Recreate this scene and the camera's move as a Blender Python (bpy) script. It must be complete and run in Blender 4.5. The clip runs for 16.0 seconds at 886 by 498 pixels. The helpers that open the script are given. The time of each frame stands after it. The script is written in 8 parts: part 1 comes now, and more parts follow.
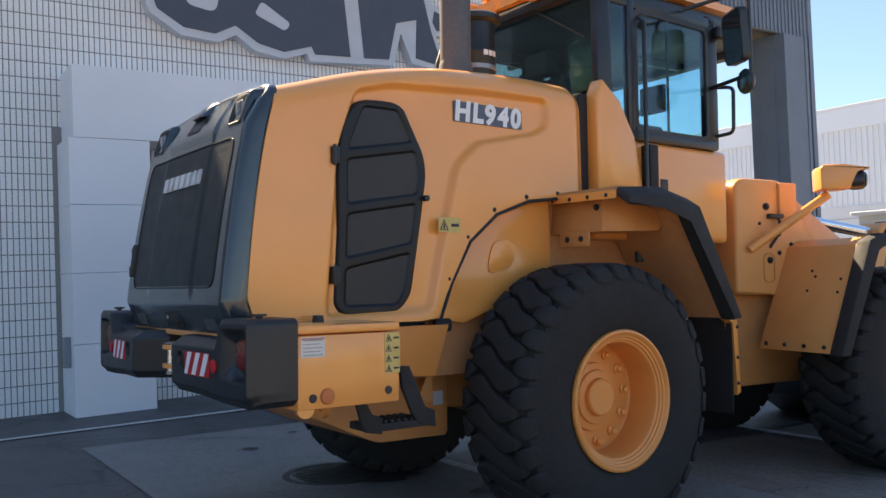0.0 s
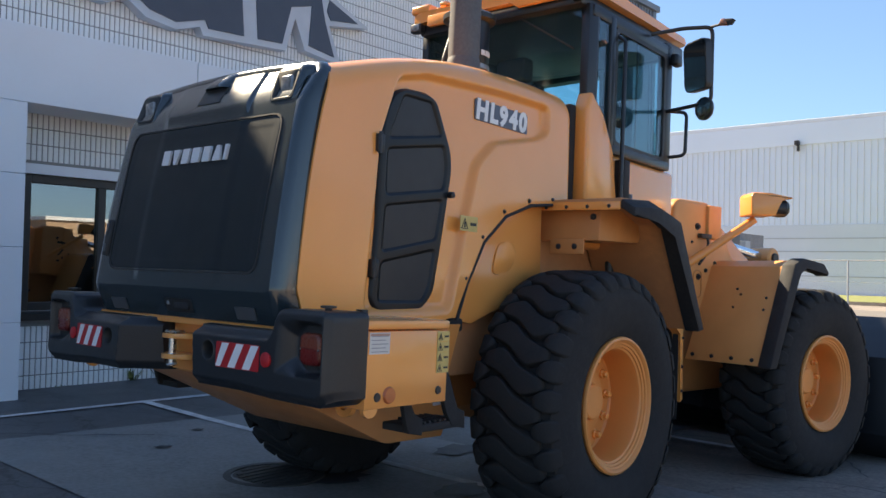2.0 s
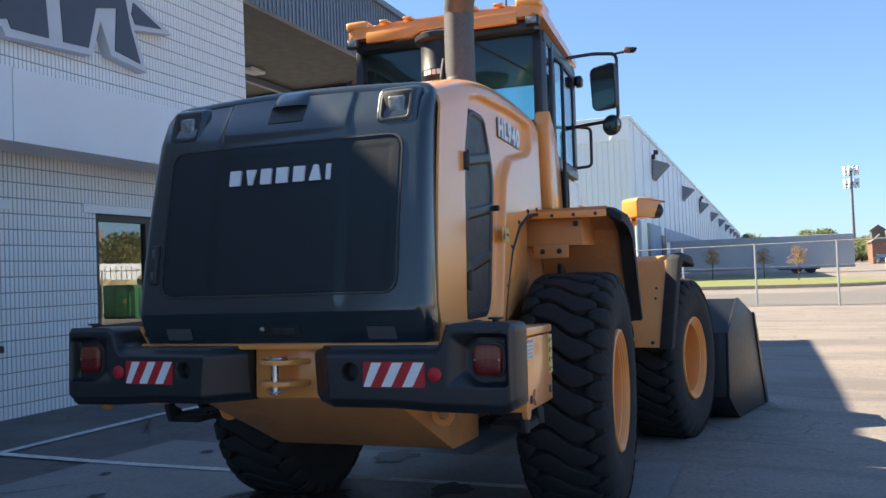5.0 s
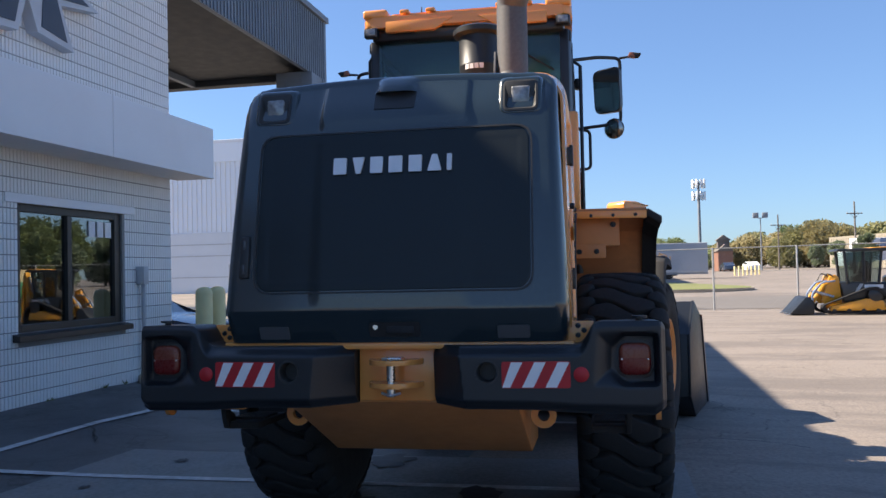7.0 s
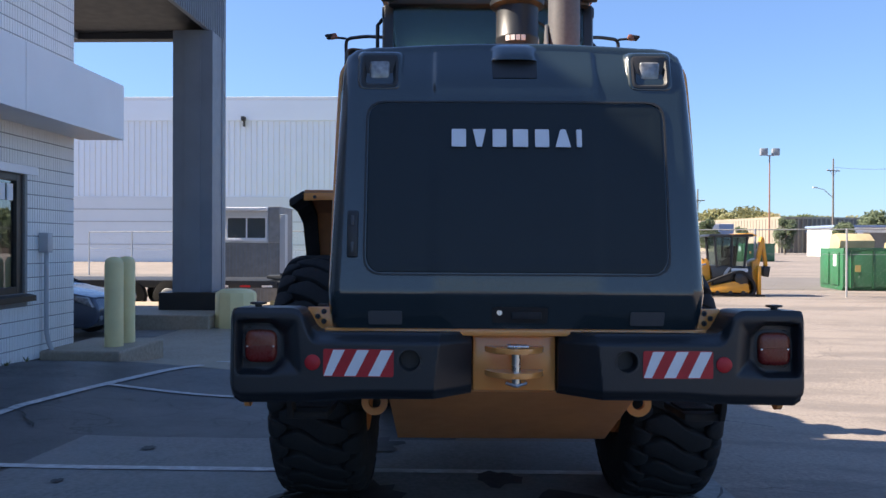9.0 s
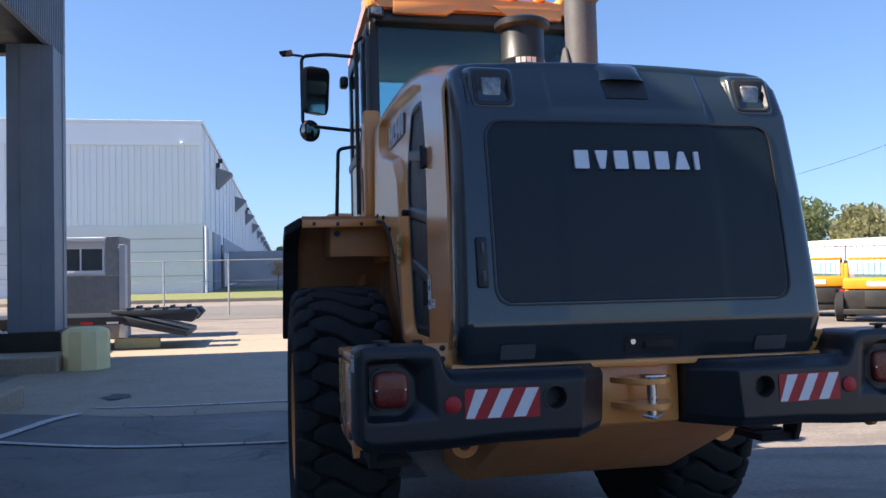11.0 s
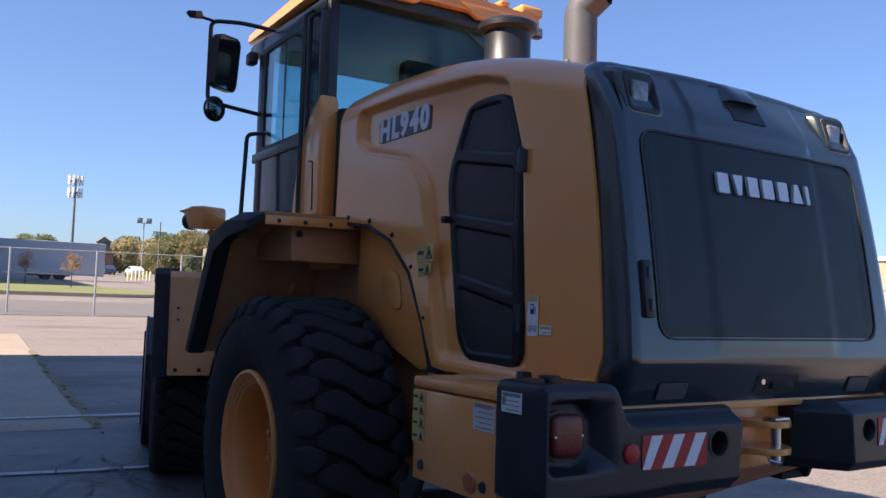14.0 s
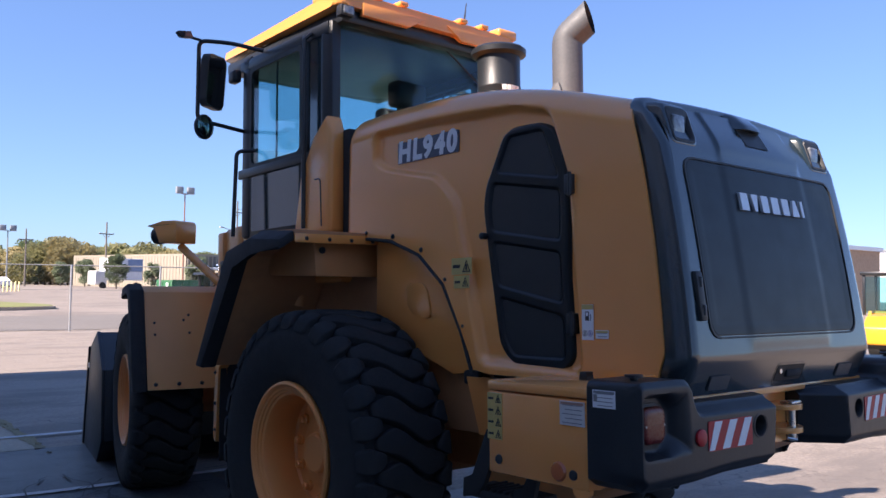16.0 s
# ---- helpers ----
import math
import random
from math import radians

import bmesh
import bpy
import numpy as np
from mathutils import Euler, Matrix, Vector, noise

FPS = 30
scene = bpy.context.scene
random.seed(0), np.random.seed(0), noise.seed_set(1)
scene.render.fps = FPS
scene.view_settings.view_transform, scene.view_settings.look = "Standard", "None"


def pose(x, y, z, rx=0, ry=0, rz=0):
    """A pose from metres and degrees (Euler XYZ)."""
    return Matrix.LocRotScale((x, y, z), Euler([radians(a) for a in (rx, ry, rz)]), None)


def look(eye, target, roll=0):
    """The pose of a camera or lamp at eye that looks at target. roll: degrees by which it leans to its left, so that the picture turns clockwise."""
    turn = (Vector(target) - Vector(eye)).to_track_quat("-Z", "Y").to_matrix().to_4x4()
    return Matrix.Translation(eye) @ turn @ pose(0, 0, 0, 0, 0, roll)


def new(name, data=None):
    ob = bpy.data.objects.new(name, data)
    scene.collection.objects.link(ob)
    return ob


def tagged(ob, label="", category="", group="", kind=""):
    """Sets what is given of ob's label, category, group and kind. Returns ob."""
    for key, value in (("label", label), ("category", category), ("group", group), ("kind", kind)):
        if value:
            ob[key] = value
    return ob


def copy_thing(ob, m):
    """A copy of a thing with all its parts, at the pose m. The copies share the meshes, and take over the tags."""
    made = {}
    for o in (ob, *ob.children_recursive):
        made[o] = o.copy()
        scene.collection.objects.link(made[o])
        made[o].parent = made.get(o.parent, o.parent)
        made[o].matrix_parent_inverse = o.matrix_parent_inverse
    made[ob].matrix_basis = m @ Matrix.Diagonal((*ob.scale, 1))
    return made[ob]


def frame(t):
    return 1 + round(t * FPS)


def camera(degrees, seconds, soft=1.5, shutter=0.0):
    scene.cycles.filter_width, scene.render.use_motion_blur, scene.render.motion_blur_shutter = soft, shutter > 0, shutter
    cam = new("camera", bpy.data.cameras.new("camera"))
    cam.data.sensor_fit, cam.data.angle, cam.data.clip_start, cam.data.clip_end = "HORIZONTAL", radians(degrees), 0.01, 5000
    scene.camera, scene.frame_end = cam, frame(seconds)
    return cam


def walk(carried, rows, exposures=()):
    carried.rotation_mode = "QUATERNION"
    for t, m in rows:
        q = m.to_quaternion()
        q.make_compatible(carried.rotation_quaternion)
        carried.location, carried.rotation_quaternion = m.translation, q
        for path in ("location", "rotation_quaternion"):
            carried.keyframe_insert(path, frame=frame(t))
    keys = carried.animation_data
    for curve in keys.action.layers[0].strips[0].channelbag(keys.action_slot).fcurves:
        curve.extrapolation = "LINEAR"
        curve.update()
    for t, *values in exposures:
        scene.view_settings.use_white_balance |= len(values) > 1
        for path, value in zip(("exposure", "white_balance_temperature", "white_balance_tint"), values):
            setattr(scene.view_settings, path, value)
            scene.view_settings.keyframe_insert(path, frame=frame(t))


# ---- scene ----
cam = camera(55.9, 16.0)
METRES, EYE, TILT, LEAN, TURN = 9.0, 1.345, 0.0, 0.0, -33.7
ROWS = [
    (0.0, 0.0, 0.0, 0.0, 0.03, 2.51, 0.65),
    (0.5, -0.0305, -0.002, -0.0015, -4.44, 3.23, -0.56),
    (1.0, -0.0651, -0.0056, 0.0001, -9.02, 3.05, -0.36),
    (1.5, -0.092, 0.0075, -0.0046, -11.62, 2.41, -1.13),
    (2.0, -0.1223, 0.0233, -0.0022, -13.58, 2.67, -2.59),
    (2.5, -0.1614, 0.031, -0.0027, -16.21, 2.79, -2.41),
    (3.0, -0.1915, 0.0386, -0.0034, -18.42, 2.56, -1.44),
    (3.5, -0.2186, 0.0571, -0.0032, -21.09, 2.75, -0.76),
    (4.0, -0.2496, 0.0659, -0.0042, -25.47, 3.19, -0.56),
    (4.5, -0.2855, 0.071, -0.003, -30.09, 3.28, 0.56),
    (7.0, -0.4049, 0.1737, -0.0031, -43.32, 3.38, 0.91),
    (7.5, -0.4243, 0.1987, -0.0034, -45.23, 2.62, 0.59),
    (8.0, -0.4514, 0.2232, -0.0004, -47.1, 1.85, 0.45),
    (8.5, -0.4621, 0.2491, -0.0038, -49.89, 1.4, 0.07),
    (9.0, -0.4664, 0.2821, 0.0015, -53.21, 1.58, -0.33),
    (9.5, -0.4822, 0.3128, 0.0019, -55.91, 2.37, -0.68),
    (12.0, -0.5038, 0.4709, 0.0083, -72.96, 4.48, 0.93),
    (12.5, -0.495, 0.4982, 0.0101, -76.23, 5.99, -0.79),
    (13.0, -0.4958, 0.528, 0.0094, -79.75, 6.37, -1.56),
    (13.5, -0.5019, 0.5581, 0.0114, -82.75, 5.4, -1.72),
    (14.0, -0.4984, 0.5821, 0.0093, -85.61, 3.98, -1.74),
    (14.5, -0.4941, 0.6089, 0.0144, -87.06, 3.88, -1.1),
    (15.0, -0.5009, 0.6322, 0.0139, -88.12, 4.36, -1.54),
    (15.5, -0.5159, 0.6529, 0.0157, -91.08, 4.05, -0.61),
    (16.0, -0.5353, 0.6602, 0.0138, -93.58, 4.0, 0.28),
]
EXPOSURES = [(0.0, 1.82, 9900, 12), (1.0, 1.68, 9200, 11), (2.0, 1.63, 8700, 10), (3.5, 1.64, 8250, 9), (4.7, 1.6, 7900, 8), (7.0, 1.22, 7400, 13), (8.5, 1.38, 7300, 14), (9.5, 1.48, 7300, 15), (12.0, 1.28, 7250, 14), (14.0, 1.18, 7200, 20), (15.0, 1.33, 7250, 21), (16.0, 1.42, 7120, 22)]
walk(cam, [(t, pose(0, 0, EYE, 0, 1.9, -1.2) @ pose(0, 0, 0, TILT, LEAN, TURN) @ pose(METRES * x, METRES * y, METRES * z, 90 + pitch, roll, yaw)) for t, x, y, z, yaw, pitch, roll in ROWS], EXPOSURES)

# ---- world, sun, exposure ----
SUN_FROM = Vector((0.1, 9.05, 8.3)).normalized()
sky = bpy.data.worlds.new("sky")
scene.world = sky
sky.use_nodes = True
sky_tex = sky.node_tree.nodes.new("ShaderNodeTexSky")
sky_tex.sky_type, sky_tex.sun_disc = "NISHITA", False
sky_tex.sun_elevation = math.asin(SUN_FROM.z)
sky_tex.sun_rotation = math.atan2(SUN_FROM.x, SUN_FROM.y)
sky_tex.air_density, sky_tex.dust_density, sky_tex.ozone_density = 1.0, 0.35, 2.0
soft_sky = sky.node_tree.nodes.new("ShaderNodeGamma")
soft_sky.inputs[1].default_value = 0.74
tint = sky.node_tree.nodes.new("ShaderNodeMix")
tint.data_type, tint.blend_type = "RGBA", "MULTIPLY"
tint.inputs[0].default_value, tint.inputs[7].default_value = 1.0, (0.552, 0.84, 1.29, 1)
sky.node_tree.links.new(sky_tex.outputs[0], soft_sky.inputs[0])
sky.node_tree.links.new(soft_sky.outputs[0], tint.inputs[6])
sky.node_tree.links.new(tint.outputs[2], sky.node_tree.nodes["Background"].inputs[0])
sky.node_tree.nodes["Background"].inputs[1].default_value = 0.1
sun_data = bpy.data.lights.new("sun", "SUN")
sun_data.energy, sun_data.angle, sun_data.color = 5.0, radians(0.53), (1.0, 0.95, 0.86)
sun = new("sun", sun_data)
sun.matrix_world = look(SUN_FROM * 60, (0, 0, 0))


# ---- materials ----
def material(name, base, rough=0.6, metal=0.0, grain=None, grain_scale=60.0, stain=None, stain_scale=3.0, bump=0.0, bump_scale=120.0, coat=0.0, spread=0.5):
    """A surface with variation at two scales: large stains and fine grain, and fine relief."""
    m = bpy.data.materials.new(name)
    m.use_nodes = True
    nt = m.node_tree
    b = nt.nodes["Principled BSDF"]
    b.inputs["Roughness"].default_value, b.inputs["Metallic"].default_value = rough, metal
    b.inputs["Coat Weight"].default_value = coat
    b.inputs["Coat Roughness"].default_value = 0.12
    at = nt.nodes.new("ShaderNodeTexCoord")
    col = nt.nodes.new("ShaderNodeRGB")
    col.outputs[0].default_value = (*base, 1)
    out = col.outputs[0]
    for other, scale, share in ((stain, stain_scale, 1.0), (grain, grain_scale, 1.0)):
        if other is None:
            continue
        n = nt.nodes.new("ShaderNodeTexNoise")
        n.inputs["Scale"].default_value, n.inputs["Detail"].default_value = scale, 5
        nt.links.new(at.outputs["Object"], n.inputs["Vector"])
        ramp = nt.nodes.new("ShaderNodeMapRange")
        ramp.inputs[1].default_value, ramp.inputs[2].default_value = 0.5 - spread * 0.35, 0.5 + spread * 0.35
        nt.links.new(n.outputs[0], ramp.inputs[0])
        mix = nt.nodes.new("ShaderNodeMix")
        mix.data_type = "RGBA"
        nt.links.new(ramp.outputs[0], mix.inputs[0])
        nt.links.new(out, mix.inputs[6])
        mix.inputs[7].default_value = (*other, 1)
        out = mix.outputs[2]
    nt.links.new(out, b.inputs["Base Color"])
    rn = nt.nodes.new("ShaderNodeTexNoise")
    rn.inputs["Scale"].default_value = stain_scale * 4
    nt.links.new(at.outputs["Object"], rn.inputs["Vector"])
    rr = nt.nodes.new("ShaderNodeMapRange")
    rr.inputs[3].default_value, rr.inputs[4].default_value = max(0.02, rough * 0.8), min(1.0, rough * 1.2)
    nt.links.new(rn.outputs[0], rr.inputs[0])
    nt.links.new(rr.outputs[0], b.inputs["Roughness"])
    if bump:
        n = nt.nodes.new("ShaderNodeTexNoise")
        n.inputs["Scale"].default_value, n.inputs["Detail"].default_value = bump_scale, 4
        nt.links.new(at.outputs["Object"], n.inputs["Vector"])
        bp = nt.nodes.new("ShaderNodeBump")
        bp.inputs["Strength"].default_value, bp.inputs["Distance"].default_value = bump, 0.004
        nt.links.new(n.outputs[0], bp.inputs["Height"])
        nt.links.new(bp.outputs[0], b.inputs["Normal"])
    return m


def glass_material(name, tint, rough=0.0, gleam=0.035):
    """Clear glazing: a sharp reflection over a tinted, see-through pane."""
    m = bpy.data.materials.new(name)
    m.use_nodes = True
    nt = m.node_tree
    nt.nodes.remove(nt.nodes["Principled BSDF"])
    clear, gloss, mix, edge, power, gain = (nt.nodes.new(k) for k in ("ShaderNodeBsdfTransparent", "ShaderNodeBsdfGlossy", "ShaderNodeMixShader", "ShaderNodeLayerWeight", "ShaderNodeMath", "ShaderNodeMath"))
    clear.inputs[0].default_value = (*tint, 1)
    gloss.inputs[0].default_value = (0.95, 0.97, 1, 1)
    gloss.inputs["Roughness"].default_value = rough
    power.operation, gain.operation = "POWER", "MULTIPLY_ADD"
    power.inputs[1].default_value = 4.0
    gain.inputs[1].default_value, gain.inputs[2].default_value = 0.9 - gleam, gleam
    nt.links.new(edge.outputs["Facing"], power.inputs[0])
    nt.links.new(power.outputs[0], gain.inputs[0])
    nt.links.new(gain.outputs[0], mix.inputs[0])
    nt.links.new(clear.outputs[0], mix.inputs[1])
    nt.links.new(gloss.outputs[0], mix.inputs[2])
    nt.links.new(mix.outputs[0], nt.nodes["Material Output"].inputs[0])
    return m


YELLOW = material("loader_yellow_paint", (0.91, 0.345, 0.085), 0.24, stain=(0.86, 0.325, 0.08), stain_scale=2.5, bump=0.006, bump_scale=220, coat=0.5)
YELLOW.node_tree.nodes["Principled BSDF"].inputs["Sheen Weight"].default_value = 0.06
FRAME_YELLOW = material("frame_yellow_paint", (0.62, 0.25, 0.082), 0.5, stain=(0.52, 0.21, 0.072), stain_scale=4, bump=0.08, bump_scale=160)
SATIN_YELLOW = material("satin_yellow_paint", (0.82, 0.30, 0.08), 0.42, stain=(0.76, 0.275, 0.072), stain_scale=3, bump=0.02, bump_scale=180)
# same yellow made paler: veiling haze over the front end mixed into the colour
HAZED_YELLOW = material("yellow_paint_with_haze", (0.82, 0.365, 0.125), 0.45, stain=(0.75, 0.33, 0.11), stain_scale=3, bump=0.02, bump_scale=180)
# duller yellow: the shade inside the wheel arches is put into the colour
ARCH_SHADE_YELLOW = material("arch_shade_paint", (0.60, 0.26, 0.105), 0.7, grain=(0.48, 0.21, 0.09), grain_scale=20, stain=(0.46, 0.20, 0.09), stain_scale=3, bump=0.1)
CHROME = material("cylinder_chrome", (0.75, 0.77, 0.82), 0.14, 1.0, bump=0.25, bump_scale=30)
BLACK = material("black_plastic", (0.0125, 0.024, 0.030), 0.23, grain=(0.017, 0.030, 0.036), grain_scale=300, stain=(0.017, 0.029, 0.035), bump=0.03, bump_scale=500, coat=0.9)
CAST = material("counterweight_black_paint", (0.009, 0.012, 0.016), 0.42, grain=(0.015, 0.018, 0.022), grain_scale=150, stain=(0.014, 0.017, 0.021), bump=0.1, bump_scale=90)
RUBBER = material("tyre_rubber", (0.018, 0.0185, 0.020), 0.88, grain=(0.026, 0.0265, 0.028), grain_scale=70, stain=(0.028, 0.028, 0.028), stain_scale=5, bump=0.3, bump_scale=140)
RUBBER.node_tree.nodes["Principled BSDF"].inputs["Specular IOR Level"].default_value = 0.25
RUBBER_FLAP = material("rubber_flap", (0.012, 0.013, 0.015), 0.8, grain=(0.022, 0.022, 0.024), stain=(0.02, 0.02, 0.022), bump=0.15)
CAB_BLACK = material("cab_frame_paint", (0.013, 0.015, 0.018), 0.35, stain=(0.02, 0.022, 0.026), bump=0.05)
STEEL = material("bright_steel", (0.62, 0.62, 0.62), 0.28, 1.0, stain=(0.5, 0.5, 0.5), stain_scale=8)
EXHAUST = material("exhaust_grey_metal", (0.08, 0.085, 0.095), 0.58, 0.0, grain=(0.09, 0.095, 0.105), stain=(0.068, 0.073, 0.082), stain_scale=6, bump=0.04)
GREY_BAND = material("brushed_clamp_band", (0.34, 0.35, 0.36), 0.4, 0.6, stain=(0.28, 0.29, 0.3), stain_scale=9)
SILVER = material("silver_badge", (0.72, 0.74, 0.76), 0.35, 0.2, stain=(0.66, 0.68, 0.7), stain_scale=12)
WHITE = material("white_film", (0.78, 0.79, 0.8), 0.45, stain=(0.72, 0.73, 0.74), stain_scale=14)
RED = material("red_reflector", (0.52, 0.014, 0.02), 0.5, stain=(0.45, 0.012, 0.018), stain_scale=20)
LAMP_RED = material("tail_lamp_lens", (0.17, 0.011, 0.009), 0.28, stain=(0.14, 0.009, 0.008), stain_scale=30)
LAMP_AMBER = material("lamp_upper_lens", (0.22, 0.045, 0.024), 0.28, stain=(0.18, 0.036, 0.02), stain_scale=30)
AMBER = material("amber_lens", (0.55, 0.13, 0.03), 0.3, stain=(0.48, 0.11, 0.03), stain_scale=30, coat=0.5)
LENS = material("lamp_lens", (0.32, 0.33, 0.34), 0.18, 0.2, stain=(0.12, 0.125, 0.13), stain_scale=30, coat=0.6)
STICKER = material("sticker_yellow", (0.62, 0.45, 0.15), 0.45, stain=(0.54, 0.39, 0.13), stain_scale=20)
INK = material("printed_ink", (0.02, 0.02, 0.022), 0.5, stain=(0.03, 0.03, 0.03))
MIRROR = material("mirror_glass", (0.34, 0.345, 0.34), 0.06, 1.0)
AMBER_DULL = material("faded_amber_lens", (0.30, 0.11, 0.06), 0.4, stain=(0.25, 0.09, 0.05), stain_scale=30)
GLASS = glass_material("cab_glass", (0.66, 0.86, 0.88))
GLASS_DARK = material("dark_pane", (0.03, 0.045, 0.05), 0.08, stain=(0.035, 0.05, 0.055), coat=0.5)
BADGE_DARK = material("badge_backing", (0.07, 0.085, 0.12), 0.4, stain=(0.08, 0.095, 0.13))


def mesh_material():
    """Black sheet with a close pattern of punched holes."""
    m = material("perforated_mesh", (0.016, 0.02, 0.024), 0.5, stain=(0.02, 0.024, 0.028))
    nt = m.node_tree
    b = nt.nodes["Principled BSDF"]
    v = nt.nodes.new("ShaderNodeTexVoronoi")
    v.inputs["Scale"].default_value, v.inputs["Randomness"].default_value = 170.0, 0.0
    at = nt.nodes.new("ShaderNodeTexCoord")
    nt.links.new(at.outputs["Object"], v.inputs["Vector"])
    ramp = nt.nodes.new("ShaderNodeMapRange")
    ramp.inputs[1].default_value, ramp.inputs[2].default_value = 0.28, 0.36
    nt.links.new(v.outputs["Distance"], ramp.inputs[0])
    mix = nt.nodes.new("ShaderNodeMix")
    mix.data_type = "RGBA"
    mix.inputs[6].default_value = (0.002, 0.002, 0.003, 1)
    mix.inputs[7].default_value = (0.015, 0.017, 0.02, 1)
    nt.links.new(ramp.outputs[0], mix.inputs[0])
    nt.links.new(mix.outputs[2], b.inputs["Base Color"])
    bp = nt.nodes.new("ShaderNodeBump")
    bp.inputs["Strength"].default_value, bp.inputs["Distance"].default_value = 0.3, 0.001
    nt.links.new(ramp.outputs[0], bp.inputs["Height"])
    nt.links.new(bp.outputs[0], b.inputs["Normal"])
    return m


MESH = mesh_material()


DOOR_BLACK = material("grille_door_black", (0.006, 0.0125, 0.0165), 0.46, grain=(0.009, 0.0165, 0.021), grain_scale=320, stain=(0.0085, 0.016, 0.020), stain_scale=2, bump=0.05, bump_scale=420, coat=0.12)
DOOR_BLACK.node_tree.nodes["Principled BSDF"].inputs["Specular IOR Level"].default_value = 0.3
CONCRETE = material("concrete", (0.335, 0.27, 0.2), 0.72, grain=(0.385, 0.315, 0.235), grain_scale=25, stain=(0.25, 0.2, 0.15), stain_scale=0.7, bump=0.4, bump_scale=60)
PLATE_GREY = material("dull_grey_plate", (0.085, 0.092, 0.1), 0.4, stain=(0.07, 0.077, 0.085))
PRINT_GREY = material("grey_print", (0.2, 0.2, 0.21), 0.5, stain=(0.25, 0.25, 0.26), stain_scale=40)
PRINT_BLUE = material("blue_print", (0.2, 0.2, 0.4), 0.5, stain=(0.25, 0.25, 0.42), stain_scale=40)
LABEL_WORN = material("worn_label_film", (0.68, 0.65, 0.62), 0.5, grain=(0.6, 0.57, 0.54), grain_scale=90, stain=(0.62, 0.59, 0.56), stain_scale=30)
LABEL_HEAD = material("faded_red_print", (0.42, 0.2, 0.14), 0.5, stain=(0.46, 0.26, 0.2), stain_scale=40)
GRILLE_BLACK = material("moulded_grille_black", (0.006, 0.008, 0.011), 0.38, grain=(0.009, 0.012, 0.015), grain_scale=260, stain=(0.008, 0.011, 0.014), bump=0.03, bump_scale=400)
GRILLE_BLACK.node_tree.nodes["Principled BSDF"].inputs["Specular IOR Level"].default_value = 0.32


def cracked(m, cell, width, dark, patch=None):
    """Adds a wandering network of thin cracks, and worn patches, to a paved surface."""
    nt = m.node_tree
    b = nt.nodes["Principled BSDF"]
    base = b.inputs["Base Color"].links[0].from_socket
    at = nt.nodes.new("ShaderNodeTexCoord")
    warp = nt.nodes.new("ShaderNodeTexNoise")
    warp.inputs["Scale"].default_value, warp.inputs["Detail"].default_value = 1.3, 6
    nt.links.new(at.outputs["Object"], warp.inputs["Vector"])
    push = nt.nodes.new("ShaderNodeMix")
    push.data_type, push.blend_type = "RGBA", "LINEAR_LIGHT"
    push.inputs[0].default_value = 0.55
    nt.links.new(at.outputs["Object"], push.inputs[6])
    nt.links.new(warp.outputs[1], push.inputs[7])
    for scale, wide, depth in ((1 / cell, width / cell, 0.75), (2.6 / cell, width * 1.6 / cell, 0.35)):
        v = nt.nodes.new("ShaderNodeTexVoronoi")
        v.feature = "DISTANCE_TO_EDGE"
        v.inputs["Scale"].default_value = scale
        nt.links.new(push.outputs[2], v.inputs["Vector"])
        near = nt.nodes.new("ShaderNodeMapRange")
        near.inputs[1].default_value, near.inputs[2].default_value = 0.0, wide
        near.inputs[3].default_value, near.inputs[4].default_value = depth, 0.0
        nt.links.new(v.outputs["Distance"], near.inputs[0])
        mix = nt.nodes.new("ShaderNodeMix")
        mix.data_type = "RGBA"
        mix.inputs[7].default_value = (*dark, 1)
        nt.links.new(near.outputs[0], mix.inputs[0])
        nt.links.new(base, mix.inputs[6])
        base = mix.outputs[2]
    if patch:
        stretch = nt.nodes.new("ShaderNodeMapping")
        stretch.inputs["Scale"].default_value = (1.0, 0.3, 1.0)
        nt.links.new(at.outputs["Object"], stretch.inputs["Vector"])
        for scale, lo, hi, amount in ((0.5, 0.51, 0.60, 0.6), (1.7, 0.53, 0.64, 0.55)):
            n = nt.nodes.new("ShaderNodeTexNoise")
            n.inputs["Scale"].default_value, n.inputs["Detail"].default_value, n.inputs["Roughness"].default_value = scale, 8, 0.65
            nt.links.new(stretch.outputs[0], n.inputs["Vector"])
            r = nt.nodes.new("ShaderNodeMapRange")
            r.inputs[1].default_value, r.inputs[2].default_value, r.inputs[4].default_value = lo, hi, amount
            nt.links.new(n.outputs[0], r.inputs[0])
            mix = nt.nodes.new("ShaderNodeMix")
            mix.data_type = "RGBA"
            mix.inputs[7].default_value = (*patch, 1)
            nt.links.new(r.outputs[0], mix.inputs[0])
            nt.links.new(base, mix.inputs[6])
            base = mix.outputs[2]
    nt.links.new(base, b.inputs["Base Color"])
    return m


LOT = cracked(material("worn_asphalt", (0.207, 0.176, 0.152), 0.85, grain=(0.275, 0.233, 0.2), grain_scale=30, stain=(0.143, 0.122, 0.107), stain_scale=0.16, bump=0.7, bump_scale=50), 4.0, 0.012, (0.05, 0.044, 0.04), (0.13, 0.112, 0.1))
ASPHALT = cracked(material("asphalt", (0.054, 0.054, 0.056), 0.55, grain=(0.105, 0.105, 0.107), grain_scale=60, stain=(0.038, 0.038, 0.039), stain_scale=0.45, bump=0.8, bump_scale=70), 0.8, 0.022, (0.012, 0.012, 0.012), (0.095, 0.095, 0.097))
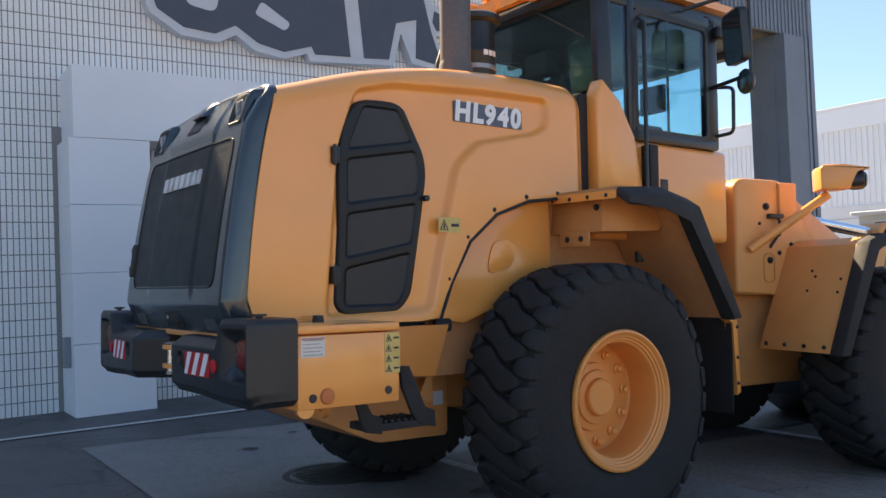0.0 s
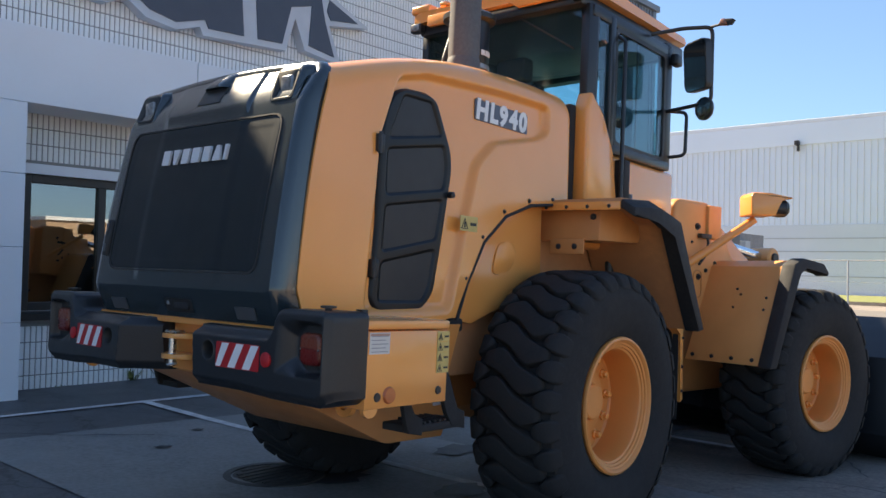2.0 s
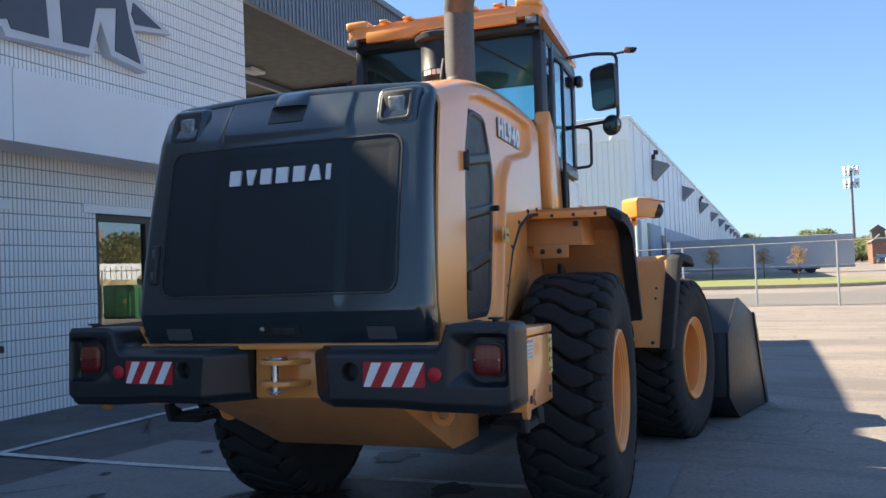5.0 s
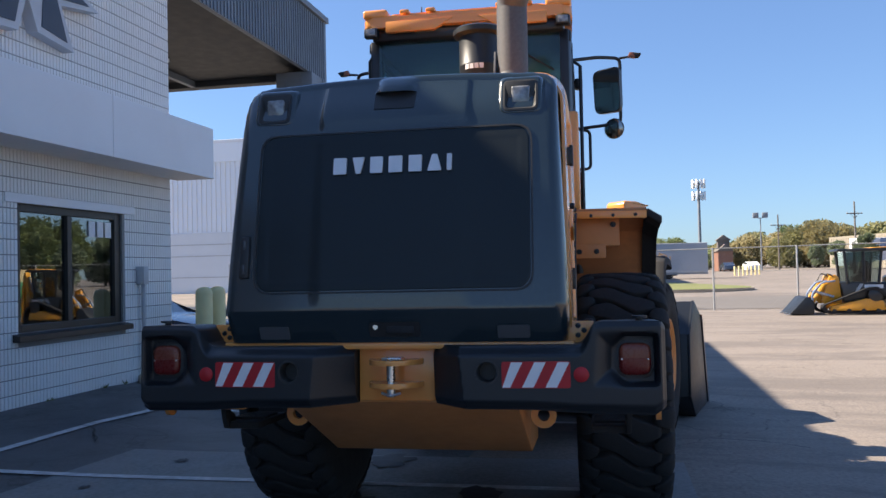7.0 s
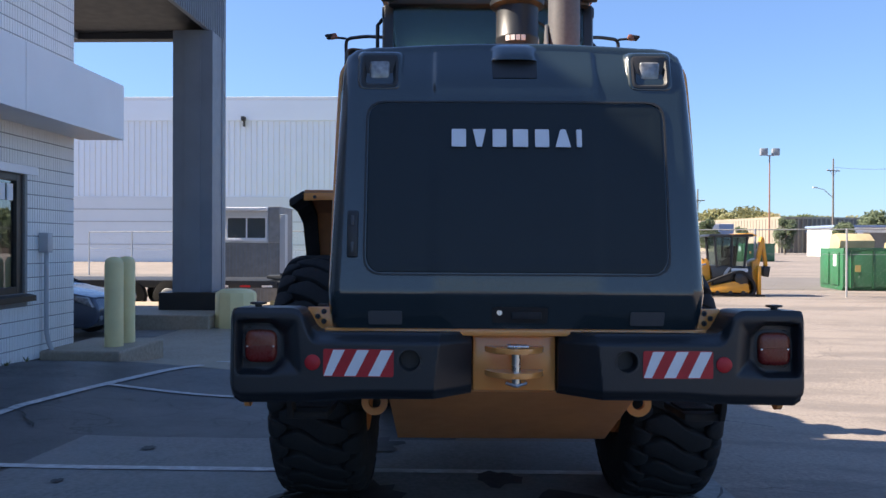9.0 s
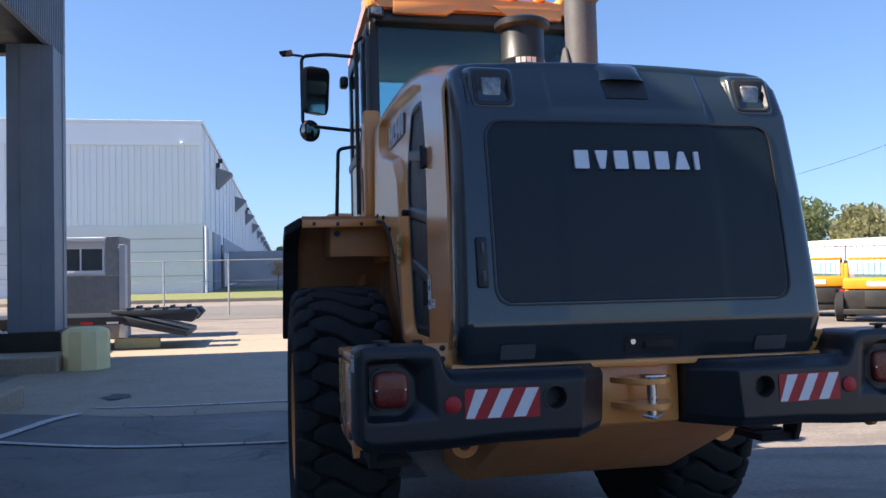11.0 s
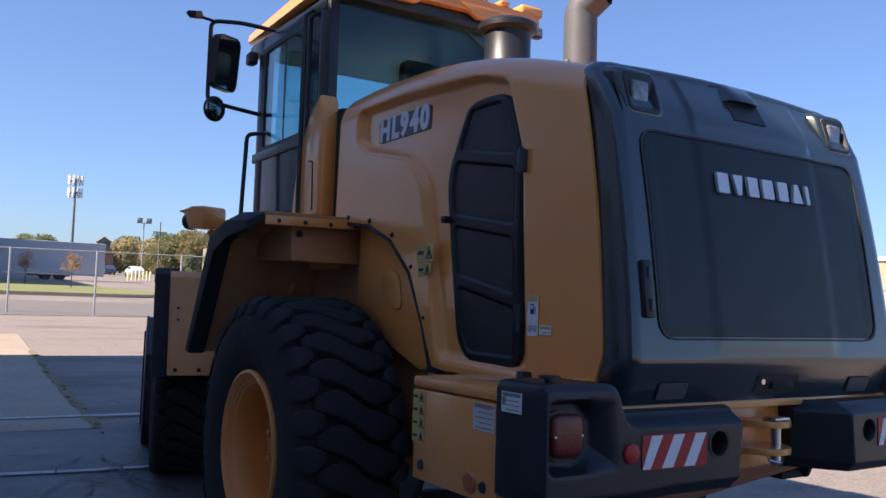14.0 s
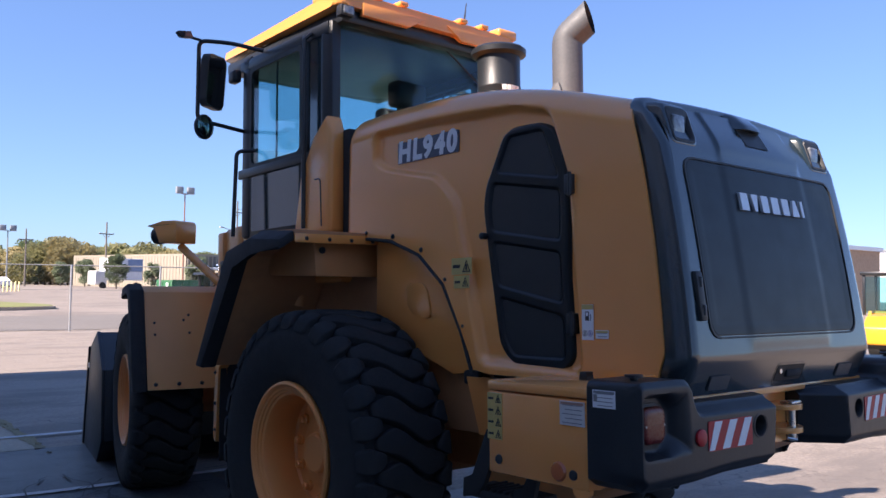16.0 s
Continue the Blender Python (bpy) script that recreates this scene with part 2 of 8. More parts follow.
PAINT_LINE = material("road_paint", (0.74, 0.74, 0.72), 0.8, grain=(0.42, 0.42, 0.41), grain_scale=18, stain=(0.5, 0.5, 0.49), stain_scale=5, bump=0.3)
BLOCK = material("painted_block", (0.87, 0.865, 0.85), 0.7, grain=(0.82, 0.815, 0.80), grain_scale=40, stain=(0.81, 0.805, 0.79), stain_scale=1.2, bump=0.35, bump_scale=90)
MORTAR = material("mortar_joint", (0.3, 0.295, 0.285), 0.9, grain=(0.22, 0.215, 0.21), bump=0.4)
PANEL = material("white_metal_panel", (0.79, 0.805, 0.83), 0.4, stain=(0.74, 0.755, 0.78), stain_scale=0.8, bump=0.03)
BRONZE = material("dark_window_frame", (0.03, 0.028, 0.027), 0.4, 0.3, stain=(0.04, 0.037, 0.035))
GREY_STEEL = material("grey_painted_steel", (0.24, 0.265, 0.295), 0.5, stain=(0.2, 0.22, 0.245), stain_scale=1.5, bump=0.06)
CANOPY_GREY = material("slate_painted_steel", (0.165, 0.205, 0.255), 0.5, stain=(0.142, 0.177, 0.222), stain_scale=1.5, bump=0.06)
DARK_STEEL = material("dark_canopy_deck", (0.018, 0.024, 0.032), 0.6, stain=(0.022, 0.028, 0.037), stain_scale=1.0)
SIDING = material("ribbed_steel_siding", (0.79, 0.85, 0.92), 0.45, stain=(0.76, 0.82, 0.89), stain_scale=0.3)
GRASS = material("grass", (0.12, 0.155, 0.042), 0.9, grain=(0.19, 0.195, 0.065), grain_scale=12, stain=(0.17, 0.18, 0.07), stain_scale=0.4, bump=0.8, bump_scale=40)
BOLLARD = material("bollard_yellow", (0.84, 0.71, 0.36), 0.6, stain=(0.76, 0.64, 0.33), stain_scale=3, bump=0.15)

SHOP_GLASS = glass_material("shop_glass", (0.55, 0.6, 0.6), gleam=0.18)
SIGN_DARK = material("sign_dark_face", (0.05, 0.06, 0.085), 0.45, stain=(0.06, 0.07, 0.095))
SIGN_EDGE = material("sign_pale_edge", (0.55, 0.57, 0.6), 0.4, stain=(0.5, 0.52, 0.55))
GREY_PALE = material("pale_grey_metal", (0.45, 0.47, 0.49), 0.5, stain=(0.4, 0.42, 0.44))
GREY_TRAILER = material("grey_trailer_skin", (0.40, 0.43, 0.47), 0.5, stain=(0.36, 0.385, 0.425), stain_scale=0.5)
CONCRETE_DARK = material("old_concrete", (0.18, 0.18, 0.175), 0.65, grain=(0.22, 0.22, 0.212), grain_scale=30, stain=(0.135, 0.135, 0.132), stain_scale=0.9, bump=0.4, bump_scale=60)
FAR_BLOCK = material("grey_painted_block", (0.66, 0.70, 0.74), 0.7, stain=(0.62, 0.66, 0.70), stain_scale=0.4)
BLOCK_GREY = material("grey_scored_block", (0.28, 0.28, 0.28), 0.8, grain=(0.22, 0.22, 0.22), grain_scale=6, stain=(0.25, 0.25, 0.25))
BLUE_PAINT = material("blue_paint", (0.2, 0.28, 0.44), 0.5, stain=(0.24, 0.32, 0.47), stain_scale=1.5)
ROAD = material("access_road", (0.135, 0.122, 0.112), 0.9, grain=(0.165, 0.15, 0.138), grain_scale=20, stain=(0.11, 0.1, 0.092), stain_scale=0.2, bump=0.4)
WIRE = material("fence_wire", (0.2, 0.21, 0.215), 0.7, stain=(0.17, 0.18, 0.185))
SMOKED = glass_material("smoked_glass", (0.5, 0.58, 0.58))
DARK_SPOT = material("dark_spot_asphalt", (0.022, 0.022, 0.023), 0.6, grain=(0.03, 0.03, 0.03), grain_scale=40, stain=(0.028, 0.028, 0.028))
IRON = material("cast_iron", (0.05, 0.048, 0.045), 0.6, 0.4, grain=(0.08, 0.075, 0.07), grain_scale=60, stain=(0.04, 0.038, 0.036), bump=0.3)
GALV = material("galvanised_steel", (0.42, 0.43, 0.44), 0.5, 0.5, stain=(0.36, 0.37, 0.38))
PLANT_YELLOW = material("plant_yellow", (0.74, 0.32, 0.018), 0.4, stain=(0.66, 0.28, 0.018), coat=0.3)
GREEN_STEEL = material("green_painted_steel", (0.02, 0.14, 0.06), 0.5, stain=(0.025, 0.11, 0.05), stain_scale=1.5)
TAN_PAINT = material("tan_paint", (0.5, 0.4, 0.22), 0.6, stain=(0.42, 0.33, 0.18))
SIGN_FACE = material("sign_brown_face_in_shade", (0.085, 0.055, 0.04), 0.5, stain=(0.075, 0.048, 0.035))
SIGN_GREY = material("sign_lettering_in_shade", (0.16, 0.155, 0.15), 0.5, stain=(0.14, 0.135, 0.13))
TAN_WALL = material("tan_wall", (0.31, 0.275, 0.22), 0.8, stain=(0.27, 0.24, 0.19), stain_scale=0.2)
TAN_SIGN = material("sign_orange_border_in_shade", (0.14, 0.078, 0.045), 0.5, stain=(0.12, 0.067, 0.038))
WOOD_GREY = material("weathered_wood", (0.19, 0.175, 0.16), 0.9, grain=(0.14, 0.128, 0.115), grain_scale=9, stain=(0.17, 0.14, 0.12))
CAR_PAINT = material("car_paint", (0.05, 0.07, 0.11), 0.25, 0.3, stain=(0.045, 0.063, 0.1), coat=0.8)
RUST = material("red_oxide_pole", (0.26, 0.13, 0.09), 0.7, stain=(0.22, 0.11, 0.08))
BRICK_BROWN = material("tan_brick", (0.42, 0.28, 0.19), 0.85, grain=(0.46, 0.32, 0.22), grain_scale=4, stain=(0.36, 0.24, 0.16))
DRY_WEED = material("dry_weed", (0.2, 0.15, 0.08), 0.9, grain=(0.26, 0.2, 0.11), grain_scale=40, stain=(0.15, 0.13, 0.06), stain_scale=6)
BARK = material("bark", (0.09, 0.07, 0.055), 0.9, grain=(0.06, 0.048, 0.04), grain_scale=12, bump=0.5)


def leaf_material(name, base, other):
    """Leaves that let part of the light through."""
    m = material(name, base, 0.75, stain=other, stain_scale=0.8)
    nt = m.node_tree
    thin, mix = nt.nodes.new("ShaderNodeBsdfTranslucent"), nt.nodes.new("ShaderNodeMixShader")
    b = nt.nodes["Principled BSDF"]
    nt.links.new(b.inputs["Base Color"].links[0].from_socket, thin.inputs[0])
    mix.inputs[0].default_value = 0.45
    nt.links.new(b.outputs[0], mix.inputs[1])
    nt.links.new(thin.outputs[0], mix.inputs[2])
    nt.links.new(mix.outputs[0], nt.nodes["Material Output"].inputs[0])
    return m


# far foliage colours are lightened and greyed to hold the haze of distance
LEAF_GREEN = leaf_material("leaf_green", (0.19, 0.25, 0.12), (0.25, 0.285, 0.14))
LEAF_STREET = leaf_material("leaf_street", (0.14, 0.185, 0.115), (0.175, 0.215, 0.125))
LEAF_OLIVE = leaf_material("leaf_olive", (0.28, 0.285, 0.14), (0.32, 0.3, 0.15))
LEAF_GOLD = leaf_material("leaf_gold", (0.37, 0.31, 0.16), (0.32, 0.285, 0.14))
LEAF_RUST = leaf_material("leaf_rust", (0.40, 0.22, 0.11), (0.36, 0.24, 0.12))
LEAF_RED = leaf_material("leaf_red", (0.24, 0.09, 0.05), (0.19, 0.09, 0.05))


# ---- mesh tools ----
def part(name, bm, mat, parent, label="", at=None, smooth=38, kind=""):
    """Link a bmesh as one mesh object under a thing or a part."""
    bmesh.ops.recalc_face_normals(bm, faces=bm.faces[:])
    me = bpy.data.meshes.new(name)
    bm.to_mesh(me)
    bm.free()
    return part_of(name, me, mat, parent, label, at, smooth, kind)


def part_of(name, me, mat, parent, label="", at=None, smooth=38, kind=""):
    if mat and not me.materials:
        me.materials.append(mat)
    if smooth:
        me.shade_smooth()
        me.set_sharp_from_angle(angle=radians(smooth))
    ob = new(name, me)
    ob.parent = parent
    if at is not None:
        ob.matrix_basis = at
    return tagged(ob, label=label, kind=kind)


def thing(name, label, category, at=None, group="", kind=""):
    ob = new(name)
    ob.empty_display_size = 0.1
    if at is not None:
        ob.matrix_basis = at
    return tagged(ob, label, category, group, kind)


def structure(name, bm, mat, label, category, at=None, smooth=38):
    ob = part(name, bm, mat, None, at=at, smooth=smooth)
    return tagged(ob, label, category, kind="structure")


def box(bm, x0, x1, y0, y1, z0, z1, bevel=0.0, seg=2):
    vs = [bm.verts.new((x, y, z)) for x in (x0, x1) for y in (y0, y1) for z in (z0, z1)]
    fs = [bm.faces.new([vs[i] for i in f]) for f in ((0, 1, 3, 2), (4, 6, 7, 5), (0, 4, 5, 1), (2, 3, 7, 6), (0, 2, 6, 4), (1, 5, 7, 3))]
    if bevel:
        es = list({e for f in fs for e in f.edges})
        bmesh.ops.bevel(bm, geom=es, offset=bevel, segments=seg, affect="EDGES", profile=0.5)
    return bm


def boxed(x0, x1, y0, y1, z0, z1, bevel=0.0, seg=2):
    return box(bmesh.new(), x0, x1, y0, y1, z0, z1, bevel, seg)


def prism(bm, poly, axis, a, b, bevel=0.0, seg=2):
    """A flat outline pushed along an axis from a to b. Outline: (y, z) along x, (x, z) along y, (x, y) along z."""
    place = {"x": lambda p, d: (d, p[0], p[1]), "y": lambda p, d: (p[0], d, p[1]), "z": lambda p, d: (p[0], p[1], d)}[axis]
    lo = [bm.verts.new(place(p, a)) for p in poly]
    hi = [bm.verts.new(place(p, b)) for p in poly]
    n = len(poly)
    fs = [bm.faces.new(lo), bm.faces.new(hi[::-1])]
    fs += [bm.faces.new((lo[i], hi[i], hi[(i + 1) % n], lo[(i + 1) % n])) for i in range(n)]
    if bevel:
        es = list({e for f in fs for e in f.edges})
        bmesh.ops.bevel(bm, geom=es, offset=bevel, segments=seg, affect="EDGES", profile=0.5)
    return bm


def prismed(poly, axis, a, b, bevel=0.0, seg=2):
    return prism(bmesh.new(), poly, axis, a, b, bevel, seg)


def tube(bm, pts, r, n=10, closed=True):
    """A round bar along points; r may be one number or one for each point."""
    pts = [Vector(p) for p in pts]
    rs = r if isinstance(r, (list, tuple)) else [r] * len(pts)
    rings, side = [], None
    for i, p in enumerate(pts):
        a = (pts[min(i + 1, len(pts) - 1)] - pts[max(i - 1, 0)]).normalized()
        if side is None:
            side = a.orthogonal().normalized()
        side = (side - a * side.dot(a)).normalized()
        up = a.cross(side)
        rings.append([bm.verts.new(p + rs[i] * (math.cos(t) * side + math.sin(t) * up)) for t in (2 * math.pi * k / n for k in range(n))])
    for q, s in zip(rings, rings[1:]):
        for k in range(n):
            bm.faces.new((q[k], q[(k + 1) % n], s[(k + 1) % n], s[k]))
    if closed:
        bm.faces.new(rings[0][::-1])
        bm.faces.new(rings[-1])
    return bm


def tubed(pts, r, n=10):
    return tube(bmesh.new(), pts, r, n)


def bend(pts, radius=0.05, steps=4):
    """Points of a bar with its corners rounded."""
    pts = [Vector(p) for p in pts]
    out = [pts[0]]
    for a, b, c in zip(pts, pts[1:], pts[2:]):
        u, v = (a - b), (c - b)
        d = min(radius, u.length * 0.45, v.length * 0.45)
        p, q = b + u.normalized() * d, b + v.normalized() * d
        for k in range(steps + 1):
            t = k / steps
            out.append((1 - t) ** 2 * p + 2 * t * (1 - t) * b + t * t * q)
    return out + [pts[-1]]


def lathe(bm, prof, n=32, axis="z", centre=(0, 0, 0)):
    """Turn a profile of (radius, height) about an axis."""
    c = Vector(centre)
    place = {"z": lambda r, h, t: (r * math.cos(t), r * math.sin(t), h), "y": lambda r, h, t: (r * math.cos(t), h, r * math.sin(t)), "x": lambda r, h, t: (h, r * math.cos(t), r * math.sin(t))}[axis]
    rings = []
    for r, h in prof:
        if r < 1e-5:
            rings.append([bm.verts.new(c + Vector(place(0, h, 0)))])
        else:
            rings.append([bm.verts.new(c + Vector(place(r, h, 2 * math.pi * k / n))) for k in range(n)])
    for q, s in zip(rings, rings[1:]):
        for k in range(n):
            loop = [q[k % len(q)], q[(k + 1) % len(q)], s[(k + 1) % len(s)], s[k % len(s)]]
            loop = list(dict.fromkeys(loop))
            if len(loop) > 2:
                bm.faces.new(loop)
    return bm


def lathed(prof, n=32, axis="z", centre=(0, 0, 0)):
    return lathe(bmesh.new(), prof, n, axis, centre)


def smoothstep(a, b, x):
    t = min(1.0, max(0.0, (x - a) / (b - a)))
    return t * t * (3 - 2 * t)


def ease(x, knots):
    """Straight-line values between knots of (x, value)."""
    if x <= knots[0][0]:
        return knots[0][1]
    for (a, u), (b, v) in zip(knots, knots[1:]):
        if x <= b:
            return u + (v - u) * (x - a) / (b - a)
    return knots[-1][1]


def curve_at(x, knots):
    """Smooth values through knots of (x, value), by cubic pieces."""
    if x <= knots[0][0]:
        return knots[0][1]
    if x >= knots[-1][0]:
        return knots[-1][1]
    for i in range(len(knots) - 1):
        if x <= knots[i + 1][0]:
            x0, y0 = knots[i]
            x1, y1 = knots[i + 1]
            xa, ya = knots[max(i - 1, 0)]
            xb, yb = knots[min(i + 2, len(knots) - 1)]
            m0, m1 = (y1 - ya) / (x1 - xa), (yb - y0) / (xb - x0)
            h = x1 - x0
            t = (x - x0) / h
            return (2 * t**3 - 3 * t * t + 1) * y0 + (t**3 - 2 * t * t + t) * h * m0 + (3 * t * t - 2 * t**3) * y1 + (t**3 - t * t) * h * m1


def round_poly(poly, radius, steps=4):
    """An outline with rounded corners."""
    out, n = [], len(poly)
    for i in range(n):
        a, b, c = (Vector(poly[j % n]) for j in (i - 1, i, i + 1))
        u, v = a - b, c - b
        d = min(radius, u.length * 0.45, v.length * 0.45)
        p, q = b + u.normalized() * d, b + v.normalized() * d
        for k in range(steps + 1):
            t = k / steps
            w = (1 - t) ** 2 * p + 2 * t * (1 - t) * b + t * t * q
            out.append((w[0], w[1]))
    return out


def edge_distance(p, poly):
    """Signed distance of a point to an outline: positive inside."""
    best, inside, n = 9.0, False, len(poly)
    for i in range(n):
        (x0, y0), (x1, y1) = poly[i], poly[(i + 1) % n]
        dx, dy = x1 - x0, y1 - y0
        t = max(0.0, min(1.0, ((p[0] - x0) * dx + (p[1] - y0) * dy) / (dx * dx + dy * dy + 1e-9)))
        best = min(best, math.hypot(p[0] - x0 - t * dx, p[1] - y0 - t * dy))
        if (y0 > p[1]) != (y1 > p[1]) and p[0] < x0 + (p[1] - y0) * dx / dy:
            inside = not inside
    return best if inside else -best


# ---- ground ----
LEVELS = [(-8, 0.16), (-4, 0.12), (0, 0.0), (9, -0.30), (14, -0.33), (30, -0.22), (60, -0.05), (130, 0.35), (300, 0.6)]


def ground_z(x, y):
    z = ease(x, LEVELS)
    if y > 6.6 and x < 10.5:
        z += (-0.09 - z) * smoothstep(6.9, 9.4, y) * (1 - smoothstep(8.0, 10.5, x))
    # the lot falls a little away from the building
    z -= 0.11 * smoothstep(3.0, -0.5, y) * smoothstep(-9.0, -4.0, y) * smoothstep(16.0, 9.0, x)
    return z


def sheet(x0, x1, y0, y1, lift, step=0.5):
    """A patch that follows the ground, a little above it."""
    bm = bmesh.new()
    nx, ny = max(1, round((x1 - x0) / step)), max(1, round((y1 - y0) / step))
    g = [[bm.verts.new((x0 + (x1 - x0) * i / nx, y0 + (y1 - y0) * j / ny, 0)) for j in range(ny + 1)] for i in range(nx + 1)]
    for row in g:
        for v in row:
            v.co.z = ground_z(v.co.x, v.co.y) + lift
    for i in range(nx):
        for j in range(ny):
            bm.faces.new((g[i][j], g[i + 1][j], g[i + 1][j + 1], g[i][j + 1]))
    return bm


def ground_sheet():
    bm = bmesh.new()
    xs = [-2500, -300, -60, -20] + [-8 + 0.75 * i for i in range(32)] + [17, 20, 25, 30, 40, 60, 100, 300, 1000, 3000]
    ys = [-2500, -300, -60, -20, -10, -9, -8, -7, -6, -5, -4, -3, -2, -1, -0.5, 0, 0.5, 1, 1.5, 2, 2.5, 3, 4] + [5 + 0.2 * i for i in range(32)] + [12, 15, 20, 40, 100, 400, 2500]
    g = [[bm.verts.new((x, y, ground_z(x, y))) for y in ys] for x in xs]
    for i in range(len(xs) - 1):
        for j in range(len(ys) - 1):
            bm.faces.new((g[i][j], g[i + 1][j], g[i + 1][j + 1], g[i][j + 1]))
    return bm


structure("ground", ground_sheet(), LOT, "worn pale asphalt lot in sun and shade", "ground")

# ---- wheel loader ----
LOADER = Matrix(((0.99906, -0.02789, 0.03315, 3.2517), (0.02793, 0.99961, -0.00069, 4.3599), (-0.03312, 0.00162, 0.99945, -0.1056), (0, 0, 0, 1)))
loader = thing("wheel_loader", "yellow and black articulated wheel loader parked on asphalt", "wheel loader", LOADER)
FRONT = pose(1.555, 0, 0, 0, 0, -12.3)

# engine hood: stations along the machine, each a half section from the sill up to the crown
TOPS = [(-1.74, 2.30), (-1.24, 2.447), (-0.75, 2.535), (-0.15, 2.575), (0.28, 2.57)]
SILL = [(-1.95, 1.165), (-0.95, 1.165), (-0.86, 1.18), (-0.76, 1.37), (-0.63, 1.59), (-0.44, 1.745), (-0.2, 1.83), (0.02, 1.855), (0.28, 1.86)]
RECESS = round_poly([(-1.50, 1.20), (-1.45, 1.75), (-1.43, 2.02), (-1.32, 2.32), (-1.10, 2.375), (-0.5, 2.415), (-0.03, 2.425), (-0.03, 2.27), (-0.13, 2.215), (-0.55, 2.125), (-0.70, 1.99), (-0.79, 1.66), (-0.90, 1.22)], 0.045)


def seam_x(z):
    return -1.73 - 0.17 * (2.3 - z) - 0.075 * max(0.0, (z - 1.272) * (2.3 - z)) + 0.58 * max(0.0, 1.272 - z)


def hood_side(x, z):
    """Half width of the hood at a place on its side."""
    top = curve_at(x, TOPS)
    w = 0.75 - 0.018 * (z - 1.3)
    r = 0.13 + 0.05 * smoothstep(-1.2, 0.2, x)
    if z > top - r:
        k = min(1.0, (z - top + r) / r)
        w -= r * (1 - math.sqrt(max(0.0, 1 - k * k)))
    front = smoothstep(0.16, 0.29, x)
    return w - 0.05 * front * front


def hood_mesh(side):
    bm = bmesh.new()
    nx, nz, grid = 190, 110, []
    for i in range(nx + 1):
        s = i / nx
        row = []
        for j in range(nz + 14):
            x = -1.9 + 2.19 * s
            top = curve_at(x, TOPS)
            low = ease(x, SILL)
            if j <= nz:
                z = low + (top - low) * j / nz
                a = seam_x(z)
                x = a + (0.285 - a) * s
                top = curve_at(x, TOPS)
                low = ease(x, SILL)
                k = j / nz
                z = low + (top - low) * (1 - (1 - k) ** 1.25)
                y = hood_side(x, z)
                y -= 0.042 * smoothstep(-0.017, 0.02, edge_distance((x, z), RECESS))
            else:
                f = (j - nz) / 13
                a = seam_x(2.30)
                x = a + (0.285 - a) * s
                top = curve_at(x, TOPS)
                edge = hood_side(x, top)
                y = edge * (1 - f)
                z = top + (0.004 + 0.026 * smoothstep(-1.2, -0.3, x)) * (1 - (1 - f) ** 2)
            row.append(bm.verts.new((x, side * y, z)))
        grid.append(row)
    # sheet thickness: an inner skin, joined to the outer one along the rim
    lining = []
    for row in grid:
        lining.append([bm.verts.new((v.co.x, v.co.y - side * 0.012 if j <= nz else v.co.y * 0.98, v.co.z - (0.012 if j > nz - 12 else 0.0))) for j, v in enumerate(row)])
    for outer, inner in zip(zip(grid, grid[1:]), zip(lining, lining[1:])):
        for j in range(len(grid[0]) - 1):
            (p, q), (r, s) = outer, inner
            bm.faces.new((p[j], q[j], q[j + 1], p[j + 1]))
            bm.faces.new((r[j], r[j + 1], s[j + 1], s[j]))
    last = len(grid[0]) - 1
    for i in range(nx):
        for j in (0, last):
            bm.faces.new((grid[i][j], lining[i][j], lining[i + 1][j], grid[i + 1][j]))
    for i in (0, nx):
        for j in range(last):
            bm.faces.new((grid[i][j], grid[i][j + 1], lining[i][j + 1], lining[i][j]))
    return bm


for side, name in ((1, "hood_side_panel"), (-1, "hood_side_panel")):
    part(name, hood_mesh(side), YELLOW, loader, smooth=50)


# black rear cover of the hood
def band_lift(y, z):
    """How far the middle band of the cover stands out: a clear step above the door, a faint one on it."""
    high = 0.013 * smoothstep(0.338, 0.322, abs(y)) * smoothstep(2.05, 2.13, z)
    return max(high, 0.005 * smoothstep(0.36, 0.30, abs(y)) * smoothstep(1.27, 1.36, z))


def loops_mesh(bm, loops, cap=True):
    """Skin closed loops of equal length one after the other; the last one is closed by a face."""
    rows = [[bm.verts.new(p) for p in loop] for loop in loops]
    n = len(rows[0])
    for p, q in zip(rows, rows[1:]):
        for i in range(n):
            bm.faces.new((p[i], p[(i + 1) % n], q[(i + 1) % n], q[i]))
    if cap:
        bm.faces.new(rows[-1])
    return bm


def face_x(z):
    return seam_x(z) - 0.112 * (1 - 0.3 * smoothstep(2.1, 2.33, z)) + 0.036 * smoothstep(2.06, 2.36, z) ** 1.5


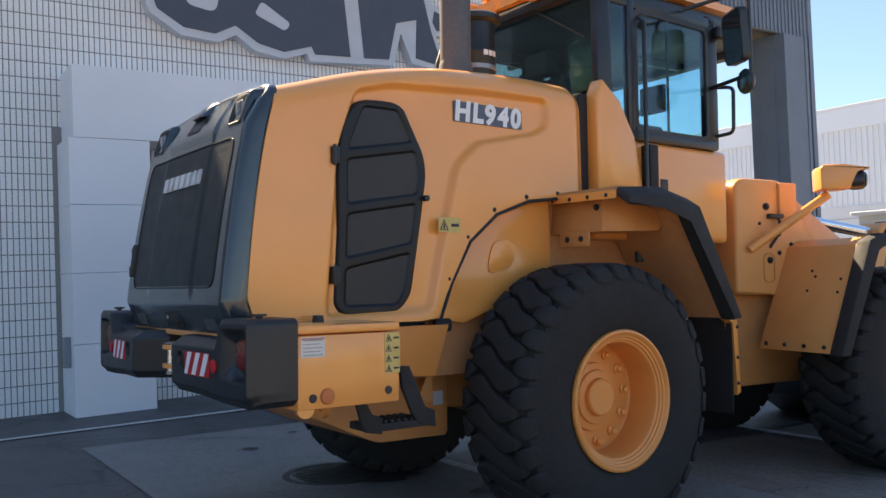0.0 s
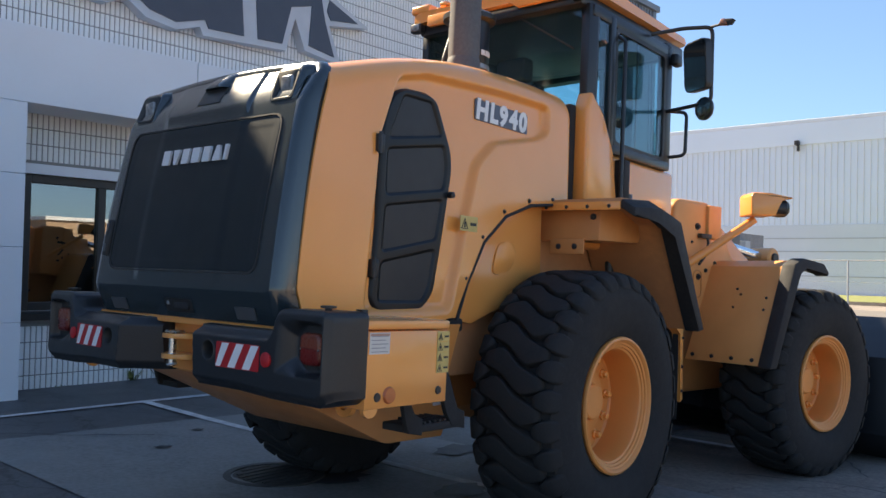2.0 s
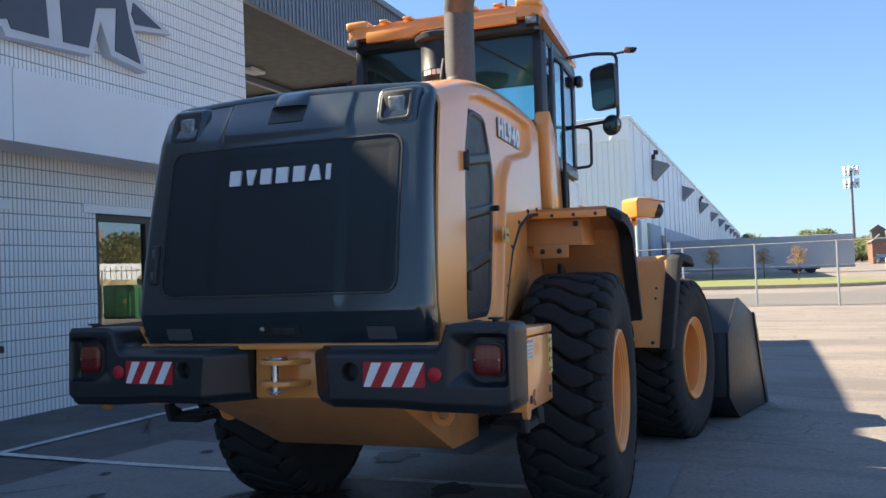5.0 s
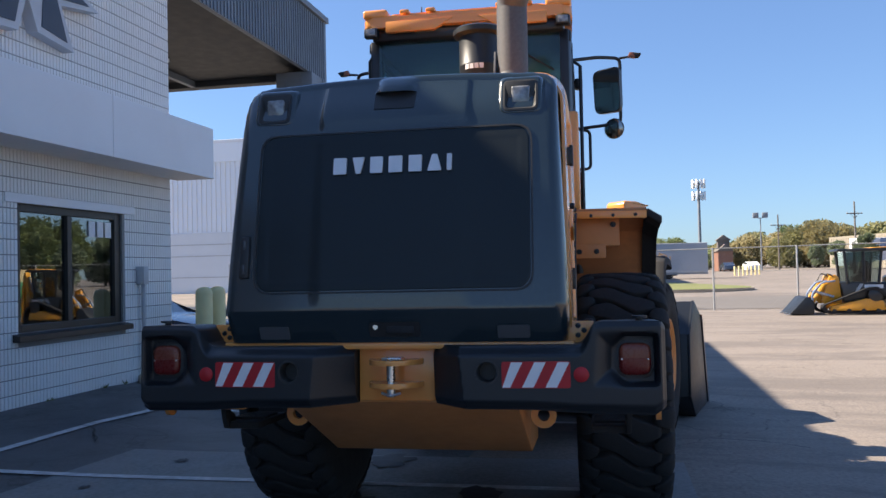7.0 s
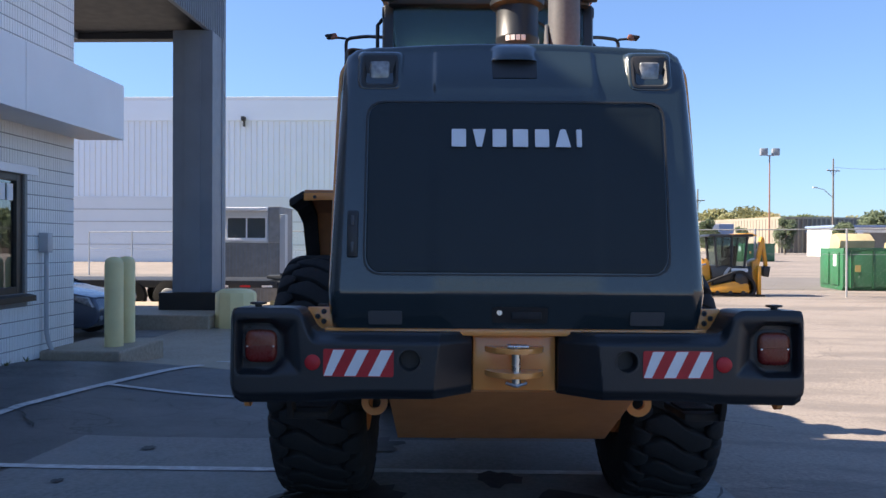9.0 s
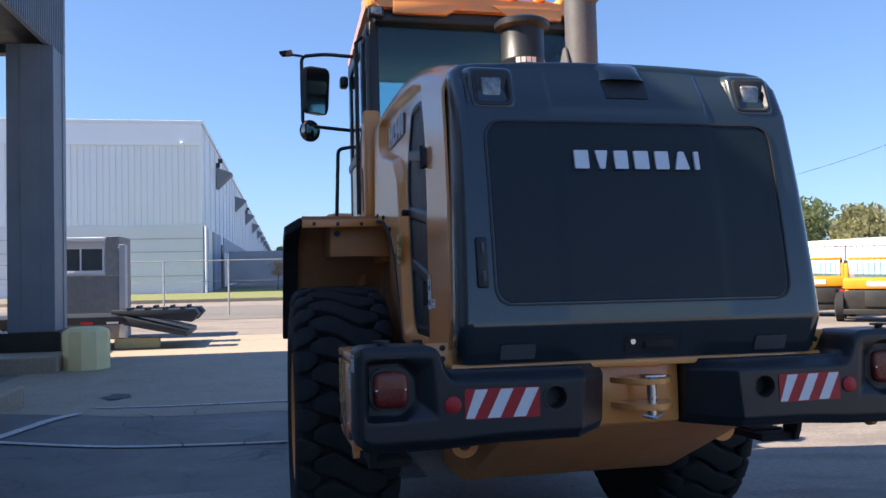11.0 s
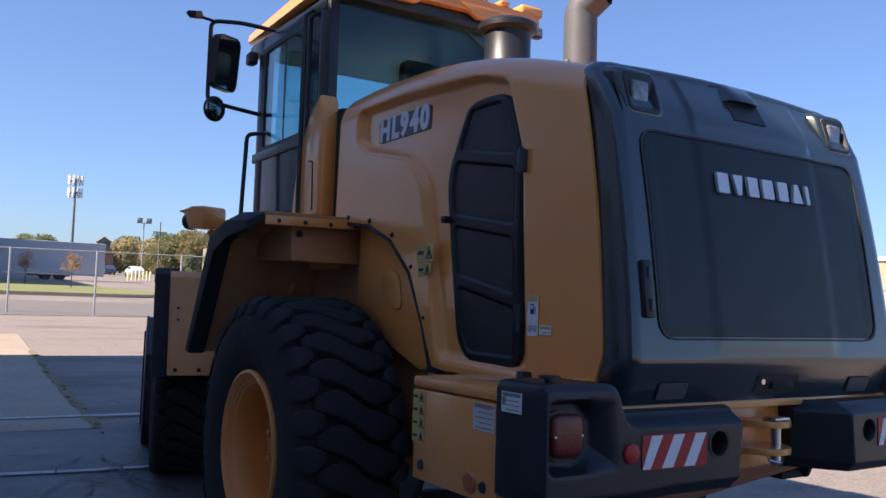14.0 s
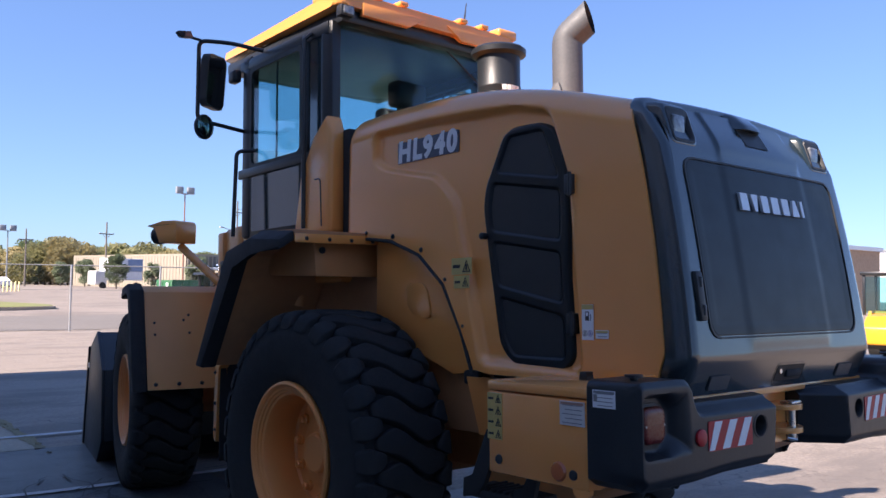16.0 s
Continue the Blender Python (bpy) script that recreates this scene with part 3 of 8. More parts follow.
def cover_mesh():
    bm = bmesh.new()
    grid = []
    rings = ((0.0, 0.0), (0.03, 0.0), (0.07, 0.004), (0.09, 0.012), (0.1, 0.02), (0.107, 0.03), (0.111, 0.042), (0.112, 0.056))
    half = [(0.0, 2.335)] + [(0.06 * i, 2.335 - 0.02 * (i / 9) ** 2) for i in range(1, 10)]
    half += [(0.60, 2.314), (0.665, 2.302), (0.70, 2.272), (0.713, 2.22)]
    half += [(0.712 + 0.033 * (2.22 - z) / 0.92, z) for z in (2.1, 1.95, 1.8, 1.65, 1.5, 1.4, 1.30)]
    half += [(0.7455, 1.272), (0.742, 1.20), (0.735, 1.135)]
    outline = [(-y, z) for y, z in half[:0:-1]] + half
    for d, inset in rings:
        row = []
        for y, z in outline:
            yy = y - math.copysign(min(inset, abs(y)), y) * (abs(y) > 0.5)
            zz = z - inset * 0.8 * (z > 2.26)
            f = d / 0.112
            row.append(bm.verts.new((seam_x(z) + (face_x(z) - seam_x(z)) * f, yy, zz)))
        grid.append(row)
    for p, q in zip(grid, grid[1:]):
        for j in range(len(p) - 1):
            bm.faces.new((p[j], q[j], q[j + 1], p[j + 1]))
    rim = [(v.co.y, v.co.z) for v in grid[-1]]
    top = [p for p in rim if p[1] > 2.19]
    wide = sorted((z, y) for y, z in rim if y > 0.5)
    # the rear face as one fine grid inside the rim
    m, low = 150, rim[0][1]
    levels = [low + (1.270 - low) * k / 8 for k in range(9)] + [1.274 + (2.17 - 1.274) * k / 55 for k in range(56)] + [2.17 + 0.012 * k for k in range(1, 12)]
    rows = []
    for z in levels:
        w = ease(z, wide)
        rows.append([bm.verts.new((face_x(z), w * (2 * i / m - 1), z)) for i in range(m + 1)])
    # the upper rows close on the rounded top edge
    for r, z in zip(rows[65:], levels[65:]):
        for v in r:
            w = ease(2.17, wide)
            v.co.y *= w / max(1e-6, ease(z, wide))
            crown = ease(v.co.y, top)
            v.co.z = 2.17 + (crown - 2.17) * (z - 2.17) / 0.132
            v.co.x = face_x(v.co.z)
    for r in rows:
        for v in r[2:-2]:
            v.co.x -= band_lift(v.co.y, v.co.z)
    for p, q in zip(rows, rows[1:]):
        for j in range(m):
            bm.faces.new((p[j], p[j + 1], q[j + 1], q[j]))
    return bm


cover = part("rear_cover", cover_mesh(), BLACK, loader, "black plastic rear engine cover", smooth=45)


def grille_door_mesh():
    """The panel inside the seal, with a raised rim and a slightly sunk field."""
    bm, rows, m, r = bmesh.new(), [], 120, 0.07
    z0, z1, w0 = 1.352, 2.048, 0.598
    zs = [z0 + 0.003 * k for k in range(24)] + [z0 + 0.07 + 0.012 * k for k in range(1, 47)] + [z1 - 0.07 + 0.003 * k for k in range(24)]
    for z in sorted(set(round(v, 4) for v in zs)):
        c = max(0.0, r - min(z - z0, z1 - z))
        w = w0 - r + math.sqrt(max(0.0, r * r - c * c))
        row = []
        for i in range(m + 1):
            u = 2 * i / m - 1
            y = w * math.copysign(1 - (1 - abs(u)) ** 1.25, u)
            e = min(w - abs(y), z - z0, z1 - z)
            lift = -0.002 + 0.0035 * smoothstep(0, 0.008, e) - 0.001 * smoothstep(0.035, 0.062, e)
            row.append(bm.verts.new((face_x(z) - band_lift(y, z) - lift, y, z)))
        rows.append(row)
    for p, q in zip(rows, rows[1:]):
        for j in range(m):
            bm.faces.new((p[j], p[j + 1], q[j + 1], q[j]))
    return bm


part("grille_panel", grille_door_mesh(), DOOR_BLACK, cover, "finely perforated black rear grille door", smooth=60)


# ---- small pieces used all over the loader ----
def finished(bm):
    bmesh.ops.recalc_face_normals(bm, faces=bm.faces[:])
    me = bpy.data.meshes.new("mesh")
    bm.to_mesh(me)
    bm.free()
    return me


BOLT = finished(lathed([(0, 0.011), (0.006, 0.011), (0.009, 0.008), (0.009, 0.003), (0.013, 0.003), (0.013, -0.003)], 8, "z"))
FACING = {"-x": pose(0, 0, 0, 0, -90, 0), "x": pose(0, 0, 0, 0, 90, 0), "-y": pose(0, 0, 0, 90, 0, 0), "y": pose(0, 0, 0, -90, 0, 0), "z": pose(0, 0, 0)}


def bolt(parent, x, y, z, way, at=None, size=1.0):
    m = Matrix.Translation((x, y, z)) @ FACING[way] @ Matrix.Scale(size, 4)
    part_of("bolt", BOLT, CAST, parent, at=(at @ m if at is not None else m), smooth=30)


def mirrored(poly, side):
    return [(side * p, q) for p, q in poly]


def ring(outer, inner, axis, a, b, bm=None):
    """A frame between two outlines of equal length, from a to b along an axis."""
    bm = bm or bmesh.new()
    place = {"x": lambda p, d: (d, p[0], p[1]), "y": lambda p, d: (p[0], d, p[1])}[axis]
    loops = [[bm.verts.new(place(p, d)) for p in poly] for poly, d in ((outer, a), (outer, b), (inner, b), (inner, a))]
    n = len(outer)
    for p, q in zip(loops, loops[1:] + loops[:1]):
        for i in range(n):
            bm.faces.new((p[i], p[(i + 1) % n], q[(i + 1) % n], q[i]))
    return bm


def shrunk(poly, d):
    """An outline drawn in by about d on each side."""
    cx, cy = (sum(p[i] for p in poly) / len(poly) for i in (0, 1))
    w, h = (max(abs(p[i] - c) for p in poly) for i, c in ((0, cx), (1, cy)))
    return [(cx + (x - cx) * (1 - d / w), cy + (y - cy) * (1 - d / h)) for x, y in poly]


def on_face(poly, lift, thick, bm=None):
    """A plate that lies on the sloping rear face of the cover; outline in (y, z)."""
    bm = prism(bm or bmesh.new(), poly, "x", -lift - thick, -lift)
    for v in bm.verts:
        v.co.x += face_x(v.co.z)
    return bm


def rect(y0, y1, z0, z1):
    return [(y0, z0), (y1, z0), (y1, z1), (y0, z1)]


def lettering(body, size, depth, shear=0.0):
    """Raised letters as a mesh in the x-z plane, facing -y, centred."""
    cu = bpy.data.curves.new("lettering", "FONT")
    cu.body, cu.size, cu.extrude, cu.align_x, cu.align_y, cu.shear, cu.offset = body, size, depth, "CENTER", "CENTER", shear, 0.006
    ob = bpy.data.objects.new("lettering", cu)
    scene.collection.objects.link(ob)
    me = bpy.data.meshes.new_from_object(ob.evaluated_get(bpy.context.evaluated_depsgraph_get()))
    bpy.data.objects.remove(ob)
    me.transform(pose(0, 0, 0, 90, 0, 0))
    return me


# fittings of the rear cover
def filled(poly, gap):
    """An outline with more points, so that it can follow a curved face."""
    out = []
    for (x0, y0), (x1, y1) in zip(poly, poly[1:] + poly[:1]):
        n = max(1, int(math.hypot(x1 - x0, y1 - y0) / gap))
        out += [(x0 + (x1 - x0) * k / n, y0 + (y1 - y0) * k / n) for k in range(n)]
    return out


seal = filled(round_poly(rect(-0.605, 0.605, 1.345, 2.055), 0.075), 0.02)
door_ring = ring(seal, shrunk(seal, 0.007), "x", -0.004, 0.012)
for v in door_ring.verts:
    v.co.x = face_x(v.co.z) - 0.5 * v.co.x + 0.001 - band_lift(v.co.y, v.co.z)
part("door_seal", door_ring, INK, cover, "black rubber door seal")
for side in (1, -1):
    plane = face_x(2.12) - 0.004

    def lamp_loop(inset, x, r):
        return [(x + 0.55 * (face_x(z) - face_x(2.12)), y, z) for y, z in round_poly(rect(*sorted((side * (0.466 + inset), side * (0.644 - inset))), 2.10 + inset, 2.272 - inset), r, 4)]
    pod = loops_mesh(bmesh.new(), [lamp_loop(-0.02, plane + 0.10, 0.03), lamp_loop(-0.006, plane + 0.02, 0.03), lamp_loop(0, plane + 0.006, 0.03), lamp_loop(0.006, plane, 0.03), lamp_loop(0.016, plane, 0.026), lamp_loop(0.02, plane + 0.004, 0.024), lamp_loop(0.026, plane + 0.03, 0.02)])
    rim = part("lamp_bezel", pod, BLACK, cover, smooth=50)
    gasket = loops_mesh(bmesh.new(), [lamp_loop(0.013, plane + 0.004, 0.026), lamp_loop(0.014, plane - 0.003, 0.026), lamp_loop(0.022, plane - 0.004, 0.024), lamp_loop(0.034, plane + 0.012, 0.018), lamp_loop(0.036, plane + 0.03, 0.018)])
    part("lamp_gasket", gasket, INK, rim)
    part("lamp_well", boxed(plane + 0.032, plane + 0.045, *sorted((side * 0.488, side * 0.622)), 2.122, 2.25, 0.002), INK, rim)
    part("work_lamp", boxed(plane + 0.02, plane + 0.04, *sorted((side * 0.514, side * 0.598)), 2.145, 2.229, 0.012, 3), LENS, rim, "clear square work lamp")
    plate = part("reflector_plate", on_face(round_poly(rect(*sorted((side * 0.45, side * 0.583)), 1.15, 1.205), 0.008), 0.001, 0.006), PLATE_GREY, cover, "small grey plate")


# small visor over the rear camera
visor = bmesh.new()
rows = []
for k, (z, out) in enumerate(((2.322, -0.008), (2.314, 0.010), (2.298, 0.026), (2.272, 0.037), (2.246, 0.043), (2.236, 0.038), (2.236, -0.015))):
    row = []
    for i in range(15):
        y = -0.098 + 0.014 * i
        f = 1 - abs(y / 0.0985) ** 5
        row.append(visor.verts.new((face_x(z) + 0.004 - band_lift(y, z) - out * f, y, z - 0.02 * (1 - f) * (k < 4))))
    rows.append(row)
for p, q in zip(rows, rows[1:]):
    for j in range(14):
        visor.faces.new((p[j], p[j + 1], q[j + 1], q[j]))
part("camera_visor", visor, BLACK, cover, smooth=50)
part("camera_well", on_face([(-0.09, 2.155), (0.09, 2.155), (0.094, 2.236), (-0.094, 2.236)], 0.014, 0.003), INK, cover, smooth=0)
handle_well = round_poly(rect(-0.125, 0.095, 1.158, 1.222), 0.012)
surround = round_poly(rect(-0.135, 0.105, 1.148, 1.232), 0.016)
handle_rim = ring(surround, shrunk(surround, 0.005), "x", -0.0015, 0.004)
for v in handle_rim.verts:
    v.co.x += face_x(v.co.z)
part("handle_rim", handle_rim, BLACK, cover)
part("handle_well", on_face(handle_well, 0.0005, 0.002), INK, cover)
part("pull_handle", boxed(face_x(1.19) - 0.012, face_x(1.19) + 0.02, -0.10, 0.02, 1.172, 1.205, 0.006), RUBBER_FLAP, cover)
part("lock", lathed([(0, 0), (0.011, 0), (0.011, 0.02), (0, 0.022)], 12, "x", (face_x(1.2) - 0.006, 0.066, 1.2)), STEEL, cover)
latch = part("side_latch", boxed(face_x(1.51) - 0.016, face_x(1.51) + 0.02, 0.625, 0.668, 1.415, 1.60, 0.008), INK, cover)
for v in latch.data.vertices:
    v.co.x += face_x(v.co.z) - face_x(1.51)
for z in (1.455, 1.56):
    part("latch_rod", boxed(face_x(z) - 0.024, face_x(z) - 0.008, 0.64, 0.652, z - 0.02, z + 0.02, 0.004), PLATE_GREY, latch)
# the maker's wordmark as plain silver blocks
for a, b, low, high in ((0.267, 0.191, 0, 0), (0.181, 0.112, 0.016, 0), (0.102, 0.030, 0, 0), (0.021, -0.058, 0, 0), (-0.068, -0.142, 0, 0), (-0.149, -0.230, 0, 0.02), (-0.240, -0.267, 0, 0)):
    mid, half = 0.5 * (a + b), 0.38 * (a - b)
    a, b = mid + half, mid - half
    shape = [(a - low, 1.861), (b + low, 1.861), (b + high, 1.934), (a - high, 1.934)]
    part("wordmark_block", on_face(round_poly(shape, 0.004, 2), 0.006, 0.012), SILVER, cover)


# side grille doors
DOOR = [(-1.455, 1.25), (-1.425, 1.60), (-1.43, 1.98), (-1.405, 2.15), (-1.345, 2.25), (-1.25, 2.285), (-1.09, 2.287), (-1.03, 2.262), (-0.905, 2.03), (-0.89, 1.93), (-0.925, 1.70), (-0.995, 1.29), (-1.08, 1.205), (-1.40, 1.195)]
DOOR_EDGE = round_poly(DOOR, 0.05)
BARS = [((-1.43, 1.195), (-0.98, 1.20)), ((-1.44, 1.445), (-0.98, 1.545)), ((-1.43, 1.715), (-0.93, 1.80)), ((-1.425, 1.985), (-0.93, 2.075)), ((-1.43, 2.30), (-0.90, 2.30))]


def door_side(z, edge):
    """Where the outline of the grille door lies at a height, on its front or rear edge."""
    hits = []
    for (x0, z0), (x1, z1) in zip(DOOR_EDGE, DOOR_EDGE[1:] + DOOR_EDGE[:1]):
        if min(z0, z1) <= z <= max(z0, z1) and z0 != z1:
            hits.append(x0 + (x1 - x0) * (z - z0) / (z1 - z0))
    return min(hits) if edge < 0 else max(hits)


def bar_z(bar, x):
    (xa, za), (xb, zb) = bar
    return za + (zb - za) * (x - xa) / (xb - xa)


def field(k):
    """Outline of one perforated field between two bars."""
    low, high = BARS[k], BARS[k + 1]
    z0, z1 = bar_z(low, -1.2) + 0.02, bar_z(high, -1.2) - 0.02
    out = []
    for x, bar, d in ((-1, low, 0.022 if k else 0.05), (1, low, 0.022 if k else 0.05), (1, high, -0.02), (-1, high, -0.02)):
        at = -1.395 if x < 0 else -0.95
        for _ in range(6):
            z = bar_z(bar, at) + d
            at = door_side(min(2.25, max(1.23, z)), x) - 0.048 * x
        out.append((at, min(z, 2.248)))
        # the outline bends between the corners of the lower fields
        if x > 0 and bar is low:
            for zz in (z + 0.33 * (z1 - z), z + 0.66 * (z1 - z)):
                out.append((door_side(zz, 1) - 0.048, zz))
    return round_poly(out, 0.03)


FIELDS = [field(k) for k in range(4)]


def grille_frame_mesh(side):
    """The moulded door: a rounded rim, slanting bars and four sunk fields in one skin."""
    bm, rows, n = bmesh.new(), [], 72
    low, high = min(z for _, z in DOOR_EDGE) + 0.0005, max(z for _, z in DOOR_EDGE) - 0.0005
    for j in range(221):
        z = low + (high - low) * j / 220
        a, b = door_side(z, -1), door_side(z, 1)
        row = []
        for i in range(n + 1):
            x = a + (b - a) * i / n
            rim = smoothstep(0, 0.016, edge_distance((x, z), DOOR_EDGE))
            sunk = max(smoothstep(-0.004, 0.01, edge_distance((x, z), f)) for f in FIELDS)
            row.append(bm.verts.new((x, side * (0.704 + 0.02 * rim - 0.011 * sunk), z)))
        rows.append(row)
    for p, q in zip(rows, rows[1:]):
        for i in range(n):
            bm.faces.new((p[i], p[i + 1], q[i + 1], q[i]))
    return bm


for side in (1, -1):
    door = part("grille_door", grille_frame_mesh(side), GRILLE_BLACK, loader, "black moulded side grille door with slanting bars", smooth=60)
    for f in FIELDS:
        part("mesh_panel", prismed(shrunk(f, 0.014), "y", side * 0.700, side * 0.7145), MESH, door, "fine black perforated mesh", smooth=0)
    for z in (1.98, 1.40):
        h = part("hinge", boxed(-1.475, -1.43, *sorted((side * 0.70, side * 0.757)), z - 0.042, z + 0.042, 0.006), CAST, door)
        part("hinge_pin", tubed([(-1.462, side * 0.757, z - 0.05), (-1.462, side * 0.757, z + 0.05)], 0.009, 8), CAST, h)
    part("door_lock", lathed([(0, 0), (0.016, 0), (0.016, side * 0.03), (0.01, side * 0.034), (0, side * 0.034)], 12, "y", (-0.915, side * 0.722, 1.80)), CAST, door)

# badges, stickers
BADGE = finished(prismed(round_poly([(-0.247, -0.056), (0.247, -0.056), (0.247, 0.05), (0.235, 0.056), (-0.247, 0.056)], 0.008), "y", -0.001, 0.016))
CHARS, pen = [], 0.0
for ch in "HL940":
    me = lettering(ch, 0.132, 0.0025, 0.1)
    lo, hi = min(v.co.x for v in me.vertices), max(v.co.x for v in me.vertices)
    me.transform(Matrix.Translation((pen - lo, 0, 0)))
    pen += hi - lo + 0.011
    CHARS.append(me)
for side in (1, -1):
    m = Matrix.Translation((-0.45, side * 0.6965, 2.292)) @ pose(0, 0, 0, 1.0 * side if side > 0 else -1.0, 0, 180 if side > 0 else 0)
    badge = part_of("badge", BADGE, BADGE_DARK, loader, "dark model badge with white characters", m, 30)
    for me in CHARS:
        part_of("character", me, WHITE, badge, at=pose(-0.24, -0.0015, -0.001) @ Matrix.Diagonal((0.48 / (pen - 0.011), 1, 1.14, 1)), smooth=0)


def sticker(x0, x1, z0, z1, y, side, mat, lines=3, parent=None, ink=None, head=None):
    st = part("sticker", boxed(x0, x1, *sorted((y, y + side * 0.002)), z0, z1), mat, parent or loader, smooth=0)
    part("header", boxed(x0 + 0.004, x1 - 0.004, *sorted((y + side * 0.002, y + side * 0.0028)), z1 - 0.012, z1 - 0.003), head or RED, st, smooth=0)
    h = (z1 - z0) / (2 * lines + 1)
    for k in range(lines):
        z = z1 - h * (2 * k + 2)
        part("print_line", boxed(x0 + 0.1 * (x1 - x0), x1 - (0.1 + 0.12 * (k % 2)) * (x1 - x0), *sorted((y + side * 0.002, y + side * 0.003)), z, z + h * 0.4), ink or PRINT_GREY, st, smooth=0)
    return st


def warning(x, z, y, side, size, parent=None):
    """A yellow pictogram label: a triangle and a small scene beside it."""
    st = part("warning_label", boxed(x - size, x + size, *sorted((y, y + side * 0.002)), z - size * 0.55, z + size * 0.55), STICKER, parent or loader, smooth=0)
    tri = [(x - size * 0.9, z - size * 0.4), (x - size * 0.1, z - size * 0.4), (x - size * 0.5, z + size * 0.42)]
    part("triangle", ring(tri, shrunk(tri, size * 0.13), "y", y + side * 0.002, y + side * 0.0032), INK, st, smooth=0)
    part("figure", boxed(x - size * 0.57, x - size * 0.42, *sorted((y + side * 0.002, y + side * 0.0032)), z - size * 0.3, z + size * 0.1), INK, st, smooth=0)
    part("figure", boxed(x + size * 0.15, x + size * 0.85, *sorted((y + side * 0.002, y + side * 0.0032)), z - size * 0.12, z + size * 0.1), INK, st, smooth=0)


for side in (1, -1):
    warning(-0.77, 1.665, side * 0.7455, side, 0.072)
    warning(-0.77, 1.59, side * 0.7465, side, 0.055) if side > 0 else None
fuel = part("fuel_label", boxed(-1.575, -1.515, 0.7515, 0.7535, 1.335, 1.478), WHITE, loader, "white fuel label with a yellow head", smooth=0)
part("header", boxed(-1.574, -1.516, 0.7535, 0.7543, 1.458, 1.477), STICKER, fuel, smooth=0)
part("pump", boxed(-1.553, -1.533, 0.7535, 0.7543, 1.413, 1.45, 0.0), INK, fuel, smooth=0)
part("pump_window", boxed(-1.549, -1.537, 0.7543, 0.755, 1.432, 1.446), WHITE, fuel, smooth=0)
part("pump_hose", boxed(-1.562, -1.559, 0.7535, 0.7543, 1.413, 1.44), INK, fuel, smooth=0)
for x, mat in ((-1.5585, PRINT_BLUE), (-1.531, PRINT_GREY)):
    circle = [(x + 0.0125 * math.cos(math.tau * k / 20), 1.362 + 0.0125 * math.sin(math.tau * k / 20)) for k in range(20)]
    part("pictogram", ring(circle, shrunk(circle, 0.003), "y", 0.7535, 0.7543), mat, fuel, smooth=0)
    part("pictogram", boxed(x - 0.004, x + 0.004, 0.7535, 0.7543, 1.355, 1.369), mat, fuel, smooth=0)
sticker(-1.65, -1.585, 1.342, 1.376, 0.7515, 1, WHITE, 2, head=STICKER)


# counterweight and bumper
def bumper_front(y, z, low, top):
    """How far back the face of the bumper lies at a height, between its lower and upper edge."""
    x = -2.11 + 0.045 * y
    # inner end turned forward beside the tow bracket
    x += 0.155 * max(0.0, 0.30 + 0.10 * (top - z) - y) / 0.13
    # chamfered upper edge of the bar, rounded edges elsewhere
    bar = smoothstep(0.83, 0.79, y)
    x += 0.055 * bar * smoothstep(0.045, 0.0, top - z) + 0.012 * (1 - bar) * smoothstep(0.022, 0.0, top - z)
    x += 0.03 * smoothstep(0.04, 0.0, z - low) + 0.035 * smoothstep(1.095, 1.115, y)
    # wide shallow well round the tail lamp, open towards the bar
    e = edge_distance((y, z), BUMPER_WELL)
    x += 0.052 * smoothstep(0.0, 0.02 + 0.075 * smoothstep(0.97, 0.88, y), e)
    # hole beside the striped plate
    if math.hypot(y - 0.415, z - 1.02) < 0.043:
        x += 0.07
    return min(x, -1.86)


BUMPER_WELL = round_poly([(0.825, 0.957), (1.09, 0.957), (1.09, 1.172), (0.845, 1.18)], 0.025)
BUMPER_TOP = [(0.17, 1.123), (0.765, 1.123), (0.785, 1.127), (0.80, 1.14), (0.815, 1.165), (0.828, 1.19), (0.84, 1.205), (0.86, 1.215), (0.88, 1.217), (1.085, 1.217), (1.105, 1.21), (1.115, 1.195)]
BUMPER_LOW = [(0.17, 0.872), (0.60, 0.868), (0.80, 0.855), (1.07, 0.85), (1.115, 0.88)]


def bumper_half(side):
    bm, cols, n, m = bmesh.new(), [], 160, 54
    for i in range(n + 1):
        y = 0.1735 + (1.115 - 0.1735) * i / n
        low, top = ease(y, BUMPER_LOW), ease(y, BUMPER_TOP)
        col = []
        for j in range(m + 1):
            z = low + (top - low) * j / m
            col.append(bm.verts.new((bumper_front(y, z, low, top), side * y, z)))
        cols.append(col)
    for p, q in zip(cols, cols[1:]):
        for j in range(m):
            bm.faces.new((p[j], q[j], q[j + 1], p[j + 1]))
    edge = [c[0] for c in cols] + cols[-1][1:] + [c[-1] for c in cols[-2::-1]] + cols[0][-2:0:-1]
    back = [bm.verts.new((-1.84, v.co.y, v.co.z)) for v in edge]
    for k in range(len(edge)):
        bm.faces.new((edge[k], edge[k - 1], back[k - 1], back[k]))
    bm.faces.new(back)
    return bm


def half_lens(side, upper):
    """One half of the tail lamp, a low dome with rounded corners."""
    loops = []
    for inset, x in ((0, -1.99), (0, -2.028), (0.003, -2.033), (0.008, -2.037), (0.018, -2.0395)):
        loop = round_poly([(0.935 + inset, 1.004 + inset), (1.058 - inset, 1.004 + inset), (1.058 - inset, 1.13 - inset), (0.935 + inset, 1.13 - inset)], 0.036 - inset, 5)
        loops.append([(x, side * y, max(z, 1.0705) if upper else min(z, 1.07)) for y, z in loop])
    return loops_mesh(bmesh.new(), loops)


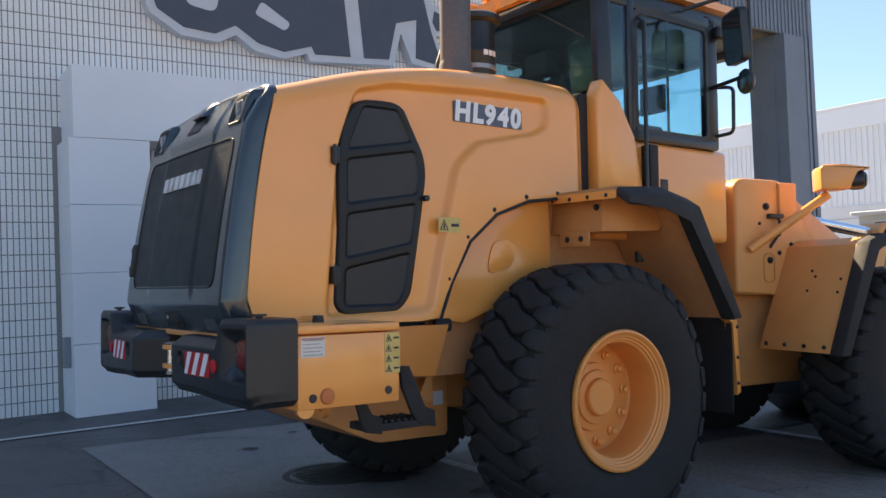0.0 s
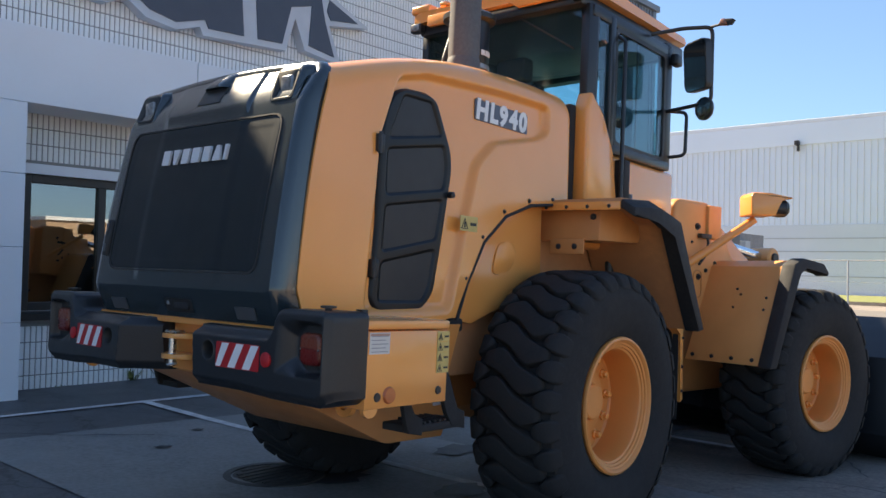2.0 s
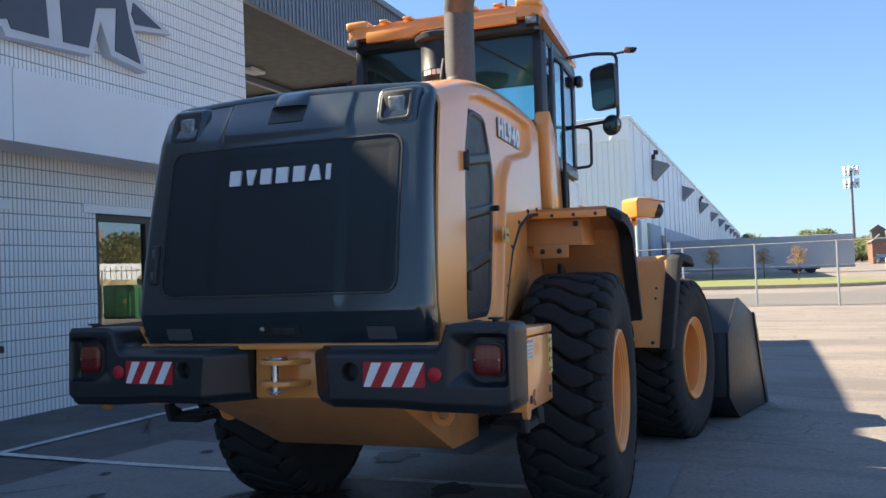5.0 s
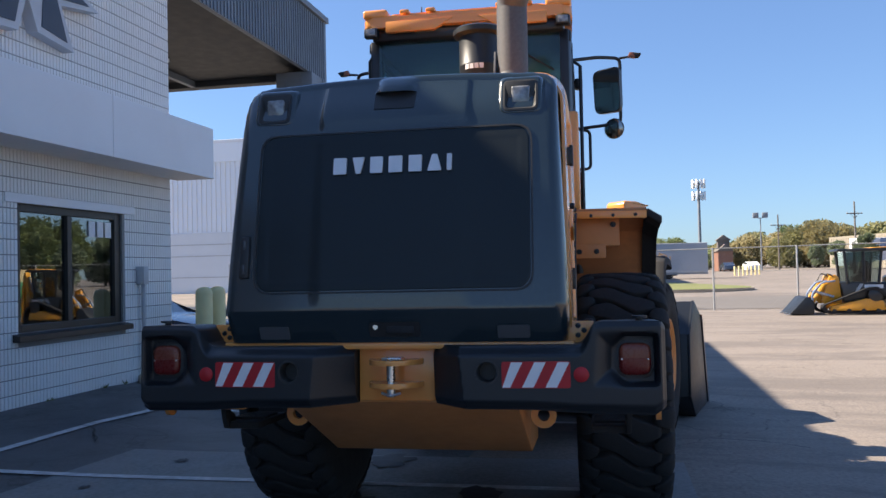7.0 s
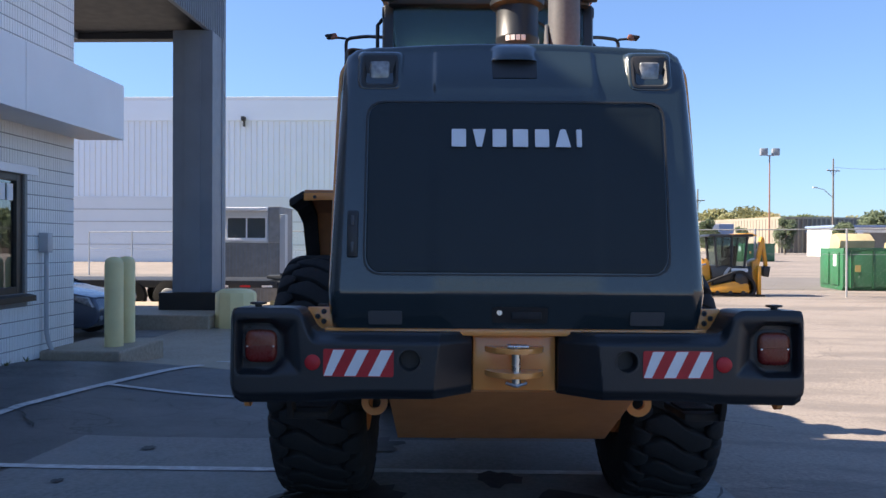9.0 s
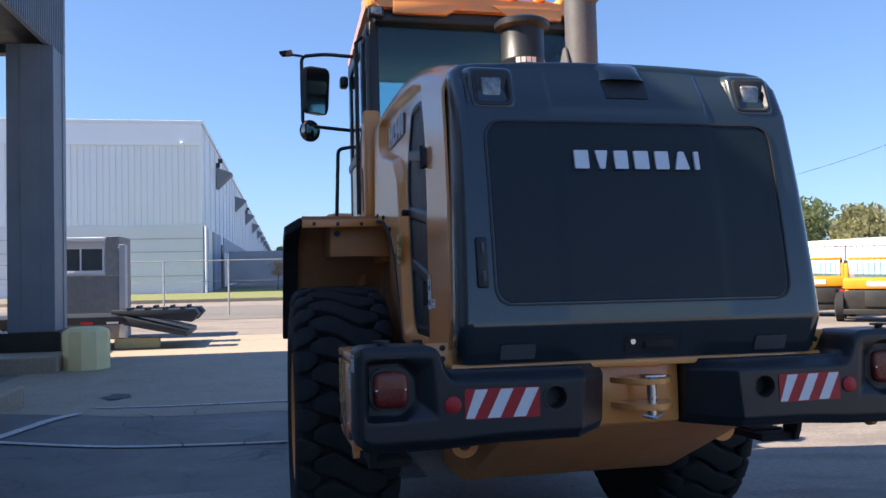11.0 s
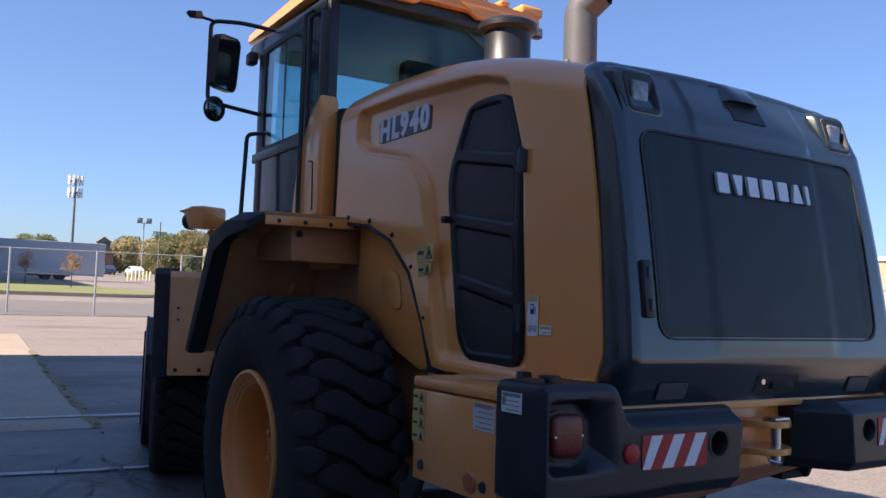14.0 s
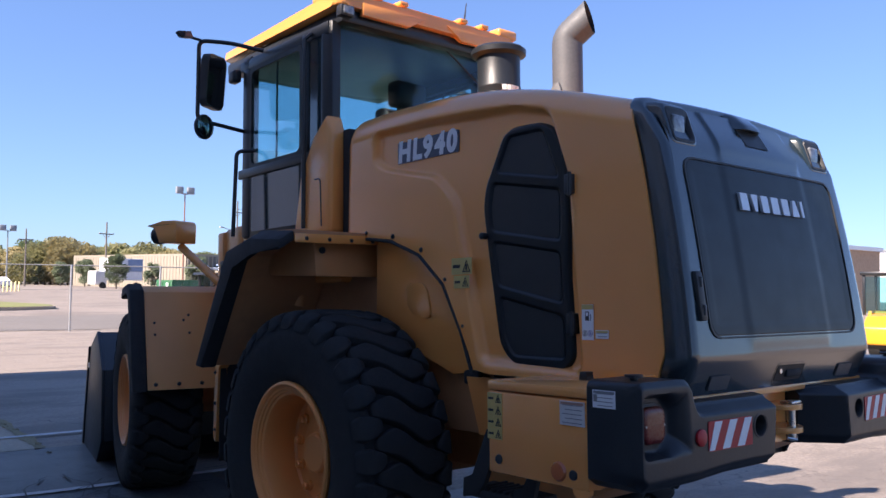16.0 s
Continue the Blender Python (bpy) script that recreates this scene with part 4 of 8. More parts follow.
for side in (1, -1):
    cw = part("counterweight", bumper_half(side), CAST, loader, "black cast counterweight bumper")
    part("lamp_gasket", prismed(round_poly(rect(*sorted((side * 0.923, side * 1.07)), 0.992, 1.142), 0.044), "x", -2.018, -1.99, 0.006), INK, cw)
    tl = part("tail_lamp", half_lens(side, False), LAMP_RED, cw, "dark red tail lamp", smooth=50)
    part("indicator", half_lens(side, True), LAMP_AMBER, tl, "dull amber indicator lens", smooth=50)
    for y in (0.946, 1.047):
        part("lamp_screw", lathed([(0, -0.003), (0.004, -0.002), (0.005, 0.002)], 8, "x", (-2.037, side * y, 1.066)), STEEL, tl)
    # chevron plate
    y0, y1, z0, z1 = side * 0.475, side * 0.745, 0.957, 1.062
    lift = -2.11 + 0.045 * 0.61
    lo, hi = sorted((y0, y1))
    plate = part("chevron_plate", prismed(round_poly(rect(lo, hi, z0, z1), 0.008, 2), "x", lift - 0.003, lift + 0.01), RED, cw, "red and white striped reflective plate", smooth=0)
    for k in range(3):
        c = hi + 0.012 - k * 0.092
        a, b = c - 0.045, c
        stripe = [(b, z0 + 0.003), (a, z0 + 0.003), (a - 0.05, z1 - 0.003), (b - 0.05, z1 - 0.003)]
        stripe = [(max(lo + 0.002, min(hi - 0.002, y)), z) for y, z in stripe]
        bar = part("stripe", prismed(stripe, "x", lift - 0.0042, lift - 0.0025), WHITE, plate, smooth=0)
        for v in bar.data.vertices:
            v.co.x += 0.045 * (abs(v.co.y) - 0.61)
    for v in plate.data.vertices:
        v.co.x += 0.045 * (abs(v.co.y) - 0.61)
    part("round_reflector", lathed([(0, -0.007), (0.026, -0.007), (0.03, -0.004), (0.03, 0.01)], 20, "x", (-2.077, side * 0.787, 1.01)), RED, cw, "round red reflector")
    part("bumper_hole", lathed([(0.05, 0.004), (0.047, -0.001), (0.041, -0.001), (0.038, 0.004), (0.036, 0.062), (0, 0.062)], 28, "x", (-2.0915, side * 0.415, 1.02)), INK, cw)
    part("top_cap", lathed([(0.014, 1.205), (0.014, 1.225), (0.032, 1.228), (0.032, 1.236), (0, 1.238)], 14, "z", (-1.97, side * 1.02, 0)), INK, cw)
    eye = part("tie_down_eye", lathed([(0.028, -0.015), (0.028, 0.015), (0.06, 0.015), (0.06, -0.015), (0.028, -0.015)], 20, "x", (-1.45, side * 0.60, 0.765)), YELLOW, loader)
    # fuel or battery box behind the wheel
    sb = part("side_box", boxed(-1.838, -1.335, *sorted((side * 0.72, side * 1.108)), 0.83, 1.142, 0.008), YELLOW, loader, "yellow steel service box")
    part("lid", boxed(-1.84, -1.33, *sorted((side * 0.72, side * 1.112)), 1.147, 1.185, 0.01), YELLOW, sb)
    part("lid_latch", prismed([(-1.615, 1.18), (-1.565, 1.18), (-1.575, 1.20), (-1.57, 1.215), (-1.61, 1.215), (-1.605, 1.20)], "y", side * 0.80, side * 0.84, 0.003), INK, sb)
    part("plug", lathed([(0, side * 0.006), (0.016, side * 0.006), (0.019, 0)], 14, "y", (-1.768, side * 1.108, 0.878)), INK, sb)
    part("plug", lathed([(0, side * 0.006), (0.016, side * 0.006), (0.019, 0)], 14, "y", (-1.393, side * 1.108, 0.884)), INK, sb)
    part("side_reflector", lathed([(0, side * 0.012), (0.03, side * 0.01), (0.036, 0)], 20, "y", (-1.70, side * 1.108, 0.882)), AMBER, sb, "round orange reflector")
    for k in range(4):
        warning(-1.372, 1.115 - 0.045 * k, side * 1.1085, side, 0.04, sb)
    sticker(-1.825, -1.71, 1.05, 1.135, side * 1.1085, side, LABEL_WORN, 5, sb, head=LABEL_HEAD)
    st = part("foot_step", boxed(-1.43, -1.06, *sorted((side * 0.82, side * 0.995)), 0.68, 0.715, 0.006), RUBBER_FLAP, loader, "black steel foot step with a toothed tread")
    part("hanger", prismed([(-1.505, 0.86), (-1.465, 0.86), (-1.415, 0.762), (-1.357, 0.742), (-1.357, 0.668), (-1.445, 0.684), (-1.465, 0.73)], "y", side * 0.975, side * 1.0, 0.004), RUBBER_FLAP, st)
    part("hanger", prismed([(-1.255, 0.97), (-1.205, 0.97), (-1.12, 0.77), (-1.06, 0.752), (-1.055, 0.672), (-1.15, 0.69), (-1.19, 0.75), (-1.245, 0.87)], "y", side * 0.975, side * 1.0, 0.004), RUBBER_FLAP, st)
    for k in range(6):
        part("tooth", boxed(-1.34 + 0.036 * k, -1.322 + 0.036 * k, *sorted((side * 0.83, side * 0.99)), 0.714, 0.728, 0.004), RUBBER_FLAP, st)
    part("hull_side", prismed([(-1.70, 0.90), (-0.84, 0.875), (-0.75, 1.14), (-1.70, 1.14)], "y", side * 0.66, side * 0.705, 0.004), SATIN_YELLOW, loader)
    bolt(loader, -1.16, side * 0.705, 1.03, "y" if side > 0 else "-y", size=1.0)
    part("box_tab", prismed([(-1.80 + 0.04 * math.cos(math.pi * k / 8), 0.832 - 0.035 * math.sin(math.pi * k / 8)) for k in range(9)], "y", side * 1.085, side * 1.106), YELLOW, sb)
plate = sticker(-1.965, -1.868, 1.125, 1.185, 1.1155, 1, WHITE, 4, head=PRINT_GREY)
part("print_block", boxed(-1.888, -1.872, 1.1175, 1.1183, 1.146, 1.170), PRINT_GREY, plate, smooth=0)
tow = part("tow_bracket", boxed(-1.885, -1.80, -0.168, 0.168, 0.88, 1.12, 0.006), YELLOW, loader, "yellow tow bracket with steel pin")
for z in (1.05, 0.955):
    outline = round_poly([(-1.87, -0.125), (-1.87, 0.125), (-1.955, 0.105), (-2.015, 0.07), (-2.04, 0.0), (-2.015, -0.07), (-1.955, -0.105)], 0.03)
    part("lug_plate", prismed(outline, "z", z - 0.011, z + 0.011, 0.003), YELLOW, tow)
part("tow_pin", tubed([(-1.995, 0, 0.91), (-1.995, 0, 1.066)], 0.018, 14), STEEL, tow)
part("pin_head", boxed(-2.02, -1.965, -0.05, 0.035, 1.062, 1.074, 0.004), STEEL, tow)
part("pin_clip", tubed([(-1.995, -0.04, 0.925), (-2.015, 0.0, 0.915), (-1.995, 0.04, 0.925)], 0.006, 8), STEEL, tow)
hull = part("belly_plate", prismed([(-1.86, 0.87), (-1.10, 0.535), (-1.06, 0.525), (-0.64, 0.52), (-0.625, 0.54), (-0.625, 0.95), (-1.7, 1.10)], "y", -0.515, 0.515, 0.006), FRAME_YELLOW, loader)
for side in (1, -1):
    part("data_plate", boxed(-0.725, -0.66, *sorted((side * 0.516, side * 0.519)), 0.69, 0.765), GREY_PALE, hull, smooth=0)
    part("gusset", prismed([(-0.90, 0.73), (-0.80, 0.73), (-0.80, 0.93)], "y", side * 0.60, side * 0.612), FRAME_YELLOW, hull, smooth=0)
    rear = part("lamp_bracket", boxed(-1.868, -1.845, *sorted((side * 0.70, side * 0.84)), 1.10, 1.214, 0.004), YELLOW, loader)
    for y, z in ((0.775, 1.195), (0.775, 1.155), (0.80, 1.175)):
        bolt(rear, -1.868, side * y, z, "-x", size=0.9)
part("deck_plate", boxed(-1.95, -1.33, -0.76, 0.76, 1.105, 1.135, 0.004), YELLOW, loader)
part("rear_frame", prismed([(-1.7, 0.95), (-0.7, 0.66), (1.2, 0.62), (1.35, 0.75), (1.35, 1.12), (-1.7, 1.10)], "y", -0.45, 0.45, 0.01), FRAME_YELLOW, loader)
part("engine_block", boxed(-1.72, 0.32, -0.60, 0.60, 1.0, 2.25, 0.02), INK, loader)
part("axle", tubed([(0, -0.95, 0.725), (0, -0.5, 0.725), (0, -0.3, 0.725), (0, 0.3, 0.725), (0, 0.5, 0.725), (0, 0.95, 0.725)], [0.13, 0.13, 0.2, 0.2, 0.13, 0.13], 16), FRAME_YELLOW, loader)

# wheel arches
ARCH = [(-0.835, 1.17), (-0.76, 1.36), (-0.63, 1.585), (-0.44, 1.74), (-0.2, 1.825), (0.02, 1.852)]
for side in (1, -1):
    part("arch_lining", prismed(ARCH + [(0.03, 1.40), (-0.40, 1.22), (-0.62, 1.14)], "y", side * 0.60, side * 0.675, 0.006), YELLOW, loader)
    part("arch_panel", prismed([(-0.9, 0.86), (-0.82, 1.2), (-0.4, 1.3), (0.05, 1.86), (0.72, 1.88), (0.92, 1.2), (0.92, 0.86)], "y", side * 0.56, side * 0.61, 0.004), ARCH_SHADE_YELLOW, loader)
    trim = part("arch_trim", tubed([(x, side * 0.745, z - 0.006) for x, z in ARCH], 0.009, 8), RUBBER_FLAP, loader, "black rubber arch edging")
    for k in (1, 2, 3, 4):
        x, z = ARCH[k]
        bolt(loader, x - 0.015, side * 0.74, z + 0.02, "y" if side > 0 else "-y", size=1.1)
    bolt(loader, 0.03, side * 0.735, 1.88, "y" if side > 0 else "-y", size=1.2)
    part("hose_clamp", boxed(-0.83, -0.72, *sorted((side * 0.66, side * 0.70)), 1.10, 1.17, 0.015), RUBBER_FLAP, loader)
    part("well_panel", tubed([(-0.62, side * 0.64, 1.155), (-0.05, side * 0.64, 1.44)], 0.012, 8), RUBBER_FLAP, loader)
    oval = round_poly([(-0.47, 1.40), (-0.27, 1.44), (-0.24, 1.60), (-0.42, 1.60)], 0.07)
    part("access_cover", prismed(oval, "y", side * 0.67, side * 0.685, 0.006), YELLOW, loader)

# wheels
def tyre_mesh():
    prof = [(0.36, 0.16), (0.375, 0.225), (0.42, 0.25), (0.50, 0.268), (0.58, 0.270), (0.645, 0.260), (0.682, 0.236), (0.69, 0.2), (0.69, 0.1), (0.688, 0)]
    prof = prof + [(r, -h) for r, h in prof[-2::-1]]
    return lathed(prof, 56, "y")


def tread_block(bm, rows):
    """A rubber block from rows of (y, angle, half angle, radius, depth), its edges worn round."""
    loops = []
    for y, a, half, r, deep in rows:
        section = ((r - deep, -1.12), (r - 0.008, -1.0), (r - 0.002, -0.94), (r, -0.82), (r, 0.82), (r - 0.002, 0.94), (r - 0.008, 1.0), (r - deep, 1.12))
        loops.append([bm.verts.new((rr * math.cos(a + f * half), y, rr * math.sin(a + f * half))) for rr, f in section])
    for p, q in zip(loops, loops[1:]):
        for k in range(7):
            bm.faces.new((p[k], p[k + 1], q[k + 1], q[k]))
    bm.faces.new(loops[0])
    bm.faces.new(loops[-1][::-1])


def tread_mesh():
    """Wavy blocks across the middle and rounded ones, set half a step off, on both shoulders."""
    bm = bmesh.new()
    lugs = 30
    pitch = math.tau / lugs
    for k in range(lugs):
        rows = []
        for t, wide, low in ((-1.0, 0.13, 0.022), (-0.97, 0.19, 0.008), (-0.88, 0.24, 0.002), (-0.75, 0.29, 0), (-0.6, 0.36, 0), (-0.42, 0.415, 0), (-0.2, 0.41, 0), (0, 0.40, 0), (0.2, 0.41, 0), (0.42, 0.415, 0), (0.6, 0.36, 0), (0.75, 0.29, 0), (0.88, 0.24, 0.002), (0.97, 0.19, 0.008), (1.0, 0.13, 0.022)):
            wave = -0.36 * math.sin(0.5 * math.pi * max(-1.0, min(1.0, t * 1.9)))
            rows.append((0.19 * t, pitch * (k + wave), pitch * wide, 0.738 - 0.008 * t * t - low, 0.045))
        tread_block(bm, rows)
        for side in (1, -1):
            mid = pitch * (k + 0.5 - side * 0.36)
            rows = [(side * y, mid - side * drift * pitch, pitch * wide, r, deep) for y, wide, r, deep, drift in (
                (0.148, 0.05, 0.715, 0.03, 0.06), (0.153, 0.11, 0.73, 0.04, 0.05), (0.168, 0.21, 0.734, 0.045, 0.03), (0.190, 0.29, 0.732, 0.045, 0.0),
                (0.214, 0.36, 0.726, 0.045, 0.0), (0.238, 0.37, 0.714, 0.04, 0.0), (0.254, 0.34, 0.692, 0.03, 0.0), (0.264, 0.29, 0.664, 0.013, 0.0), (0.267, 0.24, 0.650, 0.008, 0.0))]
            tread_block(bm, rows)
    return bm


def rim_mesh():
    prof = [(0.36, 0.16), (0.372, 0.222), (0.378, 0.238), (0.374, 0.25), (0.362, 0.254), (0.35, 0.246), (0.346, 0.238), (0.335, 0.234), (0.333, 0.226), (0.321, 0.222), (0.319, 0.214), (0.308, 0.208), (0.302, 0.192), (0.299, 0.12), (0.296, 0.03), (0.285, 0.018), (0.19, 0.012), (0.185, 0.035), (0.15, 0.04), (0.145, 0.055), (0.105, 0.06), (0.10, 0.085), (0.09, 0.092), (0, 0.092)]
    bm = lathed(prof, 48, "y")
    lathe(bm, [(0, -0.05), (0.30, -0.05), (0.31, -0.2), (0.36, -0.24), (0.36, 0.16)], 40, "y")
    return bm


def nut_mesh():
    bm = lathed([(0.0, 0.045), (0.014, 0.045), (0.02, 0.038), (0.02, 0.02), (0.028, 0.016), (0.028, 0.0)], 8, "y")
    return bm


TYRE, TREAD, RIM, NUT = finished(tyre_mesh()), finished(tread_mesh()), finished(rim_mesh()), finished(nut_mesh())


def wheel(at):
    w = part_of("wheel", RIM, SATIN_YELLOW, loader, "deep dished yellow steel wheel rim", at, 30)
    part_of("tyre", TYRE, RUBBER, w, "black rubber tyre", smooth=40)
    part_of("tread", TREAD, RUBBER, w, "", smooth=48)
    for k in range(12):
        a = 2 * math.pi * (k + 0.5) / 12
        part_of("wheel_nut", NUT, YELLOW, w, at=pose(0.245 * math.cos(a), 0.012, 0.245 * math.sin(a)), smooth=30)


for frame_m, x, z in ((pose(0, 0, 0), 0, 0.725), (FRONT, 1.555, 0.715)):
    wheel(frame_m @ pose(x, 1.0, z, 0, 7, 0))
    wheel(frame_m @ pose(x, -1.0, z, 0, 20, 180))

# cab
def mirrored_y(poly, side):
    return [(x, side * y) for x, y in poly]


part("cab_base", prismed([(0.36, -0.725), (0.36, 0.69), (1.62, 0.69), (1.86, 0.5), (1.86, -0.5), (1.72, -0.725)], "z", 1.62, 2.27, 0.045, 4), YELLOW, loader)
part("cab_floor", boxed(0.4, 1.6, -0.6, 0.6, 1.35, 1.64, 0.03), FRAME_YELLOW, loader)
part("cab_vent", boxed(0.985, 1.06, -0.732, -0.70, 1.955, 2.03, 0.006), INK, loader)
part("intake_duct", boxed(0.80, 0.885, -0.80, -0.72, 1.90, 2.235, 0.012), RUBBER_FLAP, loader)
for side in (1, -1):
    sill = 2.30 if side < 0 else 2.40
    low = 2.27 if side < 0 else 1.95
    front = 1.51 if side < 0 else 1.44
    part("cab_post", prismed(mirrored_y([(0.425, 0.655), (0.425, 0.715), (0.50, 0.735), (0.53, 0.73), (0.53, 0.70), (0.50, 0.655)], side), "z", 2.25, 3.2, 0.006), CAB_BLACK, loader)
    part("cab_post", boxed(0.675, 0.745, *sorted((side * 0.69, side * 0.74)), low, 3.18, 0.012), CAB_BLACK, loader)
    part("cab_post", boxed(front, front + 0.12, *sorted((side * 0.66, side * 0.735)), low, 3.22, 0.02), CAB_BLACK, loader)
    part("top_rail", boxed(0.45, 1.6, *sorted((side * 0.68, side * 0.735)), 3.12, 3.2, 0.012), CAB_BLACK, loader)
    part("sill_rail", boxed(0.50, 1.6, *sorted((side * 0.69, side * 0.742)), sill - 0.035, sill + 0.03, 0.01), CAB_BLACK, loader)
    win = round_poly([(0.74, sill + 0.02), (front + 0.005, sill + 0.02), (front + 0.005, 3.125), (0.74, 3.125)], 0.05)
    dw = part("side_window", ring(win, shrunk(win, 0.03), "y", side * 0.72, side * 0.738), INK, loader, "tinted cab window with black rubber seal")
    part("pane", prismed(shrunk(win, 0.028), "y", side * 0.722, side * 0.728), GLASS, dw, smooth=0)
    # left pane is opaque: the unlit cab behind it is put into its colour
    part("quarter_pane", boxed(0.53, 0.676, side * 0.722 - 0.003, side * 0.722 + 0.003, sill + 0.02, 3.125), GLASS if side < 0 else GLASS_DARK, loader, smooth=0)
    part("slider_bar", boxed(1.08, 1.105, *sorted((side * 0.715, side * 0.72)), sill + 0.03, 3.12, 0.0015), CAB_BLACK, dw)
    # fins in front of the hood
    fin = [(0.36, 1.91), (0.352, 2.50), (0.40, 2.615), (0.56, 2.49), (0.70, 2.27), (0.775, 1.91)]
    fp = part("hood_fin", prismed(fin, "y", side * 0.66, side * 0.772, 0.022, 3), YELLOW, loader)
    if side > 0:
        part("fin_latch", tubed(bend([(0.52, side * 0.774, 2.235), (0.46, side * 0.774, 2.235), (0.445, side * 0.774, 1.95)], 0.03), 0.004, 6), INK, fp)
    part("gap_duct", boxed(0.288, 0.355, *sorted((side * 0.5, side * 0.685)), 1.88, 2.52, 0.01), RUBBER_FLAP, loader)
    part("handrail", tubed([(0.775, side * 0.79, 1.93), (0.775, side * 0.79, 3.02), (0.775, side * 0.73, 3.07)] if side < 0 else [(0.64, side * 0.78, 1.95), (0.64, side * 0.78, 3.12), (0.62, side * 0.74, 3.16)], 0.014, 10), CAB_BLACK, loader)
    # mirrors
    arm = part("mirror_arm", tubed(bend([(1.24, side * 0.74, 3.2), (1.36, side * 0.93, 3.245), (1.45, side * 1.105, 3.25), (1.47, side * 1.10, 2.72), (1.49, side * 1.0, 2.715), (1.54, side * 0.72, 2.70)], 0.05), 0.014, 10), CAB_BLACK, loader)
    hold = pose(1.445, side * 1.0, 2.985, 0, -4, side * (24 if side < 0 else 34))
    case = round_poly([(-0.11, -0.18), (0.11, -0.18), (0.115, 0.17), (-0.115, 0.185)], 0.045)
    mirror = part("mirror", prismed(case, "x", -0.02, 0.035, 0.009, 3), CAB_BLACK, loader, "black framed rear-view mirror", at=hold)
    part("mirror_glass", prismed(shrunk(case, 0.009), "x", -0.022, -0.018), MIRROR, mirror, smooth=0)
    rounded = part("round_mirror", lathed([(0, 0.05), (0.05, 0.045), (0.082, 0.015), (0.084, 0.0), (0.078, -0.008)], 24, "x"), CAB_BLACK, loader, "round convex mirror", at=pose(1.48, side * 1.045, 2.68, 0, -4, side * 22))
    part("mirror_glass", lathed([(0.08, -0.006), (0.06, -0.014), (0.03, -0.019), (0, -0.021)], 24, "x"), MIRROR, rounded)
    ind = part("indicator", prismed(mirrored([(1.225, 3.236), (1.165, 3.245), (1.182, 3.285), (1.215, 3.28)], side), "x", 1.40, 1.445, 0.005), AMBER_DULL, loader, "dull amber turn indicator on a stalk")
    part("indicator_cap", prismed(mirrored([(1.224, 3.237), (1.215, 3.28), (1.262, 3.273), (1.275, 3.266), (1.25, 3.236)], side), "x", 1.402, 1.443, 0.005), RUBBER_FLAP, ind)
    part("stalk", tubed([(1.43, side * 1.10, 3.245), (1.42, side * 1.18, 3.25)], 0.01, 8), CAB_BLACK, ind)
    part("cab_lamp", boxed(1.56, 1.66, *sorted((side * 0.735, side * 0.80)), 3.05, 3.14, 0.02, 3), CAB_BLACK, loader)
    # roof lamps
    rl = part("roof_lamp", boxed(0.30, 0.36, *sorted((side * 0.635, side * 0.735)), 3.195, 3.265, 0.012), CAB_BLACK, loader)
    part("lens", boxed(0.292, 0.303, *sorted((side * 0.65, side * 0.72)), 3.205, 3.255, 0.006), LENS, rl)
part("grab_rail", tubed(bend([(1.60, -0.73, 2.715), (1.635, -0.85, 2.70), (1.625, -0.85, 2.38), (1.60, -0.73, 2.37)], 0.04), 0.013, 10), CAB_BLACK, loader)
part("grab_rail", tubed(bend([(1.36, 0.73, 2.54), (1.42, 0.84, 2.53), (1.42, 0.86, 1.95)], 0.04), 0.014, 10), CAB_BLACK, loader)
lowdoor = part("door_lower_panel", boxed(0.74, 1.45, 0.695, 0.728, 1.95, 2.40, 0.008), CAB_BLACK, loader)
part("pane", boxed(0.78, 1.41, 0.7285, 0.733, 1.99, 2.36), GLASS_DARK, lowdoor, smooth=0)
rear_win = part("rear_window", boxed(0.430, 0.438, -0.655, 0.655, 2.3, 3.18), GLASS, loader, "large tinted rear cab window", smooth=0)
part("wiper", tubed([(0.422, -0.05, 3.24), (0.416, -0.194, 3.175), (0.416, -0.40, 3.045), (0.418, -0.61, 2.91)], 0.007, 6), INK, rear_win)
part("rear_sill", boxed(0.43, 0.52, -0.66, 0.66, 2.24, 2.34, 0.01), CAB_BLACK, loader)
part("windscreen", prismed([(1.60, 0.70), (1.80, 0.50), (1.84, 0.0), (1.80, -0.50), (1.60, -0.70), (1.61, -0.70), (1.81, -0.50), (1.85, 0.0), (1.81, 0.50), (1.61, 0.70)], "z", 2.27, 3.2), GLASS, loader, smooth=0)
roof = part("cab_roof", prismed(round_poly([(0.315, 0.75), (1.97, 0.70), (1.97, -0.70), (0.315, -0.75)], 0.08), "z", 3.265, 3.345, 0.022, 3), YELLOW, loader)
for v in roof.data.vertices:
    if v.co.x > 1.7 and v.co.z < 3.3:
        v.co.z += 0.03
part("roof_crown", prismed(round_poly([(0.36, 0.62), (1.7, 0.55), (1.7, -0.55), (0.36, -0.62)], 0.1), "z", 3.335, 3.372, 0.015, 3), YELLOW, roof)
for side in (1, -1):
    part("corner_block", boxed(0.31, 0.62, *sorted((side * 0.565, side * 0.745)), 3.335, 3.402, 0.02, 3), YELLOW, roof)
    part("rear_fascia", prismed(mirrored([(0.575, 3.225), (0.575, 3.305), (0.09, 3.305), (0.22, 3.225)], side), "x", 0.305, 0.345, 0.006), YELLOW, roof)
    for y in (0.44, 0.25):
        part("roof_rib", boxed(0.315, 0.66, *sorted((side * (y - 0.035), side * (y + 0.035))), 3.36, 3.392, 0.012, 2), YELLOW, roof)
